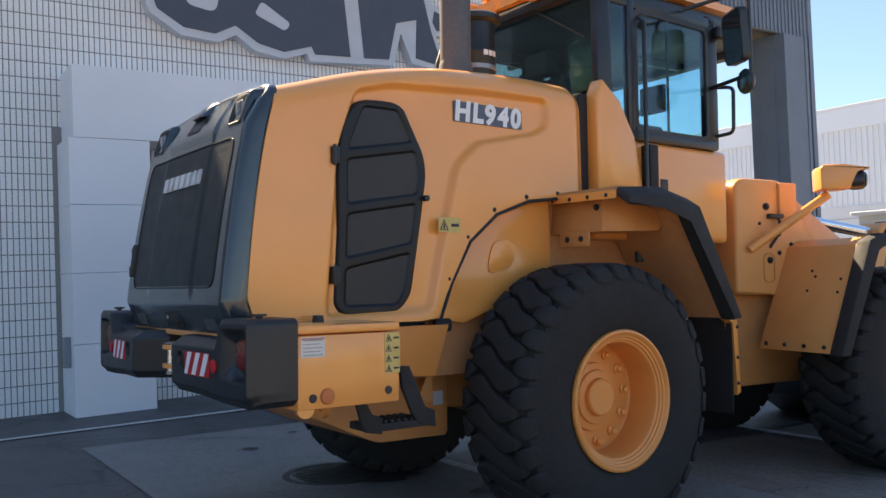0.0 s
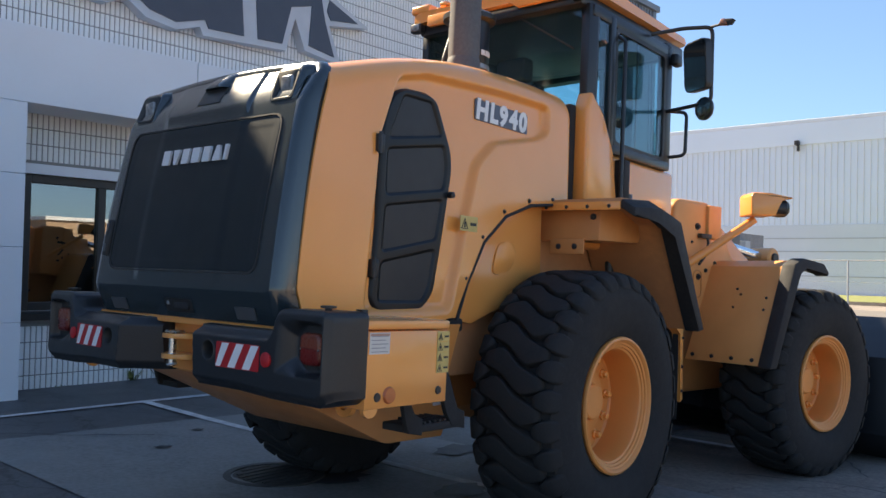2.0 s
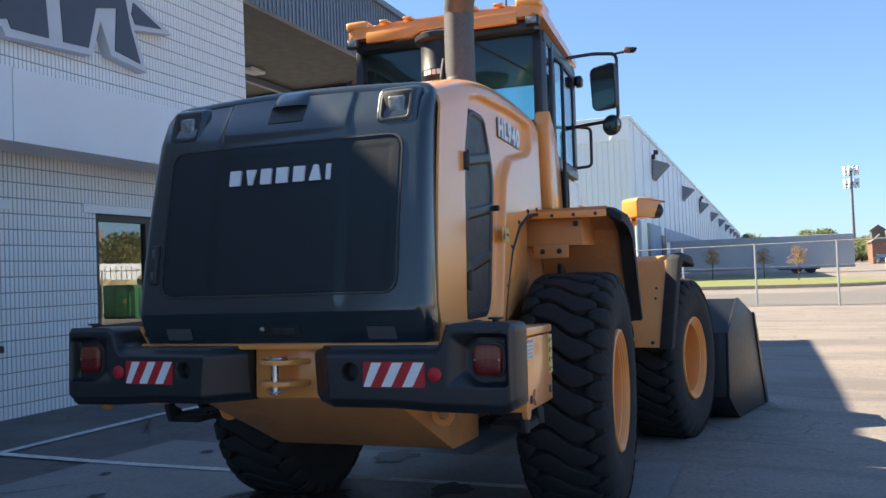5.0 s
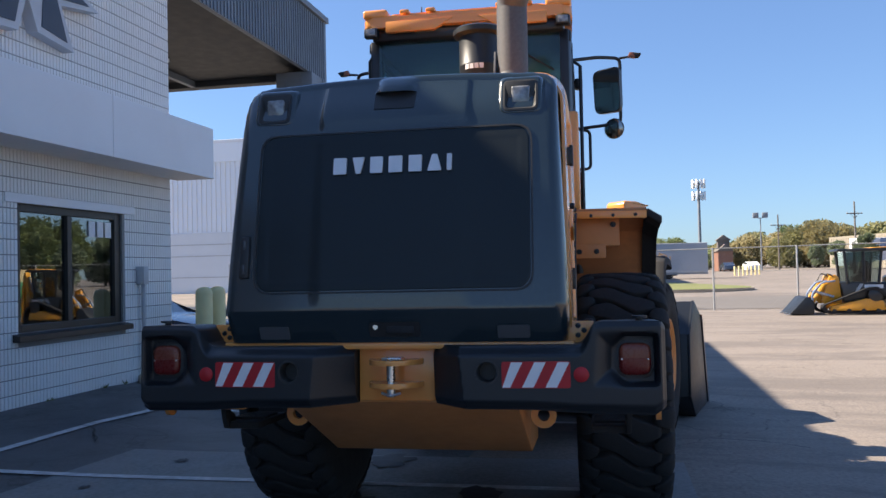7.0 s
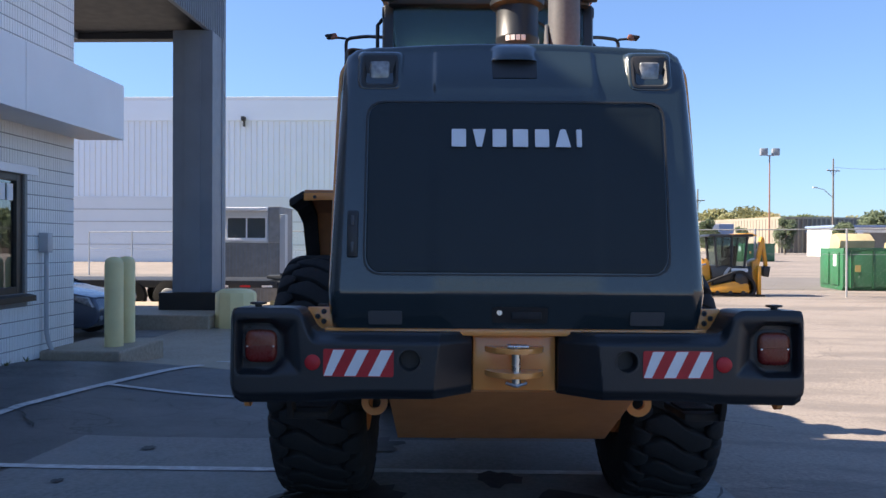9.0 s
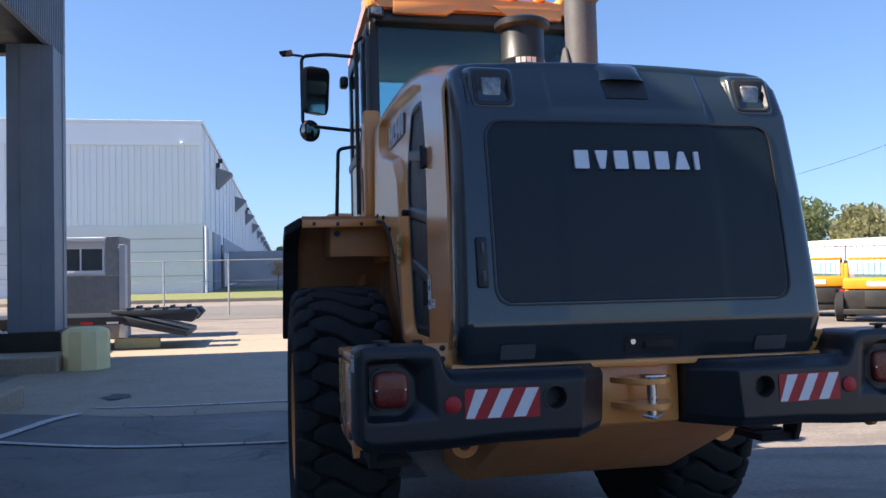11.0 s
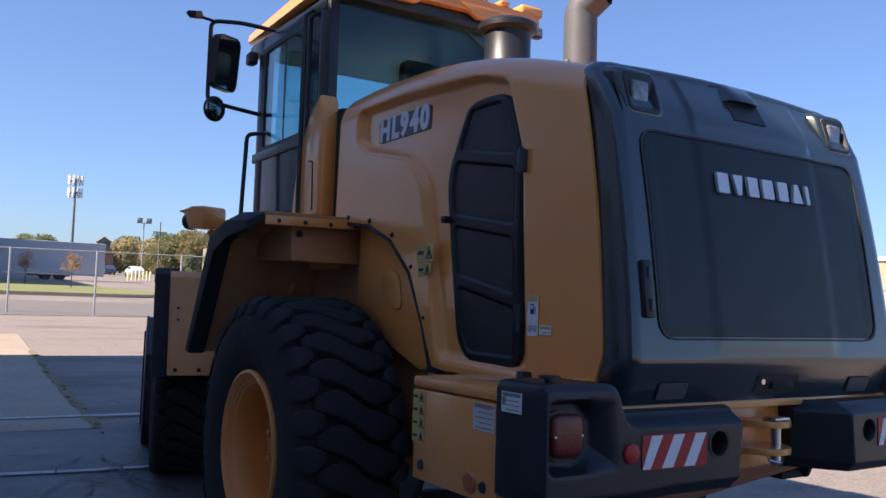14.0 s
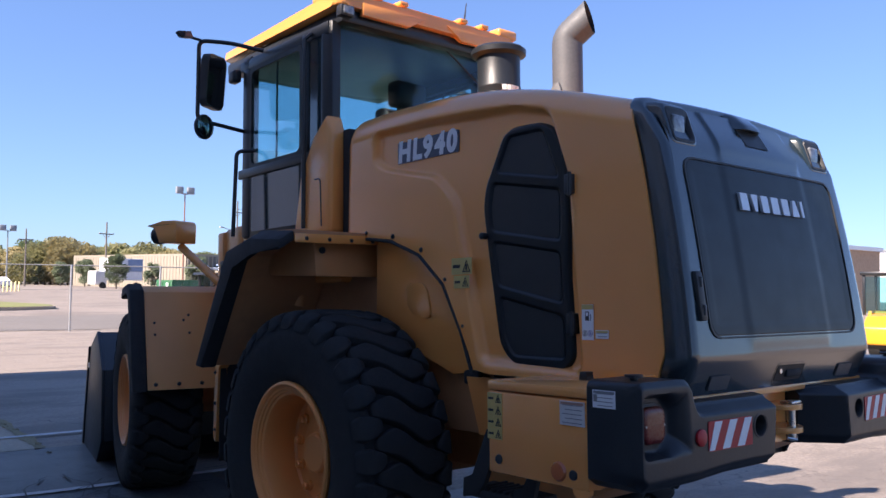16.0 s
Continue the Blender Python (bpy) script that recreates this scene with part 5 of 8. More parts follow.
part("roof_lining", boxed(0.36, 1.9, -0.69, 0.69, 3.18, 3.266, 0.02), CAB_BLACK, loader)
for y, z in ((0.36, 3.47), (-0.44, 3.60)):
    ant = part("aerial", tubed([(0.55, y, 3.385), (0.52, y - 0.01, z)], [0.009, 0.003], 6), INK, loader)
    part("aerial_base", lathed([(0.025, 3.375), (0.02, 3.41), (0, 3.415)], 12, "z", (0.55, y, 0)), INK, ant)
# inside the cab
seat = part("seat", boxed(0.70, 1.16, -0.24, 0.24, 2.05, 2.2, 0.04, 3), RUBBER_FLAP, loader, "black operator's seat")
part("seat_back", prismed([(0.64, 2.12), (0.78, 2.12), (0.70, 2.78), (0.60, 2.78)], "y", -0.22, 0.22, 0.035, 3), RUBBER_FLAP, seat)
part("headrest", boxed(0.56, 0.68, -0.13, 0.13, 2.80, 2.97, 0.03, 3), RUBBER_FLAP, seat)
part("console", boxed(0.55, 1.2, -0.60, -0.36, 2.0, 2.42, 0.03), CAB_BLACK, loader)
column = part("steering_column", tubed([(1.62, 0, 2.2), (1.42, 0, 2.58)], 0.05, 12), CAB_BLACK, loader)
part("steering_wheel", lathed([(0.17, -0.012), (0.19, -0.012), (0.19, 0.012), (0.17, 0.012), (0.17, -0.012)], 24, "z"), INK, column, at=pose(1.41, 0, 2.59, 0, -25, 0))
part("display", boxed(1.30, 1.33, -0.52, -0.30, 2.55, 2.75, 0.01), CAB_BLACK, loader)

# exhaust and air intake
way = Vector((-0.115, -0.055, 0.105)).normalized()
cut = Vector((-0.88, -0.42, 0.22)).normalized()
mouth = Vector((-0.575, -0.462, 3.205))
elbow = bmesh.new()
tube(elbow, bend([(-0.45, -0.40, 2.55), (-0.45, -0.40, 3.09), mouth], 0.035, 3), 0.092, 28, closed=False)
inner = bmesh.new()
tube(inner, [(-0.45, -0.40, 3.09), mouth], 0.084, 28, closed=False)
for bm in (elbow, inner):
    bm.verts.ensure_lookup_table()
    for v in bm.verts[-28:]:
        v.co += way * ((mouth - v.co).dot(cut) / way.dot(cut))
pipe = part("exhaust_pipe", elbow, EXHAUST, loader, "grey steel exhaust stack with a cut elbow")
part("pipe_lining", inner, INK, pipe)
part("pipe_collar", lathed([(0.093, 2.66), (0.1, 2.63), (0.102, 2.5)], 24, "z", (-0.45, -0.40, 0)), EXHAUST, pipe)
part("pipe_gusset", prismed([(-0.47, 2.80), (-0.435, 2.80), (-0.36, 2.70), (-0.36, 2.55), (-0.53, 2.55), (-0.518, 2.67)], "y", -0.304, -0.29, 0.003), EXHAUST, pipe)
cleaner = part("air_cleaner", lathed([(0, 2.5), (0.132, 2.5), (0.132, 2.80), (0.135, 2.805), (0.135, 2.815), (0.132, 2.82), (0.132, 3.0), (0.168, 3.015), (0.17, 3.045), (0.15, 3.06), (0.06, 3.075), (0, 3.075)], 32, "z", (-0.106, -0.155, 0)), CAST, loader, "black round air pre-cleaner")
part("clamp_band", lathed([(0.1335, 2.70), (0.137, 2.702), (0.137, 2.728), (0.1335, 2.73)], 32, "z", (-0.106, -0.155, 0)), GREY_BAND, cleaner)
for k in range(3):
    a = radians(-98 + 16 * k)
    m = Matrix.Translation((-0.106 + 0.134 * math.cos(a), -0.155 + 0.134 * math.sin(a), 2.80)) @ pose(0, 0, 0, 0, 0, math.degrees(a))
    part("wordmark_block", boxed(-0.002, 0.002, -0.015, 0.015, -0.016, 0.016), WHITE, cleaner, at=m, smooth=0)
for k in range(4):
    a = radians(150 + 14 * k)
    m = Matrix.Translation((-0.106 + 0.134 * math.cos(a), -0.155 + 0.134 * math.sin(a), 2.79)) @ pose(0, 0, 0, 0, 0, math.degrees(a))
    part("wordmark_block", boxed(-0.002, 0.002, -0.013, 0.013, -0.016, 0.016), WHITE, cleaner, at=m, smooth=0)

# rear fenders
for side in (1, -1):
    # fender body in the darker yellow that paints in the shade of its underside
    fd = part("fender", prismed([(0.045, 1.875), (0.045, 1.90), (0.36, 1.91), (0.62, 1.84), (1.0, 1.16), (0.95, 1.15), (0.58, 1.79), (0.34, 1.865)], "y", side * 0.62, side * 1.19, 0.004), ARCH_SHADE_YELLOW, loader, at=pose(0, 0, -0.02))
    part("edge_strip", prismed(mirrored([(0.62, 1.838), (1.19, 1.83), (1.19, 1.878), (0.62, 1.886)], side), "x", 0.028, 0.046, 0.003), YELLOW, fd)
    for y in (0.70, 0.84, 0.98, 1.12):
        bolt(fd, 0.028, side * y, 1.853, "-x", size=0.9)
    flap = part("fender_flap", prismed([(0.03, 1.835), (0.03, 1.89), (0.36, 1.915), (0.64, 1.855), (1.03, 1.15), (0.94, 1.14), (0.56, 1.77), (0.34, 1.835)], "y", side * 1.19, side * 1.285, 0.012), RUBBER_FLAP, loader, "black rubber fender extension", at=pose(0, 0, -0.02))
    for v in flap.data.vertices:
        v.co.z -= 0.045 * smoothstep(1.235, 1.275, abs(v.co.y)) * (v.co.z > 1.5)
    br = part("fender_bracket", prismed([(0.10, 1.66), (0.12, 1.872), (0.52, 1.872), (0.66, 1.78), (0.60, 1.68)], "y", side * 0.60, side * 1.02, 0.006), FRAME_YELLOW, loader, at=pose(0, 0, -0.02))
    if side < 0:
        part("mount_plate", boxed(0.085, 0.10, *sorted((side * 0.70, side * 0.93)), 1.58, 1.67, 0.004), FRAME_YELLOW, br)
    for y in (0.76, 0.87) if side < 0 else ():
        bolt(br, 0.085, side * y, 1.625, "-x", size=1.4)
    bolt(br, 0.1, side * 0.98, 1.80, "-x", size=1.5)
    part("filler_neck", tubed([(0.735, side * 0.75, 1.50), (0.735, side * 0.74, 1.60)], 0.028, 12), FRAME_YELLOW if side > 0 else INK, br)
    # plate and flap in front of the wheel
    mp = part("mud_plate", prismed([(1.36, 1.22), (1.45, 1.12), (1.47, 0.62), (1.43, 0.60), (1.40, 1.08), (1.32, 1.12)], "y", side * 0.90, side * 0.96, 0.004), YELLOW, loader)
    for z in (1.05, 0.85, 0.68):
        bolt(mp, 1.44, side * 0.96, z, "y" if side > 0 else "-y")
    part("mud_flap", boxed(1.40, 1.414, *sorted((side * 0.60, side * 0.945)), 0.48, 1.19, 0.004), RUBBER, loader, "black rubber mud flap")

# front frame, in its own turned axes
ff = part("front_frame", prismed([(0.05, 0.55), (0.05, 1.2), (0.5, 1.28), (1.2, 1.3), (2.0, 1.2), (2.0, 0.6)], "y", -0.42, 0.42, 0.02), FRAME_YELLOW, loader, at=FRONT)
part("hinge_post", tubed([(0.0, 0, 0.6), (0.0, 0, 1.3)], 0.16, 18), FRAME_YELLOW, ff)
for side in (1, -1):
    tower = part("arm_tower", prismed([(0.48, 1.26), (0.48, 2.06), (0.54, 2.11), (0.90, 2.11), (1.04, 2.06), (1.06, 1.88), (1.26, 1.66), (1.5, 1.3), (1.0, 1.24)], "y", side * 0.33, side * 0.57, 0.03, 3), HAZED_YELLOW, loader, at=FRONT)
    part("tower_cap", boxed(0.885, 1.055, *sorted((side * 0.56, side * 0.60)), 1.82, 2.085, 0.008), HAZED_YELLOW, tower)
    for x, z, k in ((0.771, 1.905, 2.2), (0.80, 1.507, 2.0), (0.707, 1.778, 1.0), (0.917, 1.777, 1.0), (0.898, 1.698, 1.3), (0.895, 1.561, 1.4), (1.015, 1.625, 1.3)):
        bolt(tower, x, side * 0.572, z, "y" if side > 0 else "-y", size=k)
    part("hose", tubed(bend([(0.80, side * 0.57, 1.835), (0.87, side * 0.61, 1.82), (0.86, side * 0.61, 1.70), (0.80, side * 0.575, 1.60)], 0.05), 0.011, 8), INK, tower)
    part("valve_block", boxed(0.775, 0.91, *sorted((side * 0.572, side * 0.615)), 1.815, 1.85, 0.006), INK, tower)
    slot = round_poly(rect(0.736, 0.847, 1.339, 1.56), 0.05)
    part("slot_plate", ring(slot, shrunk(slot, 0.008), "y", side * 0.568, side * 0.575), FRAME_YELLOW, tower)
    part("lift_arm", prismed([(0.95, 1.95), (1.2, 1.98), (1.9, 1.55), (2.75, 0.75), (2.75, 0.45), (2.5, 0.45), (1.7, 1.25), (0.98, 1.62)], "y", side * 0.34, side * 0.46, 0.015), YELLOW, loader, at=FRONT)
    fn = part("front_fender", prismed([(0.68, 0.86), (0.98, 1.60), (1.08, 1.65), (1.38, 1.63), (1.38, 1.61), (1.09, 1.625), (1.0, 1.58), (0.70, 0.86)], "y", side * 0.56, side * 1.19, 0.003), HAZED_YELLOW, loader, at=FRONT)
    for y in (0.62, 0.79, 0.96, 1.13):
        bolt(fn, 0.69, side * y, 0.90, "-x", size=1.2)
    for y, z in ((0.86, 1.42), (0.90, 1.38), (0.86, 1.28), (1.12, 1.36), (1.12, 1.27)):
        bolt(fn, 0.68 + (z - 0.86) * 0.40, side * y, z, "-x", size=0.8)
    part("front_fender_flap", prismed([(0.66, 0.85), (0.96, 1.62), (1.08, 1.67), (1.38, 1.645), (1.46, 1.575), (1.44, 1.545), (1.37, 1.585), (1.12, 1.61), (1.03, 1.56), (0.75, 0.85)], "y", side * 1.19, side * 1.30, 0.014), RUBBER_FLAP, loader, "black rubber fender extension", at=FRONT)
    arm2 = part("lamp_arm", tubed([(0.58, side * 0.60, 1.58), (1.04, side * 0.90, 1.97)], 0.032, 12), YELLOW, loader, at=FRONT)
    lamp_box = part("head_lamp", prismed([(0.93, 1.955), (0.925, 2.125), (0.95, 2.155), (1.10, 2.155), (1.30, 2.125), (1.29, 2.112), (1.19, 2.105), (1.15, 1.96)], "y", side * 0.81, side * 1.05, 0.014, 3), YELLOW, loader, "yellow housed head lamp on an arm", at=FRONT @ pose(1.04, side * 0.93, 2.045, 0, 0, side * 32) @ Matrix.Scale(0.9, 4) @ pose(-1.04, -side * 0.93, -2.015))
    head = part("lamp_shell", lathed([(0, 0.085), (0.05, 0.08), (0.075, 0.06), (0.08, 0.0), (0.07, -0.06), (0, -0.08)], 24, "x"), CAB_BLACK, lamp_box, "black round lamp body", at=pose(1.205, side * 0.96, 2.035, 0, 0, side * 12))
    part("lens", lathed([(0, 0.096), (0.045, 0.09), (0.06, 0.078)], 20, "x"), LENS, head)
    part("swing_hose", tubed(bend([(-0.4, side * 0.28, 0.95), (0.05, side * 0.48, 0.80), (0.35, side * 0.45, 0.95), (0.6, side * 0.3, 1.05)], 0.2, 6), 0.022, 8), RUBBER_FLAP, ff)
rod = part("tilt_cylinder_rod", tubed([(1.25, 0, 1.93), (2.66, 0, 1.76)], 0.05, 18), CHROME, loader, "bright chrome tilt cylinder rod", at=FRONT)
part("cylinder_barrel", tubed([(0.9, 0, 1.97), (1.75, 0, 1.87)], 0.085, 18), HAZED_YELLOW, rod)
crank = part("bell_crank", prismed([(2.35, 1.0), (2.52, 1.0), (2.74, 1.72), (2.66, 1.80), (2.56, 1.74)], "y", -0.07, 0.07, 0.015), HAZED_YELLOW, loader, at=FRONT)
part("pin_boss", lathed([(0, -0.125), (0.085, -0.125), (0.1, -0.11), (0.1, 0.11), (0.085, 0.125), (0, 0.125)], 24, "y", (2.65, 0, 1.76)), HAZED_YELLOW, crank)
part("pin", lathed([(0, -0.145), (0.045, -0.145), (0.05, -0.13), (0.05, 0.13), (0.045, 0.145), (0, 0.145)], 18, "y", (2.65, 0, 1.76)), CAST, crank)
part("front_axle", tubed([(1.555, -0.95, 0.715), (1.555, 0.95, 0.715)], 0.14, 16), FRAME_YELLOW, loader, at=FRONT)
bucket = part("bucket", prismed([(2.45, 0.25), (2.5, 0.9), (3.0, 1.24), (3.05, 1.24), (2.62, 0.85), (2.6, 0.3), (2.9, 0.05), (4.3, 0.03), (4.3, 0.0), (2.85, 0.0)], "y", -1.30, 1.30, 0.004), CAST, loader, "dark steel loading bucket resting on the ground", at=FRONT)
for side in (1, -1):
    part("side_plate", prismed([(2.45, 0.25), (2.5, 0.9), (3.0, 1.25), (3.72, 1.06), (4.28, 0.0), (2.85, 0.0)], "y", side * 1.30, side * 1.33, 0.004), CAST, bucket)
    part("side_edge", prismed([(3.66, 1.08), (3.74, 1.06), (4.30, 0.0), (4.16, 0.0)], "y", side * 1.33, side * 1.345, 0.003), CAST, bucket)
part("plate_label", boxed(3.55, 3.66, 1.345, 1.347, 0.86, 0.91), WHITE, bucket, smooth=0)
for y in (-0.5, 0, 0.5):
    part("back_rib", prismed([(2.4, 0.25), (2.44, 0.9), (2.9, 1.2), (2.55, 0.9), (2.5, 0.3)], "y", y - 0.02, y + 0.02), CAST, bucket)

# ---- dealership building ----
WALL_Y, WALL_END, TOP = 10.2, 9.85, 7.63


def wall_with_holes(x0, x1, z0, z1, y0, y1, holes):
    """A wall along x, from y0 to y1, with openings right through it."""
    bm = bmesh.new()
    xs = sorted({x0, x1, *(v for h in holes for v in h[:2])})
    zs = sorted({z0, z1, *(v for h in holes for v in h[2:])})
    for a, b in zip(xs, xs[1:]):
        for c, d in zip(zs, zs[1:]):
            if not any(h[0] <= a and b <= h[1] and h[2] <= c and d <= h[3] for h in holes):
                box(bm, a, b, y0, y1, c, d)
    bmesh.ops.remove_doubles(bm, verts=bm.verts[:], dist=0.0005)
    return bm


WINDOWS = [(2.95, 4.84, 0.78, 2.27), (6.42, 8.54, 0.78, 2.30)]
wall = structure("wall_south", wall_with_holes(-14, WALL_END, -0.4, TOP, WALL_Y, WALL_Y + 0.3, WINDOWS), MORTAR, "white painted scored block wall of a dealership", "wall", smooth=0)
structure("wall_east", boxed(WALL_END - 0.3, WALL_END, WALL_Y + 0.303, 24, -0.4, TOP), BLOCK, "white painted block end wall", "wall", smooth=0)
structure("wall_north", boxed(-14, WALL_END, 24, 24.3, -0.4, TOP), BLOCK, "plain back wall of the dealership", "wall", smooth=0)
structure("wall_west", boxed(-14.3, -14, WALL_Y, 24.3, -0.4, TOP), BLOCK, "plain west wall of the dealership", "wall", smooth=0)
structure("roof", boxed(-14.2, WALL_END - 0.01, WALL_Y + 0.31, 24.2, TOP - 0.25, TOP - 0.05), GREY_STEEL, "flat grey roof of the dealership", "roof", smooth=0)
structure("roof_coping", boxed(-14.3, WALL_END + 0.03, WALL_Y - 0.04, WALL_Y + 0.33, TOP, TOP + 0.06, 0.006), GREY_STEEL, "grey metal coping along the roof edge", "coping", smooth=0)
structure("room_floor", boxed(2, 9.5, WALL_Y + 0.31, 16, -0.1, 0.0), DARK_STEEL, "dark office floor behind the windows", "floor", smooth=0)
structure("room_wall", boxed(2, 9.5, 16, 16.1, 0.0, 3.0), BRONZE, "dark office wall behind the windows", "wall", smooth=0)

fascia = thing("fascia", "white metal panel band across the shop front", "fascia", kind="structure")
for a, b in ((1.9, 4.62), (4.63, 7.36), (7.37, 10.05)):
    part("panel", boxed(a, b, 9.55, WALL_Y - 0.012, 2.93, 3.72, 0.005), PANEL, fascia, smooth=0)
part("backing", boxed(1.92, 10.03, 9.60, WALL_Y - 0.012, 2.96, 3.70), GREY_STEEL, fascia, smooth=0)
pier = thing("entrance_pier", "white metal clad entrance pier", "pier", kind="structure")
for a, b in ((-0.12, 0.70), (0.704, 1.46), (1.464, 2.20), (2.204, 2.926)):
    part("panel", boxed(1.85, 2.70, 9.55, WALL_Y - 0.012, a, b, 0.004), PANEL, pier, smooth=0)
part("louvre_box", boxed(1.78, 1.848, 9.7, 9.8, 0.45, 0.78, 0.005), GREY_STEEL, pier, smooth=0)

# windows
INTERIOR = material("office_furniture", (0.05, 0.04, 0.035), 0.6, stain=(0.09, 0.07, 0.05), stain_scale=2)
for i, (x0, x1, z0, z1) in enumerate(WINDOWS):
    win = thing(f"window_{i + 1}", "dark framed two-pane office window with white lintel", "window", kind="structure")
    y0, y1 = WALL_Y + 0.03, WALL_Y + 0.12
    for a, b, c, d in ((x0, x0 + 0.09, z0, z1), (x1 - 0.14, x1, z0, z1), (x0 + 0.09, x1 - 0.14, z0, z0 + 0.09), (x0 + 0.09, x1 - 0.14, z1 - 0.09, z1)):
        part("window_frame", boxed(a, b, y0, y1, c, d, 0.006), BRONZE, win, smooth=0)
    mid = x0 + 0.47 * (x1 - x0)
    part("mullion", boxed(mid - 0.045, mid + 0.045, y0 - 0.005, y1, z0 + 0.09, z1 - 0.09, 0.006), BRONZE, win, smooth=0)
    for a, b in ((x0 + 0.09, mid - 0.045), (mid + 0.045, x1 - 0.14)):
        part("pane", boxed(a, b, y0 + 0.04, y0 + 0.046, z0 + 0.09, z1 - 0.09), SHOP_GLASS, win, smooth=0)
    part("window_sill", prismed([(WALL_Y + 0.03, z0), (WALL_Y - 0.11, z0 - 0.03), (WALL_Y - 0.11, z0 - 0.10), (WALL_Y - 0.012, z0 - 0.10), (WALL_Y - 0.012, z0 - 0.02), (WALL_Y + 0.03, z0 - 0.02)], "x", x0 - 0.1, x1 + 0.08), BRONZE, win, smooth=0)
    part("lintel", boxed(x0 - 0.22, x1 + 0.27, WALL_Y - 0.03, WALL_Y - 0.012, z1 + 0.005, z1 + 0.115, 0.004), PANEL, win, smooth=0)
    for k, (a, b) in enumerate(((0.3, 1.2), (1.35, 2.0)) if i else ((0.2, 0.9), (1.0, 1.7))):
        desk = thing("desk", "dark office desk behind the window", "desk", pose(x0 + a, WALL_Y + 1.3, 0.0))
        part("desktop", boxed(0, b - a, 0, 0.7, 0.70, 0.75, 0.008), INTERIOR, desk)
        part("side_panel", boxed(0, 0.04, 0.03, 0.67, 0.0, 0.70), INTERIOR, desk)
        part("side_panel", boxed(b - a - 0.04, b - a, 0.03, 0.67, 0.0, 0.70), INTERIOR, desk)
# white numerals on the glass as plain bars
for k in range(3):
    structure("pane_mark", boxed(7.86 + 0.18 * k, 7.99 + 0.18 * k, WALL_Y + 0.05, WALL_Y + 0.066, 1.96, 2.17), WHITE, "plain white bar stuck on the window glass", "bar", smooth=0)

# sign above the band: a dark shape with a pale raised edge
sign = thing("wall_sign", "large dark shaped sign with a pale metal edge", "sign")
SIGN = [(2.75, 5.95), (2.72, 5.0), (2.88, 4.56), (3.25, 4.33), (3.72, 4.30), (3.95, 4.42), (4.2, 4.25), (4.6, 4.19), (4.93, 4.30), (4.98, 4.20), (6.27, 4.28), (6.42, 4.76), (6.60, 4.35), (7.27, 4.27), (7.03, 4.80), (7.80, 4.93), (7.0, 5.27), (7.35, 5.95)]
part("edge", prismed(SIGN, "y", 10.03, WALL_Y - 0.012), SIGN_EDGE, sign, smooth=20)
# main dark fields, leaving a pale border
part("field", prismed([(2.87, 5.85), (2.83, 5.02), (2.97, 4.62), (3.29, 4.43), (3.68, 4.40), (3.95, 4.54), (4.25, 4.35), (4.6, 4.28), (5.0, 4.40), (5.05, 4.30), (5.58, 4.325), (5.45, 5.85)], "y", 10.018, 10.03), SIGN_DARK, sign, smooth=0)
part("field", prismed([(5.80, 4.335), (6.20, 4.36), (6.34, 4.90), (6.70, 5.0), (6.66, 4.43), (7.13, 4.36), (6.95, 4.83), (6.70, 5.85), (5.68, 5.85)], "y", 10.018, 10.03), SIGN_DARK, sign, smooth=0)
part("field", prismed([(7.05, 4.88), (7.58, 4.95), (7.02, 5.17), (6.98, 5.0)], "y", 10.018, 10.03), SIGN_DARK, sign, smooth=0)
part("inlay", prismed(round_poly([(3.30, 4.72), (3.70, 4.66), (3.78, 5.2), (3.4, 5.3)], 0.12), "y", 10.012, 10.018), SIGN_EDGE, sign, smooth=0)
part("inlay", prismed(round_poly([(4.20, 4.72), (4.62, 4.55), (4.70, 4.66), (4.3, 4.90)], 0.06), "y", 10.012, 10.018), SIGN_EDGE, sign, smooth=0)

# meter box and conduit
meter = thing("meter_box", "grey electric meter box with conduit on the wall", "meter box")
part("body", boxed(8.85, 8.98, 10.06, WALL_Y - 0.012, 1.30, 1.56, 0.008), GREY_PALE, meter)
part("conduit", tubed(bend([(8.93, 10.12, 1.30), (8.93, 10.12, 0.15), (9.02, 10.02, -0.15)], 0.15), 0.03, 10), GREY_PALE, meter)

# canopy on the end of the building
canopy = thing("canopy", "dark steel drive-through canopy with ribbed grey fascia", "canopy", kind="structure")
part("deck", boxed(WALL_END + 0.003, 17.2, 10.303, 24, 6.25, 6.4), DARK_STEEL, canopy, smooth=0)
part("ribbed_fascia", boxed(WALL_END + 0.003, 17.2, 10.2, 10.297, 6.08, 7.52), CANOPY_GREY, canopy, smooth=0)
ribs = bmesh.new()
for k in range(54):
    x = WALL_END + 0.08 + k * 0.134
    box(ribs, x, x + 0.045, 10.178, 10.199, 6.09, 7.50)
part("rib", ribs, CANOPY_GREY, canopy, kind="stuff", smooth=0)
part("gutter", boxed(WALL_END + 0.003, 17.3, 10.12, 10.30, 7.523, 7.66, 0.01), CANOPY_GREY, canopy, smooth=0)
part("corner_post", boxed(17.06, 17.2, 10.17, 10.297, 0.36, 7.52), CANOPY_GREY, canopy, smooth=0)
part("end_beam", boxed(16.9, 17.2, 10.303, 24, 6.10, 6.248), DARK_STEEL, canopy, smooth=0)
for y in (13.5, 17, 20.5):
    part("purlin", boxed(WALL_END + 0.003, 16.9, y, y + 0.12, 6.1, 6.248), CANOPY_GREY, canopy, smooth=0)
lamp = thing("canopy_light", "shallow white light fitting under the canopy", "light fitting")
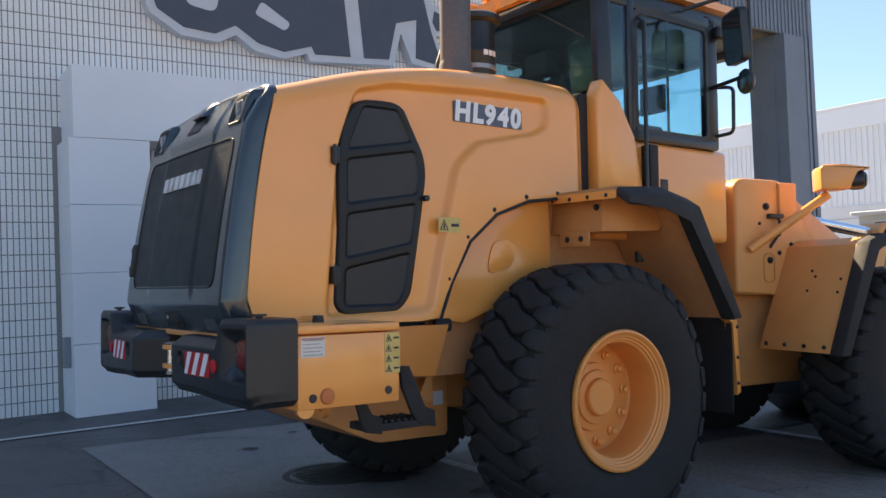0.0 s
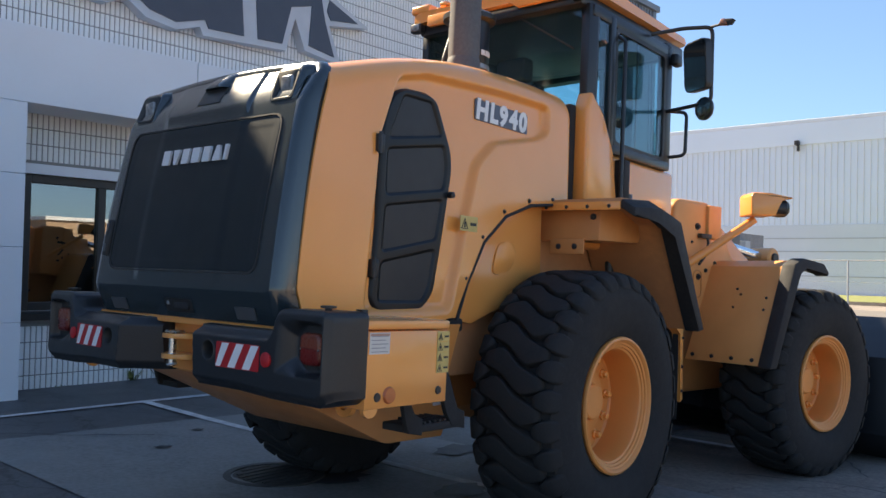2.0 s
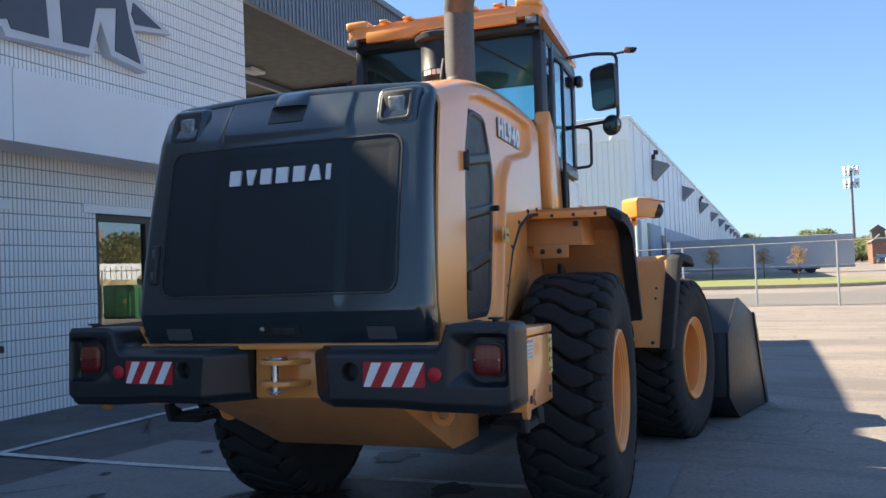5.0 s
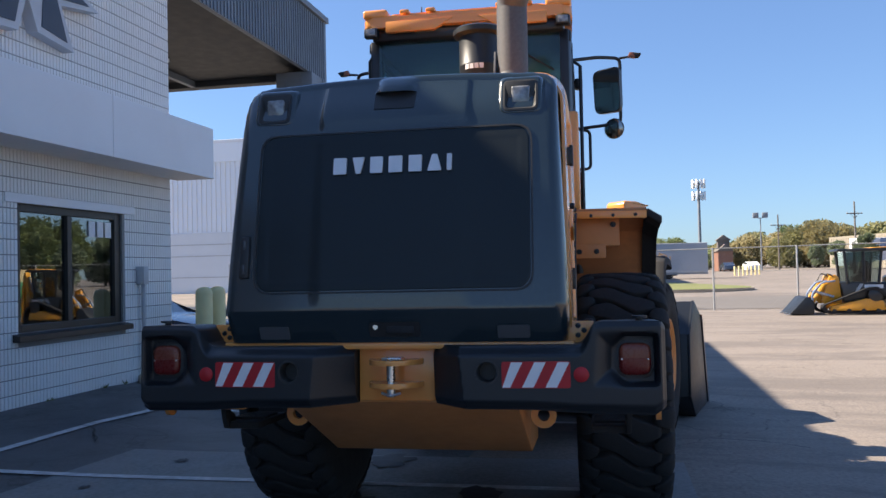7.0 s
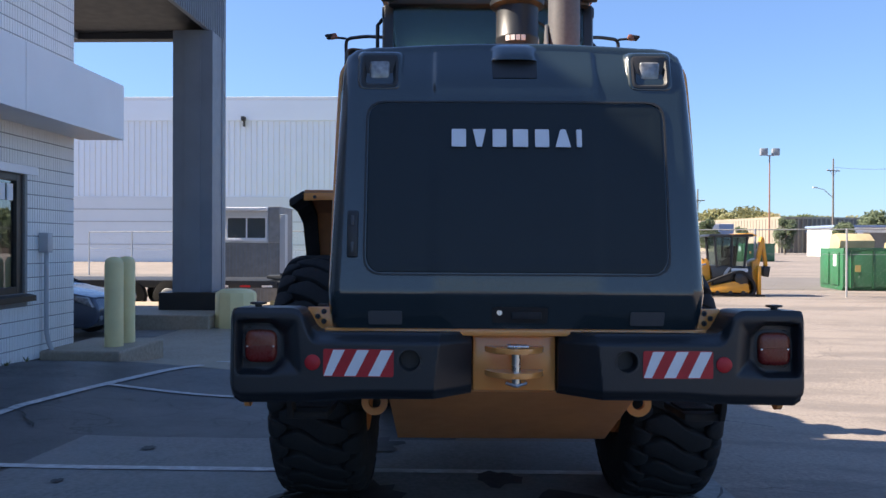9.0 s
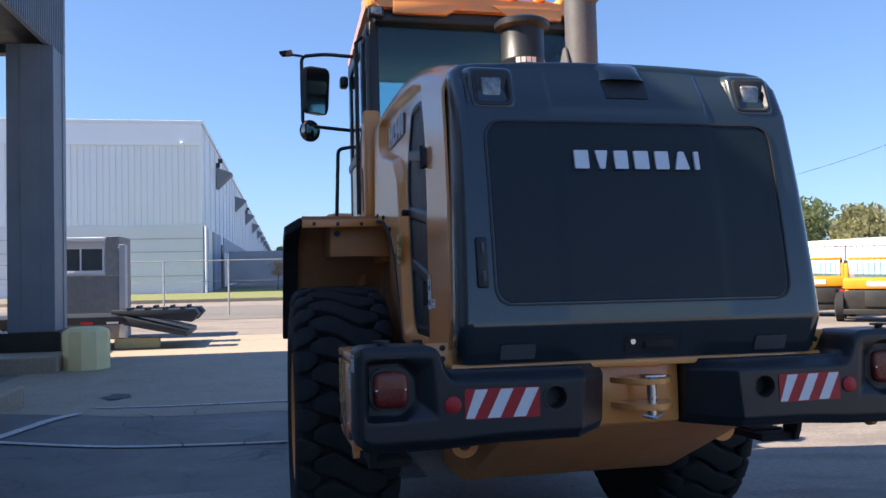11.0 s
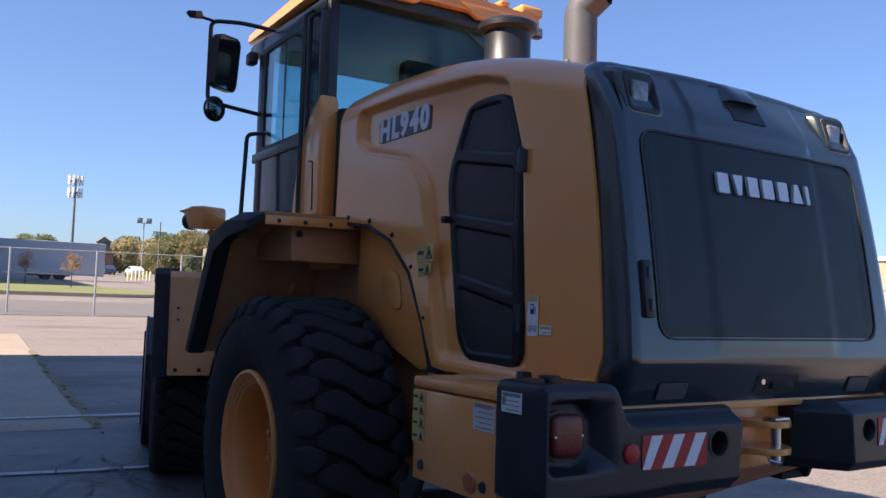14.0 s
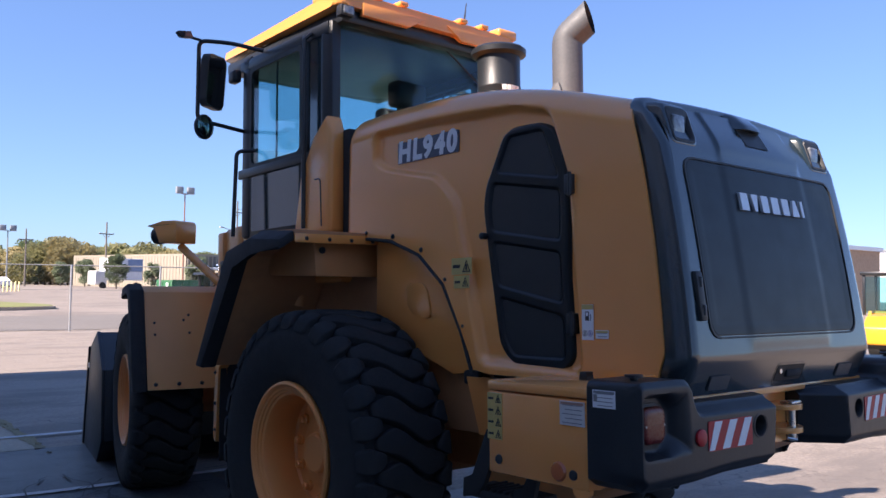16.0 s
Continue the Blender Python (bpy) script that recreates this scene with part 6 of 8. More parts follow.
part("housing", boxed(14.2, 14.75, 12.95, 13.3, 6.17, 6.248, 0.02), PANEL, lamp)
part("diffuser", boxed(14.25, 14.7, 12.99, 13.26, 6.155, 6.17, 0.01), GREY_PALE, lamp)
col = thing("canopy_column", "tall grey boxed steel column on a dark base", "column", kind="structure")
part("web", boxed(16.15, 16.85, 10.16, 10.95, 0.36, 6.08), CANOPY_GREY, col, smooth=0)
part("flange", boxed(16.05, 16.15, 10.12, 11.0, 0.36, 6.08, 0.01), CANOPY_GREY, col, smooth=0)
part("flange", boxed(16.85, 16.95, 10.14, 11.05, 0.36, 6.08, 0.01), CANOPY_GREY, col, smooth=0)
part("cover_strip", boxed(16.03, 16.05, 10.38, 10.74, 0.36, 6.08, 0.005), CANOPY_GREY, col, smooth=0)
part("base", boxed(15.9, 17.05, 9.98, 11.25, -0.02, 0.357, 0.01), BRONZE, col, smooth=0)
structure("column_island", boxed(14.7, 18.5, 9.75, 13.2, -0.6, -0.02, 0.03), CONCRETE, "low concrete island under the column", "kerb", smooth=0)
structure("bollard_island", boxed(8.86, 10.45, 9.1, WALL_Y - 0.012, -0.6, 0.0, 0.03), CONCRETE, "low concrete island beside the wall", "kerb", smooth=0)
post = thing("bollard", "pale yellow steel bollard with a domed top", "bollard", pose(9.42, 9.42, 0.0), group="bollards")
part("sleeve", lathed([(0.125, 0), (0.125, 1.14), (0.118, 1.18), (0.09, 1.215), (0.045, 1.235), (0, 1.24)], 24), BOLLARD, post)
copy_thing(post, pose(9.90, 9.45, 0.0))
block = thing("barrier_block", "pale yellow painted concrete barrier block", "barrier", pose(15.2, 9.35, ground_z(15.2, 9.35)))
part("body", lathed([(0.42, 0), (0.42, 0.68), (0.40, 0.74), (0.3, 0.80), (0, 0.82)], 10), BOLLARD, block, smooth=20)

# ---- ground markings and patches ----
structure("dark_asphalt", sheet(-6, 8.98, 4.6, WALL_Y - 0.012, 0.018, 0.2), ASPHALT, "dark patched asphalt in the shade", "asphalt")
structure("slab_patch", sheet(1.5, 4.64, 2.9, 7.58, 0.024, 0.25), CONCRETE_DARK, "grey concrete patch in the asphalt", "slab")
structure("apron", sheet(9.0, 22.0, 5.40, 10.3, 0.020, 0.25), CONCRETE, "grey concrete apron slab", "slab")
structure("parking_line", sheet(0.3, 5.6, 8.61, 8.71, 0.028, 0.2), PAINT_LINE, "worn white painted parking line", "line")


def line_between(p, q, w, lift):
    bm = bmesh.new()
    p, q = Vector((*p, 0)), Vector((*q, 0))
    n = max(2, round((q - p).length / 0.2))
    d = (q - p).normalized()
    s = Vector((-d.y, d.x, 0)) * w / 2
    rows = []
    for i in range(n + 1):
        c = p.lerp(q, i / n)
        rows.append([bm.verts.new((v.x, v.y, ground_z(v.x, v.y) + lift)) for v in (c - s, c + s)])
    for a, b in zip(rows, rows[1:]):
        bm.faces.new((a[0], b[0], b[1], a[1]))
    return bm


for p, q in (((5.6, 8.66), (6.6, 8.52)), ((6.6, 8.52), (7.9, 8.30)), ((7.9, 8.30), (9.2, 8.12)), ((3.57, 8.6), (3.60, 3.6)), ((6.98, 8.40), (6.64, 5.9)), ((6.64, 5.9), (6.58, 3.8)), ((9.84, 8.1), (9.80, 4.0))):
    structure("parking_line", line_between(p, q, 0.10, 0.030), PAINT_LINE, "worn white painted stall line", "line")
random.seed(11)
CRACK = material("crack_filler", (0.012, 0.012, 0.013), 0.6, stain=(0.02, 0.02, 0.02))


def crack(x, y, heading, steps):
    bm = bmesh.new()
    rows = []
    for _ in range(steps):
        w = random.uniform(0.003, 0.012)
        nx, ny = -math.sin(heading), math.cos(heading)
        rows.append([bm.verts.new((x + s * nx * w, y + s * ny * w, ground_z(x, y) + 0.034)) for s in (-1, 1)])
        heading += random.uniform(-0.5, 0.5)
        x, y = x + 0.14 * math.cos(heading), y + 0.14 * math.sin(heading)
    for a, b in zip(rows, rows[1:]):
        bm.faces.new((a[0], b[0], b[1], a[1]))
    return bm


for x, y, h, n in ((6.6, 6.6, 0.2, 22), (7.4, 6.0, 1.4, 16), (8.2, 7.1, -0.6, 14), (6.2, 2.6, 0.3, 18), (7.5, 3.4, -0.7, 20), (5.5, 1.8, 1.0, 14), (9.0, 2.6, 0.5, 24), (1.0, 8.0, 0.1, 16), (4.8, 8.1, 0.4, 18), (7.0, 4.8, 2.0, 14), (7.3, 5.62, 3.6, 14), (6.9, 5.4, 2.9, 12), (6.3, 5.9, 4.4, 10), (5.7, 5.6, 0.4, 14), (5.9, 6.2, -0.7, 12), (6.6, 5.2, 1.9, 9)):
    structure("crack", crack(x, y, h, n), CRACK, "dark crack in the asphalt", "crack")


def spot_patch(x, y, r):
    bm = bmesh.new()
    ring_pts = []
    for k in range(18):
        a = 2 * math.pi * k / 18
        rr = r * random.uniform(0.6, 1.15)
        px, py = x + rr * 1.5 * math.cos(a), y + rr * math.sin(a)
        ring_pts.append(bm.verts.new((px, py, ground_z(px, py) + 0.032)))
    bm.faces.new(ring_pts)
    return bm


# flat darker spots with uneven outlines, the largest near the rear wheels
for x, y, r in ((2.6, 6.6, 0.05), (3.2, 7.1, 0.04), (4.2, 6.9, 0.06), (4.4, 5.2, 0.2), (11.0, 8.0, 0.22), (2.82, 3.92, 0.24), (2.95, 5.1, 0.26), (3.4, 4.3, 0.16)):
    structure("ground_spot", spot_patch(x, y, r), DARK_SPOT, "dark irregular spot on the ground", "stain")

# manhole cover beside the rear wheel
hole = thing("manhole_cover", "round cast iron manhole cover set in concrete", "manhole cover", pose(2.70, 5.36, ground_z(2.7, 5.36) + 0.024))
part("frame", lathed([(0.285, 0), (0.285, 0.012), (0.335, 0.012), (0.34, 0.0)], 36), IRON, hole, smooth=20)
part("lid", lathed([(0, 0.008), (0.272, 0.008), (0.278, 0.0)], 36), IRON, hole, smooth=20)
for k in range(7):
    a = (k - 3) * 0.07
    w = math.sqrt(0.24**2 - a * a)
    part("rib", boxed(-w, w, a - 0.012, a + 0.012, 0.0085, 0.014), IRON, hole, smooth=0)
for p, h, n in (((2.72, 3.08), 0.1, 5), ((2.2, 2.98), 0.25, 9)):
    structure("crack", crack(*p, h, n), CRACK, "dark crack along the slab edge", "crack")


def weed(x, y, z, n, h, label="small green weed growing at the wall base", mat=GRASS):
    bm = bmesh.new()
    root = bm.verts.new((0, 0, -0.01))
    for _ in range(n):
        a, lean = random.uniform(0, 6.28), random.uniform(0.1, 0.9)
        hh, w = h * random.uniform(0.4, 1.0), random.uniform(0.006, 0.014)
        p = Vector((random.uniform(-0.06, 0.06), random.uniform(-0.03, 0.03), 0))
        d = Vector((math.cos(a) * lean, math.sin(a) * lean, 1)) * hh
        s = Vector((-math.sin(a), math.cos(a), 0)) * w
        mid = p + d * 0.55 + Vector((0, 0, 0.1 * hh))
        v = [bm.verts.new(q) for q in (mid + s, mid - s, p + d)]
        bm.faces.new((root, v[0], v[1]))
        bm.faces.new((v[1], v[0], v[2]))
    return tagged(part("weed", bm, mat, None, at=pose(x, y, z)), label, "weed", "weeds")


for x, n, h in ((4.25, 22, 0.22), (4.6, 26, 0.26), (4.75, 12, 0.14), (6.9, 10, 0.1), (8.0, 12, 0.1), (3.4, 8, 0.08), (8.5, 9, 0.08), (5.6, 7, 0.07)):
    weed(x, WALL_Y - 0.05, -0.10, n, h)
for k in range(26):
    x, y = 8.6 + 8.4 * random.random(), 5.42 + random.uniform(-0.04, 0.04)
    weed(x, y, ground_z(x, y) + 0.01, 12, random.uniform(0.02, 0.045), "low dry weed in the slab joint", DRY_WEED)
dirt, edge = bmesh.new(), []
for k in range(90):
    x = 8.98 + 0.1 * k
    w = 0.05 + 0.05 * noise.noise((x * 1.7, 0, 3)) + random.uniform(0, 0.03)
    edge.append([dirt.verts.new((x, y, ground_z(x, 5.4) + 0.026)) for y in (5.41 - w, 5.42 + 0.7 * w)])
for p, q in zip(edge, edge[1:]):
    dirt.faces.new((p[0], q[0], q[1], p[1]))
structure("joint_dirt", dirt, DRY_WEED, "brown dirt and dry grass along the slab edge", "dirt", smooth=0)
weed(10.46, 9.25, -0.3, 18, 0.16)
weed(10.47, 9.6, -0.3, 14, 0.12)

# ---- far side of the lot ----
far = thing("warehouse", "long white warehouse with ribbed steel siding", "warehouse", Matrix.Translation((0.74, -1.17, -0.49)) @ Matrix.Scale(1.38, 4), kind="structure")
part("front_wall", boxed(45, 45.4, 9.25, 80, 4.05, 9.5), SIDING, far, smooth=0)
part("lower_wall", boxed(44.95, 45.4, 9.23, 80, -0.6, 4.046), FAR_BLOCK, far, smooth=0)
part("side_wall", boxed(45.4, 260, 9.25, 9.65, -0.6, 9.5), SIDING, far, smooth=0)
part("roof", boxed(44.9, 260, 9.15, 80, 9.503, 9.7, 0.02), PANEL, far, smooth=0)
part("top_band", boxed(44.9, 44.996, 9.25, 80, 8.35, 9.5), SIDING, far, smooth=0)
ribs = bmesh.new()
for k in range(210):
    y = 9.5 + k * 0.32
    box(ribs, 44.93, 44.996, y, y + 0.035, 4.08, 8.34)
part("rib", ribs, PANEL, far, kind="stuff", smooth=0)
ribs = bmesh.new()
for k in range(60):
    x = 46.5 + k * 3.6
    box(ribs, x, x + 0.12, 9.19, 9.247, 0, 9.45)
part("rib", ribs, PANEL, far, kind="stuff", smooth=0)
courses = bmesh.new()
for z in (1.3, 2.6, 3.3):
    box(courses, 44.93, 44.947, 9.25, 80, z, z + 0.05)
part("course", courses, GREY_PALE, far, kind="stuff", smooth=0)
part("downpipe", tubed([(44.85, 9.05, 0.0), (44.85, 9.05, 4.0)], 0.07, 8), PANEL, far)
for k in range(10):
    x = 54.5 + k * 21
    part("hood_vent", prismed([(9.19, 8.35), (9.19, 7.0), (8.2, 8.0)], "x", x, x + 1.6), GREY_STEEL, far, smooth=0)
for x, w, top, mat in ((47.7, 2.5, 3.95, PANEL), (50.23, 1.4, 3.95, BRONZE), (58.0, 2.5, 3.4, BRONZE)):
    part("dock_door", boxed(x, x + w, 9.15, 9.247, 0.2, top), mat, far, smooth=0)
for a, b, low in ((45.45, 47.67, 0.2), (51.66, 57.97, 0.2), (60.53, 95, 3.0)):
    part("blue_panel", boxed(a, b, 9.19, 9.247, low, 4.0), BLUE_PAINT, far, smooth=0)
for lo, x in ((16.8, 44.8),):
    fl = part("flood_lamp", boxed(x - 0.3, x, lo, lo + 0.22, 8.30, 8.54, 0.02), BRONZE, far)
    part("bracket", boxed(x - 0.08, x + 0.15, lo + 0.07, lo + 0.15, 8.0, 8.30), BRONZE, fl)
for x in (54.3, 96.5):
    fl = part("flood_lamp", boxed(x, x + 0.28, 8.78, 9.06, 8.62, 8.9, 0.02), BRONZE, far)
    part("bracket", boxed(x - 0.06, x + 0.06, 8.95, 9.2, 8.3, 8.62), BRONZE, fl)
part("bulb_lamp", lathed([(0.0, 8.56), (0.07, 8.54), (0.1, 8.47), (0.07, 8.4), (0, 8.38)], 12, "z", (44.82, 10.22, 0)), PANEL, far)
booth = thing("booth", "small grey block booth with a white framed window", "booth", pose(22.0, 0, 0), kind="structure")
part("lower_wall", boxed(0, 1.7, 10.0, 11.95, -0.6, 1.45), BLOCK_GREY, booth, smooth=0)
part("upper_wall", boxed(0.02, 1.7, 10.34, 11.95, 1.454, 2.36), FAR_BLOCK, booth, smooth=0)
part("pier", boxed(-0.03, 1.7, 10.0, 10.336, 1.454, 2.5, 0.01), BLOCK_GREY, booth, smooth=0)
part("side_duct", boxed(-0.05, 0.3, 9.84, 9.996, -0.4, 2.28, 0.01), GREY_PALE, booth, smooth=0)
part("roof", boxed(-0.25, 1.75, 10.34, 12.05, 2.364, 2.47, 0.02), PANEL, booth, smooth=0)
win = part("window_frame", ring(rect(10.38, 11.56, 1.55, 2.21), rect(10.42, 11.52, 1.59, 2.17), "x", -0.03, 0.016), PANEL, booth, smooth=0)
part("mullion", boxed(-0.03, 0.014, 10.95, 10.99, 1.59, 2.17), PANEL, win, smooth=0)
part("sill", boxed(-0.07, 0.016, 10.34, 11.6, 1.5, 1.548), PANEL, win, smooth=0)
for lo, hi in ((10.42, 10.948), (10.992, 11.52)):
    part("pane", boxed(-0.012, -0.002, lo, hi, 1.592, 2.168), GLASS_DARK, win, smooth=0)
for k in range(19):
    part("groove", boxed(-0.012, -0.002, 10.06 + 0.1 * k, 10.075 + 0.1 * k, -0.3, 1.44), GREY_STEEL, booth, smooth=0)


# lawn with a rounded tip, a low kerb round it
LAWN = round_poly([(46.3, 21), (46.3, -1.6), (48.2, -4.2), (51.5, -4.6), (60, -2.6), (66, -1.5), (80, 4.0), (80, 11.0), (62.0, 11.0), (62.0, 21)], 1.2)
lawn = prismed(LAWN, "z", -0.6, 0.06)
structure("lawn", lawn, GRASS, "green lawn strip in front of the warehouse", "lawn", smooth=0)
kerb = ring([(x, y) for x, y in LAWN], shrunk(LAWN, -0.18), "y", -0.6, 0.045)
for v in kerb.verts:
    v.co.y, v.co.z = v.co.z, v.co.y
structure("kerb", kerb, CONCRETE, "pale concrete kerb round the grass", "kerb", smooth=0)
structure("road", sheet(29.6, 40.2, -60, 80, 0.012, 2), ROAD, "grey asphalt access road beyond the fence", "road")

semi = thing("semi_trailer", "long grey box semi-trailer parked beyond the fence", "trailer", pose(82.2, 0, 0.08))
part("box", boxed(0, 2.55, -5.3, 10.9, 0.5, 3.52, 0.04), GREY_TRAILER, semi, smooth=0)
part("rail", boxed(-0.02, 0.1, -5.3, 10.9, 0.46, 0.64), GREY_STEEL, semi, smooth=0)
part("bogie", boxed(0.2, 2.35, -2.4, 1.2, 0.35, 0.497), BRONZE, semi, smooth=0)
for y in (-1.6, -0.4):
    for x in (0.15, 2.35):
        part("wheel", lathed([(0, -0.14), (0.3, -0.14), (0.46, -0.1), (0.46, 0.1), (0.3, 0.14), (0, 0.14)], 16, "x", (x, y, 0.46)), RUBBER, semi)


# chain-link fence
def fence_point(y):
    return 29 + 0.42 * y, y


fence = thing("chain_link_fence", "tall galvanised chain-link fence along the lot", "fence")
POST = finished(tubed([(0, 0, -0.4), (0, 0, 2.0)], 0.035, 8))
ys = [-26 + 2.6 * k for k in range(20)]
for y in ys:
    x, y = fence_point(y)
    part_of("post", POST, GALV, fence, at=pose(x, y, 0))
for z in (1.97, 1.15):
    part("rail", tubed([(*fence_point(-26), z), (*fence_point(23.4), z)], 0.019 if z > 1.5 else 0.006, 6), WIRE, fence)
wires = bmesh.new()
for s in (1, -1):
    y = -26.0
    while y < 22:
        a, b = Vector((*fence_point(y), -0.15 if s > 0 else 1.95)), Vector((*fence_point(y + 1.9), 1.95 if s > 0 else -0.15))
        o = Vector((0.0018, 0, 0.0018))
        v = [wires.verts.new(q) for q in (a, b, b + o, a + o)]
        wires.faces.new(v)
        y += 0.16
part("mesh_wire", wires, WIRE, fence, "diamond wire mesh", kind="stuff", smooth=0)


# ---- vehicles and plant beyond ----
def track_machine():
    m = thing("backhoe_loader", "small yellow tracked backhoe loader with black cab", "backhoe loader", pose(26.4, -3.85, ground_z(26, -4), 0, 0, -90) @ Matrix.Scale(1.0, 4))
    # local x runs back (away from the bucket) towards -y of the lot
    side = [(-0.85, 0.03), (-1.02, 0.16), (-0.98, 0.30), (-0.75, 0.40), (0.35, 0.84), (0.62, 0.86), (0.98, 0.50), (1.05, 0.2), (0.95, 0.03)]
    for y in (-0.74, 0.44):
        tr = part("track", ring(round_poly(side, 0.08), shrunk(round_poly(side, 0.08), 0.09), "y", y, y + 0.3), RUBBER, m, "black rubber track")
        part("skirt", prismed([(-0.78, 0.13), (-0.74, 0.27), (0.28, 0.50), (0.78, 0.42), (0.82, 0.13)], "y", y + 0.04, y + 0.26, 0.02), PLANT_YELLOW, tr)
        part("sprocket", lathed([(0, y + 0.02), (0.15, y + 0.02), (0.22, y + 0.05), (0.22, y + 0.25), (0, y + 0.28)], 16, "y", (0.55, 0, 0.6)), CAB_BLACK, tr)
        for k in range(4):
            part("roller", lathed([(0, y + 0.03), (0.07, y + 0.03), (0.07, y + 0.27), (0, y + 0.27)], 12, "y", (-0.65 + 0.42 * k, 0, 0.12)), BRONZE, tr)
    part("body", prismed([(-0.3, 0.35), (-0.42, 1.0), (0.1, 1.02), (0.95, 0.98), (1.0, 0.5), (0.6, 0.35)], "y", -0.5, 0.5, 0.04), CAB_BLACK, m)
    part("wordmark_block", boxed(0.28, 0.82, -0.512, -0.503, 0.80, 0.92), WHITE, m, smooth=0)
    part("stripe", prismed([(-0.05, 0.62), (0.05, 0.62), (0.26, 0.95), (0.16, 0.95)], "y", -0.512, -0.503), GREY_PALE, m, smooth=0)
    for x, lean in ((-0.28, -0.08), (0.28, 0.0), (0.80, 0.1)):
        for y in (-0.5, 0.5):
            part("cab_post", tubed([(x - lean, y, 0.96), (x, y, 1.97)], 0.045, 8), CAB_BLACK, m)
    part("canopy_roof", prismed([(-0.5, 1.97), (-0.45, 2.04), (0.95, 2.06), (1.0, 1.99), (0.9, 1.95)], "y", -0.58, 0.58, 0.02), CAB_BLACK, m)
    part("roof_tail", prismed([(0.5, 1.965), (0.55, 2.075), (0.95, 2.085), (1.15, 1.99)], "y", -0.55, 0.55, 0.02), PLANT_YELLOW, m)
    for y in (-0.5, 0.5):
        part("pane", prismed([(-0.2, 1.0), (0.72, 1.0), (0.78, 1.95), (-0.26, 1.95)], "y", y - 0.005, y + 0.005), SMOKED, m, smooth=0)
    part("seat", prismed([(0.0, 0.95), (0.0, 1.2), (0.32, 1.25), (0.38, 1.68), (0.52, 1.68), (0.5, 0.95)], "y", -0.24, 0.24, 0.05), RUBBER, m)
    for y in (-0.42, 0.32):
        tower = part("arm_tower", prismed([(-0.35, 0.35), (-0.42, 1.15), (-0.52, 1.25), (-0.70, 1.2), (-0.95, 0.42), (-0.85, 0.32)], "y", y, y + 0.1, 0.02), PLANT_YELLOW, m)
        part("loader_arm", tubed([(-0.5, y + 0.05, 1.12), (-0.85, y + 0.03, 0.95), (-1.2, y + 0.03, 0.42), (-1.3, y + 0.03, 0.22)], 0.065, 8), PLANT_YELLOW, tower)
        part("ram", tubed([(-0.6, y - 0.03, 0.55), (-1.1, y - 0.03, 0.72)], 0.045, 8), STEEL, tower)
        part("hose", tubed(bend([(-0.55, y - 0.04, 1.05), (-0.95, y - 0.08, 1.02), (-1.25, y - 0.06, 0.65), (-1.2, y, 0.4)], 0.15), 0.03, 8), BLUE_PAINT, tower)
        part("hose", tubed(bend([(-0.6, y - 0.02, 1.2), (-0.8, y - 0.05, 1.3), (-1.0, y - 0.05, 0.9)], 0.15), 0.02, 6), INK, tower)
    bk = part("bucket", prismed([(-1.25, 0.03), (-1.22, 0.4), (-1.38, 0.58), (-1.5, 0.55), (-1.95, 0.05)], "y", -0.75, 0.75, 0.02), CAST, m)
    for y in (-0.6, -0.2, 0.2, 0.6):
        part("tooth", prismed([(-1.9, 0.02), (-1.93, 0.06), (-2.05, 0.03)], "y", y - 0.04, y + 0.04), STEEL, bk)
    part("tower", prismed([(1.0, 0.2), (1.02, 1.15), (1.2, 1.25), (1.3, 0.9), (1.25, 0.2)], "y", -0.3, 0.3, 0.03), PLANT_YELLOW, m)
    part("boom", prismed([(1.16, 0.8), (1.3, 0.85), (1.42, 1.45), (1.48, 1.95), (1.38, 1.98), (1.28, 1.5)], "y", -0.1, 0.1, 0.02), PLANT_YELLOW, m)
    part("dipper", prismed([(1.38, 1.95), (1.5, 1.92), (1.62, 1.0), (1.52, 0.95)], "y", -0.08, 0.08, 0.02), PLANT_YELLOW, m)
    part("boom_ram", tubed([(1.22, 0.06, 1.0), (1.36, 0.06, 1.8)], 0.04, 8), STEEL, m)
    part("dig_bucket", prismed([(1.45, 0.98), (1.68, 0.98), (1.62, 0.62), (1.42, 0.66)], "y", -0.18, 0.18, 0.02), CAST, m)
    part("boom_hose", tubed(bend([(1.28, 0.13, 1.1), (1.52, 0.13, 1.6), (1.62, 0.13, 1.1), (1.5, 0.13, 0.9)], 0.15), 0.03, 6), BLUE_PAINT, m)
    for y in (-0.5, 0.5):
        part("stabiliser", boxed(1.12, 1.24, y - 0.06, y + 0.06, 0.06, 1.0, 0.01), PLANT_YELLOW, m)
        part("stabiliser_foot", boxed(1.05, 1.35, y - 0.12, y + 0.12, 0.0, 0.06, 0.01), CAST, m)
    return m


track_machine()


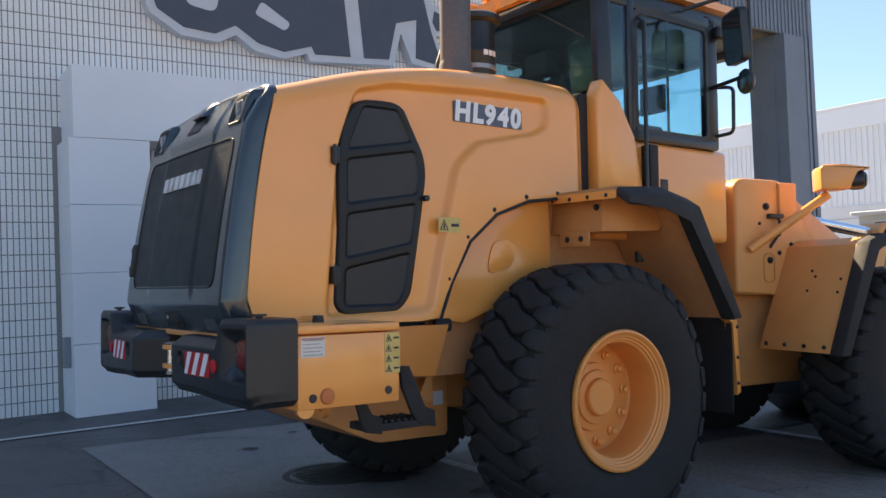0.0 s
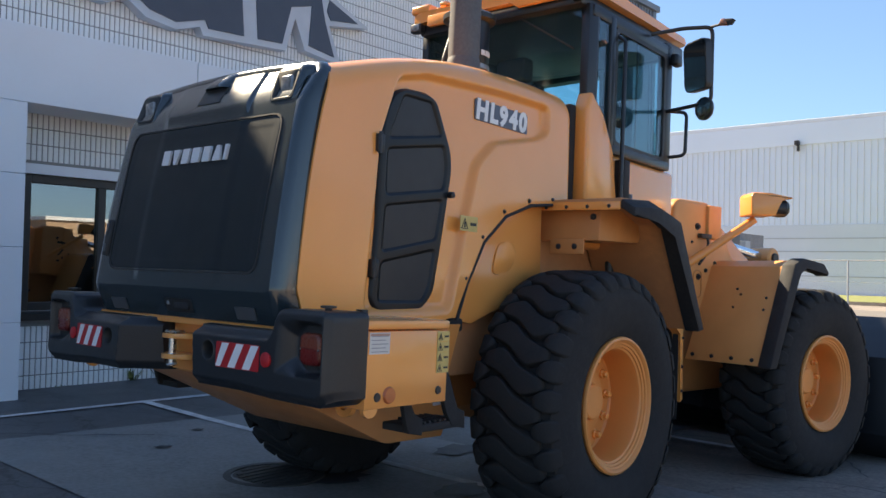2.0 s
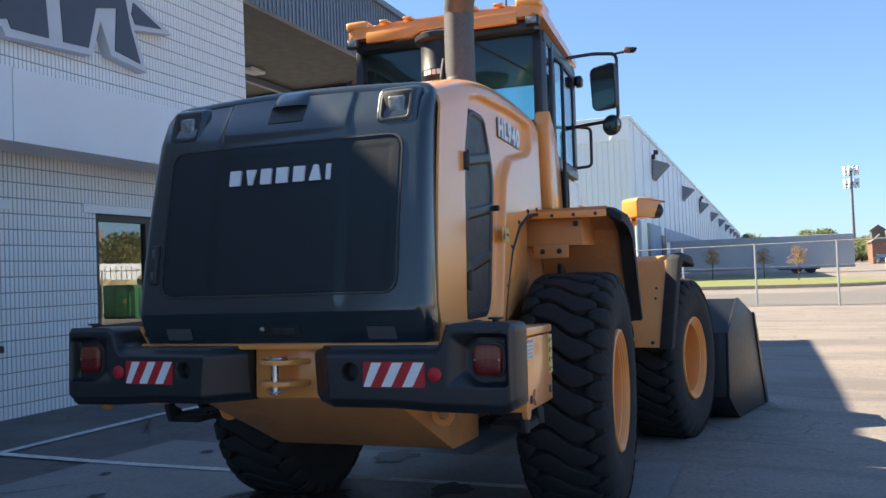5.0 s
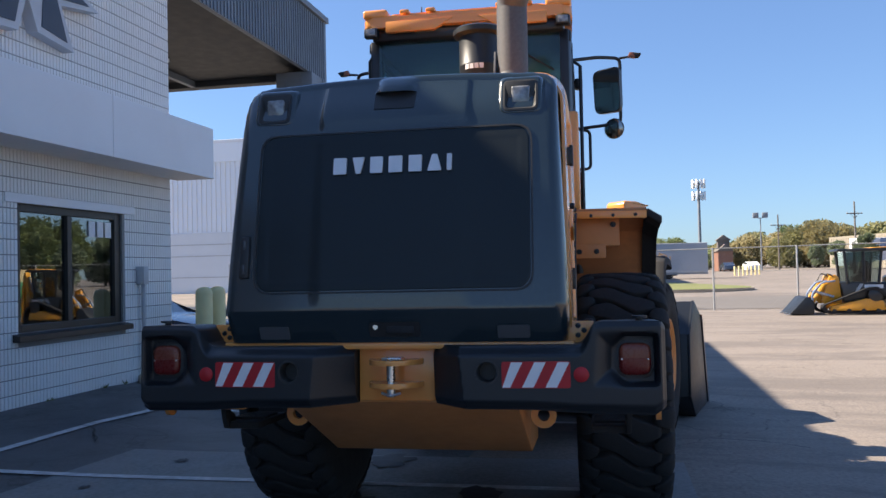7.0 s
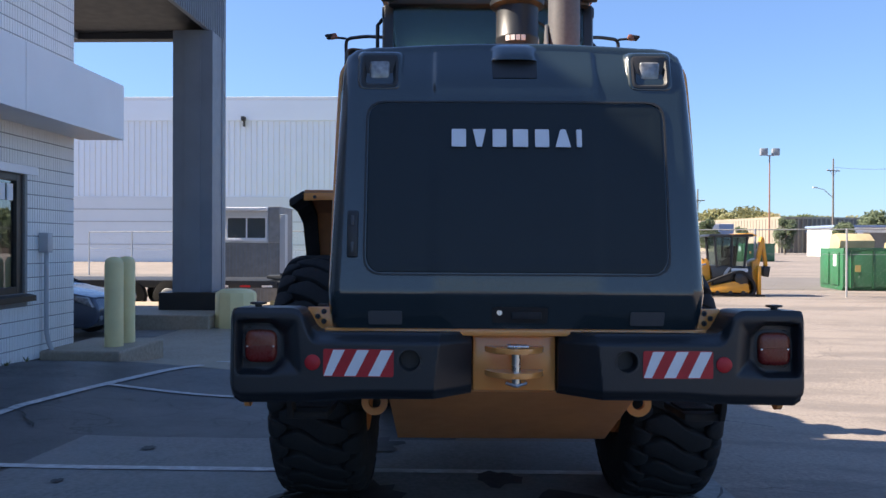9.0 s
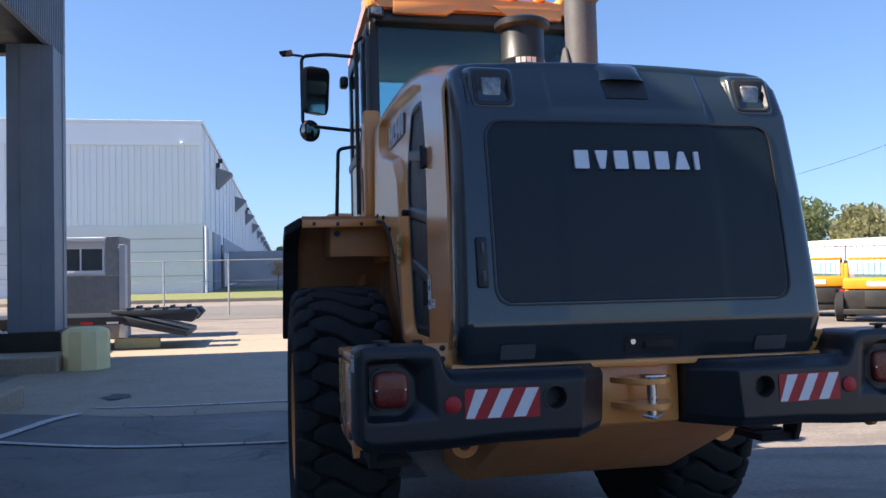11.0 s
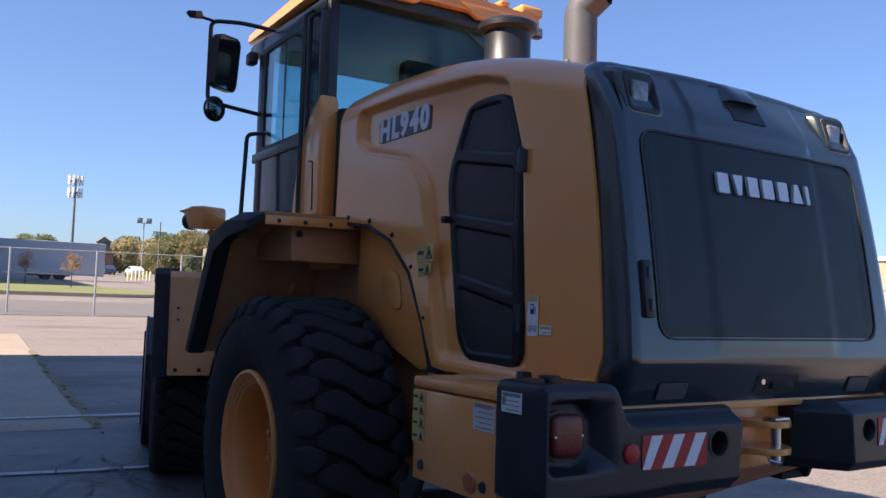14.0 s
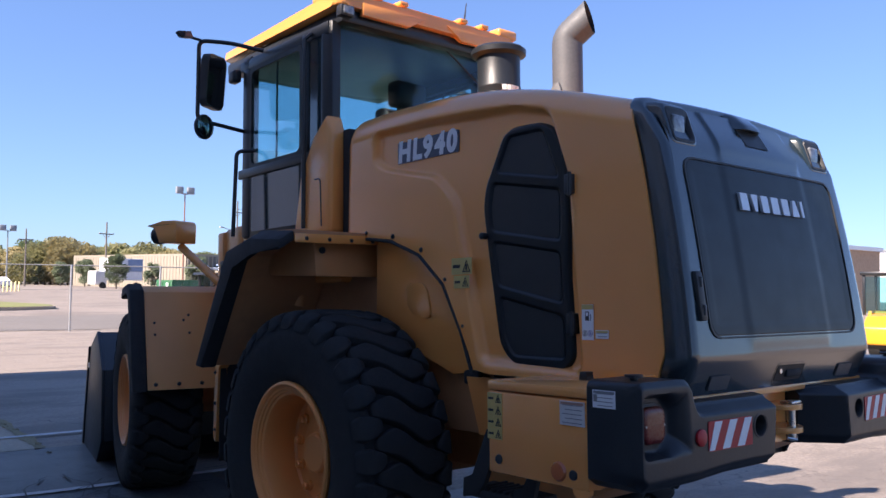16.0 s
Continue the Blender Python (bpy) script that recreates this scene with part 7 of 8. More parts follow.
def skid(at, label):
    m = thing("skid_steer", label, "skid steer", at)
    part("chassis", boxed(-0.75, 0.75, -0.85, 0.85, 0.25, 0.85, 0.05), BRONZE, m)
    part("hood", boxed(-0.78, 0.5, -0.86, 0.86, 0.855, 1.15, 0.05), PLANT_YELLOW, m)
    part("grille", boxed(-0.80, -0.76, -0.55, 0.35, 0.4, 0.82, 0.01), INK, m)
    part("wordmark_block", boxed(-0.795, -0.778, -0.30, 0.30, 0.93, 1.06), WHITE, m, smooth=0)
    part("bumper", boxed(-0.88, -0.77, -0.86, 0.86, 0.2, 0.34, 0.02), BRONZE, m)
    for y in (-0.8, 0.72):
        part("lift_arm", prismed([(-0.75, 0.7), (-0.72, 1.5), (-0.5, 1.55), (1.2, 0.5), (1.2, 0.3), (-0.4, 1.2)], "y", y, y + 0.1, 0.02), PLANT_YELLOW, m)
        part("cab_post", boxed(-0.45, -0.38, y + 0.06, y + 0.12, 1.15, 1.62), CAB_BLACK, m)
        part("cab_post", boxed(0.5, 0.57, y + 0.06, y + 0.12, 1.15, 1.62), CAB_BLACK, m)
    part("rear_pane", boxed(-0.46, -0.45, -0.6, 0.6, 1.17, 1.55), GLASS, m, smooth=0)
    part("cab_roof", boxed(-0.55, 0.65, -0.75, 0.75, 1.62, 1.70, 0.03), PLANT_YELLOW, m)
    for x in (-0.5, 0.5):
        for y in (-0.95, 0.95):
            part("wheel", lathed([(0, -0.13), (0.2, -0.13), (0.38, -0.09), (0.38, 0.09), (0.2, 0.13), (0, 0.13)], 18, "y", (x, y, 0.38)), RUBBER, m)
    part("tail_lamp", boxed(-0.80, -0.775, -0.75, -0.65, 0.6, 0.78), RED, m)
    return m


for x, y, turn in ((13.9, -11.0, -42), (17.0, -11.4, -40), (20.0, -11.5, -39), (22.9, -11.4, -36), (26.0, -11.1, -30)):
    skid(pose(x, y, ground_z(x, y), 0, 0, turn) @ Matrix.Scale(1.1, 4), "bright yellow skid steer loader parked in a row")


def telehandler():
    m = thing("telehandler", "yellow wheeled telehandler with black cab parked in sun", "telehandler", pose(8.3, -13.6, ground_z(8, -13), 0, 0, 100))
    part("chassis", boxed(-1.5, 1.6, -0.55, 0.55, 0.45, 0.9, 0.04), BRONZE, m)
    part("engine_hood", prismed([(-1.5, 0.9), (-1.55, 1.15), (-0.6, 1.3), (0.3, 1.3), (0.3, 0.9)], "y", -0.75, 0.75, 0.05, 3), PLANT_YELLOW, m)
    part("nose", prismed([(0.7, 0.55), (0.7, 1.25), (1.4, 1.2), (1.75, 0.95), (1.75, 0.55)], "y", -0.5, 0.5, 0.05, 3), PLANT_YELLOW, m)
    for x in (-0.3, 0.75):
        for y in (-0.7, 0.05):
            part("cab_post", boxed(x - 0.04, x + 0.04, y - 0.03, y + 0.03, 1.2, 2.15, 0.01), CAB_BLACK, m)
    part("cab_roof", boxed(-0.4, 0.85, -0.78, 0.12, 2.15, 2.24, 0.03), CAB_BLACK, m)
    for x in (-0.31, 0.76):
        part("pane", boxed(x - 0.005, x + 0.005, -0.66, 0.01, 1.25, 2.12), GLASS, m, smooth=0)
    part("boom", boxed(-1.3, 2.2, 0.25, 0.5, 1.32, 1.6, 0.03), PLANT_YELLOW, m)
    part("boom_tip", boxed(2.2, 2.35, 0.22, 0.53, 0.7, 1.58, 0.03), BRONZE, m)
    for x in (-1.0, 1.15):
        for s in (1, -1):
            w = part("wheel", lathed([(0.2, -0.16), (0.42, -0.16), (0.48, -0.12), (0.48, 0.12), (0.42, 0.16), (0.2, 0.16), (0.2, -0.16)], 22, "y", (x, s * 0.82, 0.48)), RUBBER, m)
            part("rim", lathed([(0, -0.1), (0.16, -0.1), (0.22, -0.13), (0.22, 0.13), (0.16, 0.1), (0, 0.1)], 18, "y", (x, s * 0.82, 0.48)), PLANT_YELLOW, w)
            part("mudguard", prismed([(x - 0.6, 0.75), (x - 0.4, 1.03), (x + 0.35, 1.05), (x + 0.6, 0.8), (x + 0.55, 0.78), (x + 0.33, 1.0), (x - 0.38, 0.99), (x - 0.56, 0.73)], "y", s * 0.62, s * 1.0), GREY_STEEL, m)
    return m


telehandler()


def dumpster(name, at, length, height, label):
    d = thing(name, label, "dumpster", at)
    part("body", prismed([(0, 0.15), (0, height), (2.3, height), (2.3, 0.15), (2.2, 0.0), (0.1, 0.0)], "y", -length, 0, 0.02), GREEN_STEEL, d)
    for k in range(int(length / 0.8)):
        part("rib", boxed(-0.07, -0.003, -0.35 - 0.8 * k, -0.25 - 0.8 * k, 0.1, height), GREEN_STEEL, d, smooth=0)
    part("rail", boxed(-0.09, -0.004, -length, 0, height - 0.1, height + 0.02), GREEN_STEEL, d, smooth=0)
    for x in (0.3, 1.3):
        part("door_panel", boxed(x, x + 0.75, 0.003, 0.05, 0.2, height - 0.15, 0.01), GREEN_STEEL, d)
    part("label", boxed(0.5, 0.8, 0.052, 0.056, 0.9, 1.35), WHITE, d, smooth=0)
    part("label", boxed(-0.1, -0.092, -0.6, -0.4, 0.7, 0.95), STICKER, d, smooth=0)
    return d


dumpster("roll_off_dumpster", pose(29.3, -9.25, ground_z(29, -9), 0, 0, -3), 6.0, 1.57, "long green steel roll-off dumpster")
dumpster("dumpster", pose(72, -19.5, 0, 0, 0, 15), 3.0, 1.6, "small green steel dumpster by the road")
for k, (y, h, w) in enumerate(((-11.25, 2.15, 0.7), (-13.4, 1.85, 0.6), (-14.9, 1.9, 0.7))):
    bk = thing("tan_bucket", "tan excavator bucket stored on timbers", "bucket", pose(33.2, y, ground_z(33, y)), group="stored buckets")
    part("shell", prismed([(-0.5, h - 0.9), (-0.7, h - 0.3), (-0.2, h), (0.3, h - 0.1), (0.5, h - 0.9)], "y", -w, w, 0.02), TAN_PAINT, bk)
    part("timber", boxed(-0.6, 0.6, -w, w, 0.0, h - 0.9), BRONZE, bk)

# flatbed trailer under the canopy edge
flat = thing("flatbed_trailer", "black flatbed equipment trailer with folded ramps", "trailer", pose(18.6, 0, ground_z(18.6, 9)))
part("deck", boxed(0.0, 2.3, 9.3, 17.5, 0.62, 0.80, 0.02), DARK_STEEL, flat)
part("plank_edge", boxed(-0.03, -0.003, 9.3, 17.5, 0.70, 0.80), DARK_STEEL, flat, smooth=0)
part("dovetail", prismed([(9.297, 0.80), (9.297, 0.60), (7.9, 0.30), (7.9, 0.42)], "x", 0.0, 2.3, 0.01), DARK_STEEL, flat)
for x in (0.2, 1.5):
    rp = part("ramp", prismed([(9.6, 0.85), (9.6, 0.93), (7.75, 0.93), (7.65, 0.80), (7.8, 0.62)], "x", x, x + 0.6, 0.01), DARK_STEEL, flat)
    for k in range(4):
        part("ramp_bar", boxed(x, x + 0.6, 8.0 + 0.4 * k, 8.06 + 0.4 * k, 0.93, 0.98), DARK_STEEL, rp)
for k in range(5):
    part("tape", boxed(-0.036, -0.031, 9.4 + 0.55 * k, 9.66 + 0.55 * k, 0.64, 0.69), RED if k % 2 else WHITE, flat, smooth=0)
for y in (12.0, 13.0):
    for x in (-0.05, 2.15):
        part("wheel", lathed([(0, -0.13), (0.24, -0.13), (0.40, -0.1), (0.40, 0.1), (0.24, 0.13), (0, 0.13)], 20, "x", (x + 0.1, y, 0.40)), RUBBER, flat)
        part("hub", lathed([(0, -0.15), (0.2, -0.14), (0.22, -0.12)], 16, "x", (x + 0.1, y, 0.40)), GREY_PALE, flat)
part("coupler", boxed(0.9, 1.4, 17.5, 19.2, 0.5, 0.68), DARK_STEEL, flat)
pad = thing("timber_block", "yellow painted timber block under the trailer", "timber", pose(19.3, 9.1, ground_z(19.3, 9.1)))
part("body", boxed(-0.15, 0.15, -0.5, 0.5, 0, 0.25, 0.01), BOLLARD, pad)


# parked car
def parked_car(at, label, paint):
    c = thing("parked_car", label, "car", at)
    prof = [(-2.15, 0.32), (-2.2, 0.55), (-2.1, 0.78), (-1.2, 0.95), (-0.95, 1.0), (-0.25, 1.42), (0.9, 1.45), (1.6, 1.05), (2.15, 0.98), (2.2, 0.4), (2.1, 0.25), (-2.0, 0.22)]
    bm = prismed([(y, z) for y, z in prof], "x", -0.86, 0.86, 0.06, 3)
    for v in bm.verts:
        if v.co.z > 1.0:
            v.co.x *= 1 - 0.35 * (v.co.z - 1.0)
        if v.co.y < -1.7:
            v.co.x *= 1 - 0.25 * (-1.7 - v.co.y)
    body = part("body", bm, paint, c, smooth=40)
    for s in (1, -1):
        part("headlight", prismed([(-2.12, 0.60), (-1.72, 0.74), (-1.66, 0.82), (-2.02, 0.78)], "x", s * 0.66, s * 0.86, 0.015), LENS, c)
        part("side_glass", prismed([(-0.7, 1.02), (-0.2, 1.36), (0.8, 1.38), (1.3, 1.05)], "x", s * 0.80, s * 0.815), GLASS_DARK, c, smooth=0)
        for y in (-1.35, 1.35):
            w = part("wheel", lathed([(0, -0.1), (0.2, -0.1), (0.32, -0.08), (0.32, 0.08), (0.2, 0.1), (0, 0.1)], 22, "x", (s * 0.8, y, 0.32)), RUBBER, c)
            part("rim", lathed([(0, s * 0.11), (0.19, s * 0.105), (0.21, s * 0.09)], 20, "x", (s * 0.8, y, 0.32)), STEEL, w)
        part("fog_lamp", lathed([(0, -0.02), (0.07, -0.015), (0.08, 0.02)], 14, "y", (s * 0.62, -2.16, 0.42)), LENS, c)
    part("windscreen", prismed([(-0.97, 1.0), (-0.27, 1.40), (-0.24, 1.38), (-0.94, 0.98)], "x", -0.7, 0.7), GLASS_DARK, c, smooth=0)
    part("front_grille", boxed(-0.4, 0.4, -2.235, -2.19, 0.45, 0.68, 0.01), INK, c)
    return c


parked_car(pose(13.45, 13.3, ground_z(13, 12)), "dark blue-grey parked sedan", CAR_PAINT)
parked_car(pose(125, -15.6, 0.3, 0, 0, 95), "white car parked along the road", PANEL)
parked_car(pose(140, -14.2, 0.3, 0, 0, 95), "dark car parked along the road", CAR_PAINT)
guard = thing("guard_post", "short yellow guard post at the lot edge", "bollard", pose(89.5, -8.7, 0.2), group="guard posts")
part("sleeve", lathed([(0.09, 0), (0.09, 0.95), (0.05, 1.02), (0, 1.03)], 12), BOLLARD, guard)
for k in range(1, 7):
    copy_thing(guard, pose(89.5 + 1.1 * k, -8.7 - 0.58 * k, 0.2))

# pylon sign across the lot
# face, lettering and border colours are darkened to carry the shade on the board
py = thing("pylon_sign", "tall pylon sign with an orange border, colours darkened as in shade", "sign", pose(19.6, -17.0, 0, 0, 0, 47))
part("cabinet", boxed(-0.85, 1.75, -0.2, 0.2, 3.5, 4.85, 0.03), BRONZE, py)
part("border", ring(rect(-0.85, 1.75, 3.5, 4.85), rect(-0.7, 1.6, 3.64, 4.71), "y", 0.203, 0.222), TAN_SIGN, py, smooth=0)
part("face", boxed(-0.7, 1.6, 0.203, 0.215, 3.64, 4.71), SIGN_FACE, py, smooth=0)
for k in range(3):
    x = 1.2 - k * 0.75
    part("wordmark_block", prismed(round_poly(rect(x - 0.31, x + 0.31, 3.85, 4.5), 0.12), "y", 0.216, 0.228), SIGN_GREY, py, smooth=0)
for x in (-0.15, 0.95):
    part("leg", boxed(x - 0.12, x + 0.12, -0.12, 0.12, -0.4, 3.5), BRONZE, py, smooth=0)


# ---- poles, mast, far buildings, trees ----
def utility_pole(x, y, h, turn, lamp=False):
    p = thing("utility_pole", "weathered wooden utility pole with crossarm", "pole", pose(x, y, 0.3, 0, 0, turn))
    part("shaft", tubed([(0, 0, -1), (0, 0, h)], [0.17, 0.11], 8), WOOD_GREY, p)
    part("crossarm", boxed(-0.06, 0.06, -1.3, 1.3, h - 1.9, h - 1.75), WOOD_GREY, p, smooth=0)
    for y2 in (-1.2, -0.5, 0.5, 1.2):
        part("insulator", lathed([(0.05, 0), (0.06, 0.12), (0, 0.16)], 8, "z", (0, y2, h - 1.75)), GREY_PALE, p)
    for s in (1, -1):
        part("brace", tubed([(0, 0, h - 2.6), (0, s * 0.7, h - 1.85)], 0.03, 6), WOOD_GREY, p)
    if lamp:
        part("lamp_arm", tubed([(0, 0, h - 6.0), (0, 1.8, h - 4.8), (0, 3.4, h - 4.5)], 0.05, 6), GALV, p)
        part("lamp_head", boxed(-0.15, 0.15, 3.3, 4.1, h - 4.6, h - 4.4, 0.03), GREY_PALE, p)


utility_pole(127, -50.6, 14.4, 25, True)
utility_pole(65.5, -54.1, 15.3, 40, True)
utility_pole(133.7, -32, 10.2, 20)
utility_pole(150, -24, 9.5, 15)
wire = thing("power_line", "thin power line between poles", "cable")
part("cable", tubed([(127 - 61.5 * t, -50.6 - 3.5 * t, 13.4 + 0.6 * t - 2.4 * 4 * t * (1 - t)) for t in (k / 12 for k in range(13))], 0.022, 5), INK, wire)


def flood_mast(x, y, h, mat):
    m = thing("flood_light_mast", "slender lot light mast with twin flood lamps", "light mast", pose(x, y, 0.2))
    part("shaft", tubed([(0, 0, -1), (0, 0, h)], [0.14, 0.08], 8), mat, m)
    for s in (1, -1):
        part("flood_lamp", boxed(-0.3, 0.3, s * 0.75 - 0.45, s * 0.75 + 0.45, h - 0.1, h + 0.8, 0.05), GREY_STEEL, m)
        part("bracket", tubed([(0, 0, h - 0.2), (0, s * 0.75, h)], 0.05, 6), mat, m)


flood_mast(106.5, -33.8, 12.9, RUST)
flood_mast(146, -20.5, 9.0, GREY_STEEL)
mast = thing("cell_mast", "tall grey cellular mast with antenna panels", "mast", pose(217, -17.4, 0))
part("shaft", tubed([(0, 0, -1), (0, 0, 22.6)], [0.45, 0.3], 10), GREY_STEEL, mast)
for z in (18.8, 21.8):
    part("platform", lathed([(0.3, z), (1.6, z), (1.6, z + 0.2), (0.3, z + 0.2)], 12), GREY_STEEL, mast)
    for k in range(9):
        a = 2 * math.pi * k / 9
        part("antenna_panel", boxed(-0.15, 0.15, -0.25, 0.25, z - 1.0, z + 1.2, 0.03), PANEL, mast, at=pose(1.6 * math.cos(a), 1.6 * math.sin(a), 0, 0, 0, math.degrees(a)))


def far_block(name, label, x0, x1, y0, y1, h, mat, roof_mat, ribs=0, turn=0):
    cx, cy = (x0 + x1) / 2, (y0 + y1) / 2
    b = thing(name, label, "building", pose(cx, cy, 0, 0, 0, turn), kind="structure")
    w, d = (x1 - x0) / 2, (y1 - y0) / 2
    part("wall", boxed(-w, w, -d, d, -1, h), mat, b, smooth=0)
    part("roof", boxed(-w - 0.2, w + 0.2, -d - 0.2, d + 0.2, h + 0.004, h + 0.35), roof_mat, b, smooth=0)
    if ribs:
        bm = bmesh.new()
        for k in range(ribs):
            y = -d + (k + 0.3) * 2 * d / ribs
            box(bm, -w - 0.25, -w - 0.004, y, y + 0.35 * d / ribs, 0, h)
        for k in range(ribs):
            x = -w + (k + 0.3) * 2 * w / ribs
            box(bm, x, x + 1.75 * w / ribs, d + 0.004, d + 0.25, 0, h)
        part("rib", bm, roof_mat, b, kind="stuff", smooth=0)
    return b


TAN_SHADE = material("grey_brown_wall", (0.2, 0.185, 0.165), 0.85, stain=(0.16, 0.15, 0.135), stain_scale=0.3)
far_block("long_building", "long pale building with ribbed walls beyond trees", 139, 175, -75, -41, 5.8, TAN_SHADE, TAN_WALL, 40, 14)
far_block("blue_building", "low building with blue and tan walls", 134, 144, -62, -50, 3.6, TAN_WALL, BLUE_PAINT, 0, 14)
far_block("white_building", "white flat-roofed industrial building", 45, 85, -150, -122, 7.6, PANEL, GREY_STEEL, 0, 24)
far_block("low_white_building", "low pale grey industrial building with grey roof", 78, 108, -104, -96, 3.4, GREY_PALE, GREY_STEEL, 0, -40)
far_block("ribbed_shed", "low grey shed with pale upright ribs", 64, 92, -66, -58, 3.7, TAN_SHADE, PANEL, 30, 0)
far_block("brick_building", "long tan brick shop building across the lot", 33, 46, -68, -60, 5.0, BRICK_BROWN, PANEL, 0, 0)
office = thing("low_office", "low white office with a brick base and blue eaves", "office", pose(96, -4.2, 0), kind="structure")
part("wall", boxed(0, 8, -36.6, -33.4, -0.5, 3.6), PANEL, office, smooth=0)
part("brick_base", boxed(-0.08, -0.003, -36.6, -33.4, -0.5, 1.9), BRICK_BROWN, office, smooth=0)
part("wing_wall", boxed(1.0, 8, -43.5, -36.603, -0.5, 3.3), TAN_SHADE, office, smooth=0)
part("eaves", boxed(-0.2, 8.2, -43.6, -33.2, 3.604, 3.85), BLUE_PAINT, office, smooth=0)
part("wing_fascia", boxed(0.9, 0.997, -43.5, -36.605, 3.0, 3.6), PANEL, office, smooth=0)
church = thing("brick_house", "dark brick house with a small roof cupola", "house", pose(150, -14.3, 0) @ Matrix.Scale(0.8, 4), kind="structure")
part("wall", boxed(-4, 4, -2.2, 0.8, -1, 4.6), RUST, church, smooth=0)
part("roof", prismed([(-2.5, 4.604), (1.1, 4.604), (-0.7, 6.2)], "x", -4.3, 4.3), WOOD_GREY, church, smooth=0)
tower = part("tower", boxed(-1.2, 1.2, -1.9, 0.5, 4.7, 7.0), WOOD_GREY, church, smooth=0)
part("cupola_roof", prismed([(-2.3, 7.004), (0.9, 7.004), (-0.7, 8.2)], "x", -1.5, 1.5), WOOD_GREY, tower, smooth=0)
box_van = thing("box_truck", "white box truck parked by the road", "truck", pose(134, -34.5, 0.3, 0, 0, 15))
part("box", boxed(-1.2, 1.2, -3, 3, 1.2, 4.6, 0.05), PANEL, box_van, smooth=0)
part("side_band", boxed(-1.26, -1.204, -3, -0.4, 2.6, 4.55), BLUE_PAINT, box_van, smooth=0)
part("cab", boxed(-1.1, 1.1, 3.05, 5.0, 0.5, 2.6, 0.15), PANEL, box_van)
for y in (-2, 3.8):
    part("wheel", lathed([(0, -0.15), (0.5, -0.15), (0.5, 0.15), (0, 0.15)], 14, "x", (-1.1, y, 0.4)), RUBBER, box_van)
silo = thing("grain_silos", "row of pale concrete grain silos far away", "silos", kind="structure")
for k in range(6):
    part("silo", lathed([(1.5, -1), (1.5, 18.5), (1.35, 18.9), (0, 19.0)], 18, "z", (205.8 - 3.0 * k, -179 - 0.6 * k, 0)), TAN_SHADE, silo)
part("head_house", boxed(203.3, 205.6, -184.5, -182.4, 0, 26), GREY_PALE, silo, smooth=0)
part("gallery", boxed(190, 206, -182.5, -180, 18.9, 19.8), TAN_SHADE, silo, smooth=0)


def leaf_crown(rx, rz, n, size, seed, clumps=14):
    """A crown of many small leaves gathered into uneven clumps, with gaps between."""
    rng = random.Random(seed)
    bm = bmesh.new()
    hubs = []
    for _ in range(clumps):
        a, h = rng.uniform(0, 6.283), rng.uniform(-0.85, 0.95)
        r = rx * math.sqrt(max(0.05, 1 - h * h)) * rng.uniform(0.25, 0.8)
        hubs.append((Vector((r * math.cos(a), r * math.sin(a), rz * h * 0.8)), rx * rng.uniform(0.28, 0.5)))
    for _ in range(n):
        c, cr = rng.choice(hubs)
        d = Vector((rng.gauss(0, 1), rng.gauss(0, 1), rng.gauss(0, 1))).normalized()
        p = c + d * cr * rng.uniform(0.5, 1.05)
        u = Vector((rng.gauss(0, 1), rng.gauss(0, 1), rng.gauss(0, 1))).normalized()
        w = u.orthogonal().normalized()
        s = size * rng.uniform(0.6, 1.3)
        v = [bm.verts.new(q) for q in (p - u * s, p + w * s * 0.5, p + u * s, p - w * s * 0.5)]
        bm.faces.new(v)
    return bm


def trunk_mesh(h, r, spread, seed):
    rng = random.Random(seed)
    bm = tubed([(0, 0, -0.3), (0.02 * h, 0, h * 0.4), (0, 0.02 * h, h)], [r, r * 0.75, r * 0.35], 8)
    for _ in range(6):
        a, z = rng.uniform(0, 6.283), h * rng.uniform(0.35, 0.8)
        tube(bm, [(0, 0, z), (spread * 0.5 * math.cos(a), spread * 0.5 * math.sin(a), z + h * 0.18), (spread * math.cos(a), spread * math.sin(a), z + h * 0.3)], [r * 0.5, r * 0.3, r * 0.12], 6)
    return bm


KINDS = [(finished(trunk_mesh(4.2, 0.13, 1.1, 1)), finished(leaf_crown(1.8, 2.5, 5600, 0.17, 1, 26)), 2.9), (finished(trunk_mesh(7, 0.28, 2.6, 2)), finished(leaf_crown(4.3, 4.0, 5200, 0.36, 2, 28)), 4.6), (finished(trunk_mesh(8, 0.3, 2.8, 3)), finished(leaf_crown(4.8, 3.8, 5200, 0.38, 3, 30)), 4.9), (finished(trunk_mesh(4.2, 0.1, 1.0, 5)), finished(leaf_crown(1.5, 1.3, 650, 0.14, 5, 14)), 3.6)]


def tree(kind, x, y, scale, mat, z=0.0, label="leafy green tree", group=""):
    tr, cr, h = KINDS[kind]
    t = thing("tree", label, "tree", pose(x, y, z, 0, 0, random.uniform(0, 360)) @ Matrix.Scale(scale, 4), group)
    part_of("trunk", tr, BARK, t)
    c = part_of("crown", cr.copy(), mat, t, at=pose(0, 0, h), smooth=0)
    return t


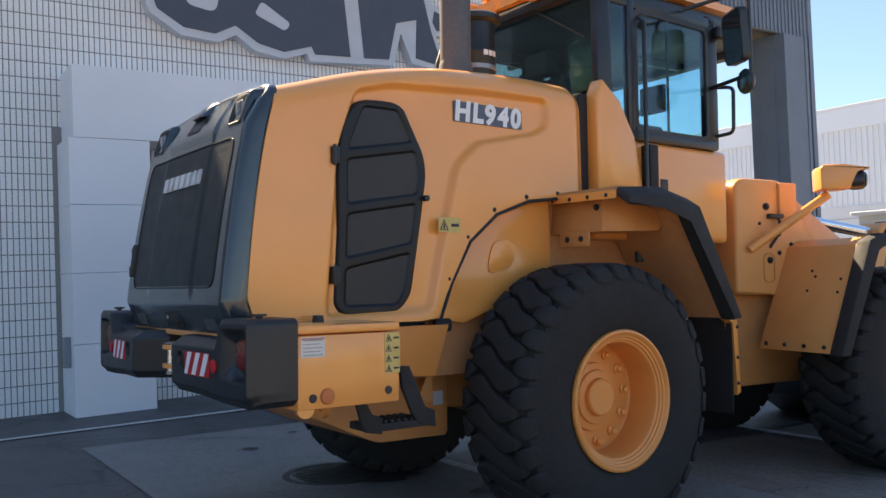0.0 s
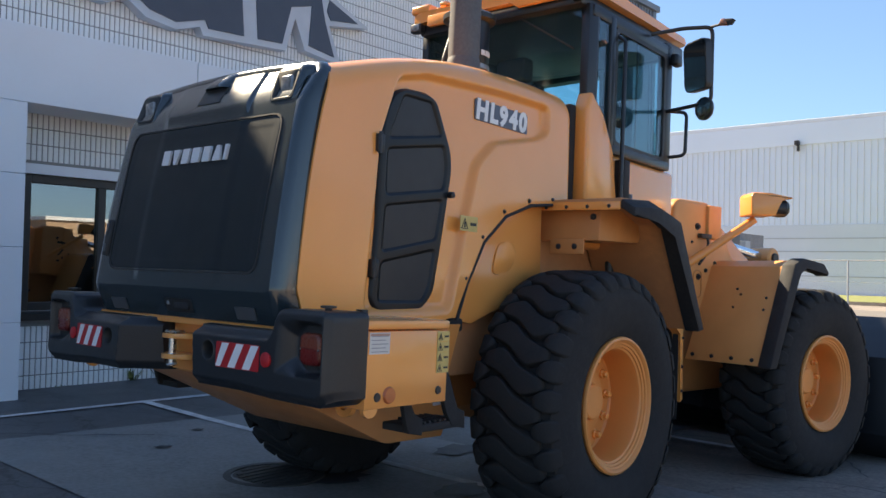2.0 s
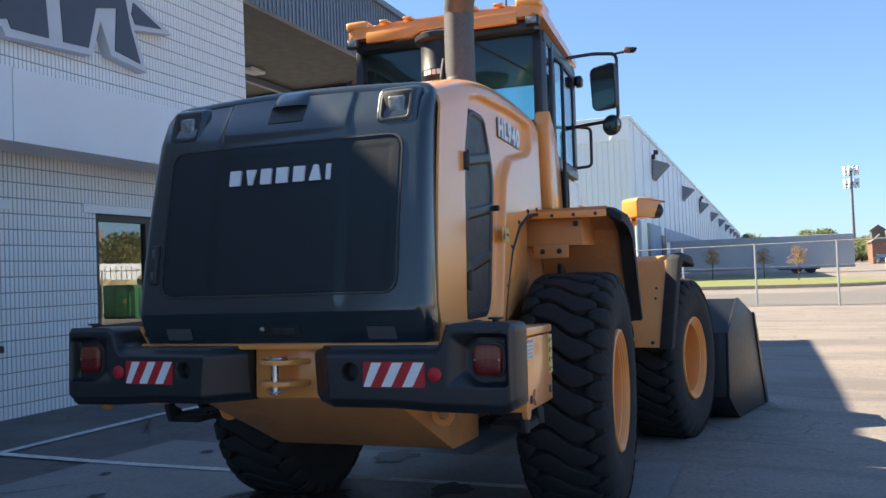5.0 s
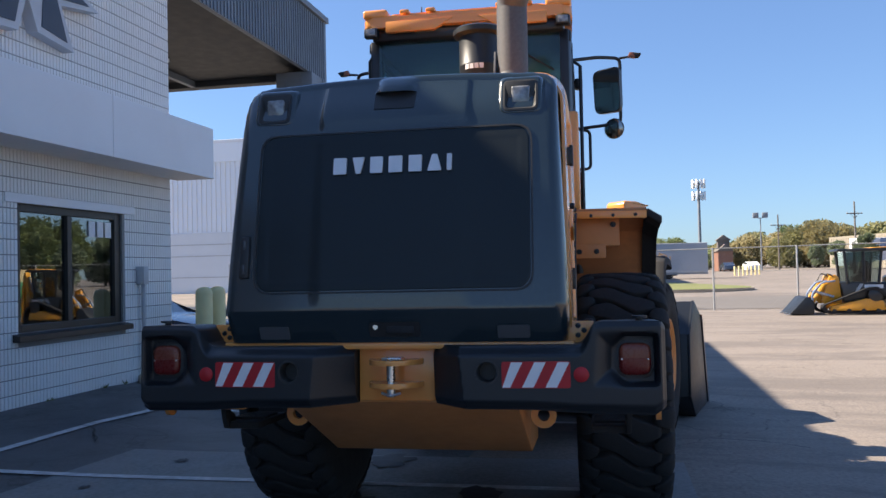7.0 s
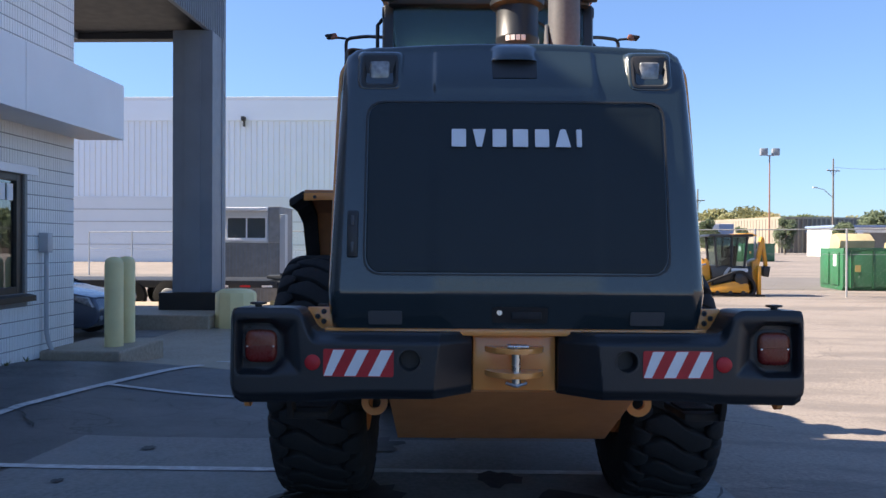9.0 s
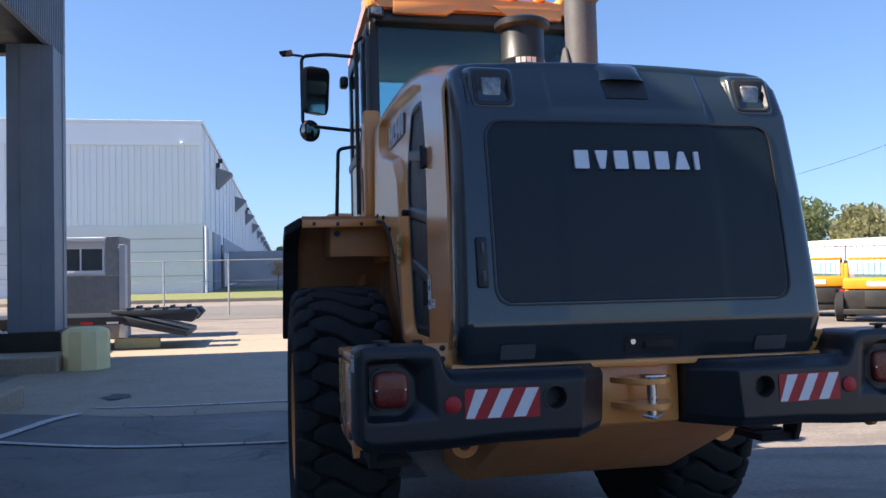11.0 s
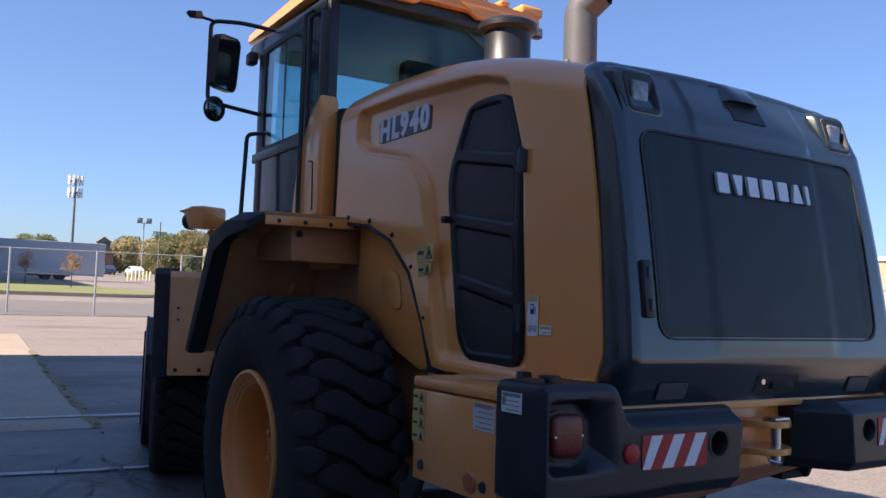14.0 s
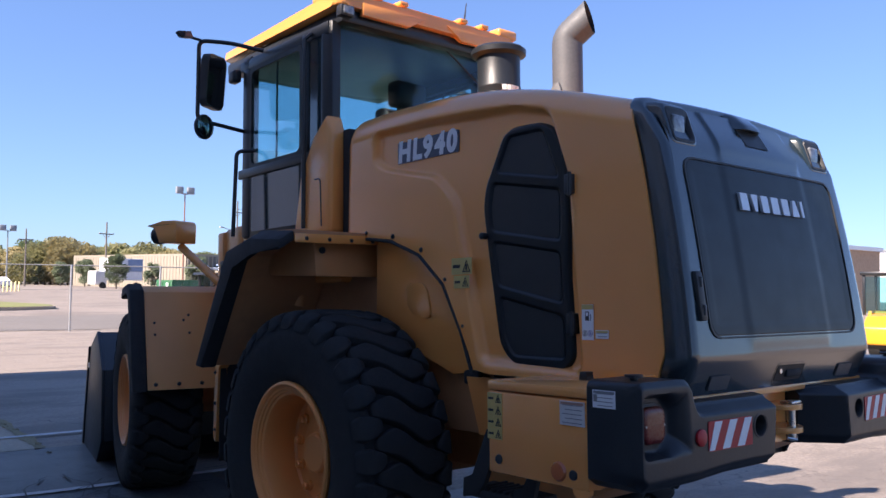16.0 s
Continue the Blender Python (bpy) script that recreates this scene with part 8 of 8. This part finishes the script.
random.seed(21)
for x, y, s in ((185.6, -30.7, 0.84), (180.1, -32.3, 0.86), (164.6, -33.1, 0.86), (149, -33.2, 0.9), (128.4, -32.1, 0.98), (117.4, -33.6, 0.72), (114, -38.6, 0.95), (93, -37.3, 0.72), (78, -40.5, 0.95), (75, -45, 0.9)):
    tree(0, x, y, s, LEAF_STREET, 0.35, "young round-headed street tree", "street trees")
for k in range(130):
    x, y = random.uniform(180, 228), 16 - 0.82 * k + random.uniform(-2, 2)
    tall = 0.95 if y < -36 else 0.55 + 0.3 * smoothstep(-15, -36, y)
    if -95 < y < -62:
        tall = 0.8
    tree(1 + k % 2, x, y, tall * random.uniform(0.85, 1.2), random.choice((LEAF_GREEN, LEAF_OLIVE, LEAF_OLIVE, LEAF_GOLD)), 0.3, "broad leafy tree in a distant tree line", "tree line")
for x, y in ((213, 5.6), (206, -6.9), (204, -10.3)):
    tree(1, x, y, 0.88, LEAF_GREEN, 0.2, "broad leafy tree beyond the warehouse", "tree line")
for x, y, s in ((118, -58.5, 0.95), (123, -55.0, 0.72), (120, -63.5, 0.95), (124, -67.0, 0.85)):
    tree(1, x, y, s, LEAF_STREET, 0.2, "broad dark leafy tree beside the road", "roadside trees")
for x, y, s, m in ((100, -58, 1.0, LEAF_GREEN), (104, -66, 1.1, LEAF_GREEN), (92, -66, 0.9, LEAF_OLIVE), (97, -107, 0.85, LEAF_RED), (108, -108, 0.8, LEAF_RED), (92, -110, 0.75, LEAF_GOLD), (88, -99, 0.35, LEAF_OLIVE), (38, -96, 0.5, LEAF_OLIVE)):
    tree(2, x, y, s, m, 0.2, "broad leafy tree beside the road", "roadside trees")
for x, y, k in ((66.0, 6.15, 0.48), (65.0, 2.4, 0.45), (57.0, 0.3, 0.44)):
    tree(3, x, y, k, LEAF_RUST, 0.05, "small bare-looking sapling with brown leaves", "saplings")

# ---- blocks of the shop-front wall, nearest ones singly ----
PITCH_X, PITCH_Z, GAP = 0.06, 0.18, 0.011


def block_mesh(x0, x1, z0, z1, bm=None):
    bm = bm or bmesh.new()
    y, c = WALL_Y - 0.0005, 0.003
    back = [bm.verts.new(p) for p in ((x0, y, z0), (x1, y, z0), (x1, y, z1), (x0, y, z1))]
    front = [bm.verts.new(p) for p in ((x0 + c, y - 0.009, z0 + c), (x1 - c, y - 0.009, z0 + c), (x1 - c, y - 0.009, z1 - c), (x0 + c, y - 0.009, z1 - c))]
    bm.faces.new(front)
    for i in range(4):
        bm.faces.new((back[i], back[(i + 1) % 4], front[(i + 1) % 4], front[i]))
    return bm


ONE = finished(block_mesh(0, PITCH_X - GAP, 0, PITCH_Z - GAP))
ONE.materials.append(BLOCK)
rest = bmesh.new()
nx, nz = round((WALL_END + 1.5) / PITCH_X), round((TOP + 0.1) / PITCH_Z)
for i in range(nx):
    x = WALL_END - (i + 1) * PITCH_X
    for j in range(nz):
        z = -0.1 + j * PITCH_Z
        a, b, c, d = x, x + PITCH_X - GAP, z, z + PITCH_Z - GAP
        if any(b > h[0] - 0.001 and a < h[1] + 0.001 and d > h[2] - 0.02 and c < h[3] + 0.01 for h in WINDOWS):
            continue
        if (1.85 < b and a < 2.7 and c < 3.0) or d > TOP:
            continue
        if 4.90 < a < 5.92 and 0 <= j < 17:
            ob = part_of("brick", ONE, BLOCK, wall, at=pose(a, 0, c), smooth=0)
        else:
            block_mesh(a, b, c, d, rest)
part("bricks", rest, BLOCK, wall, kind="stuff", smooth=0)
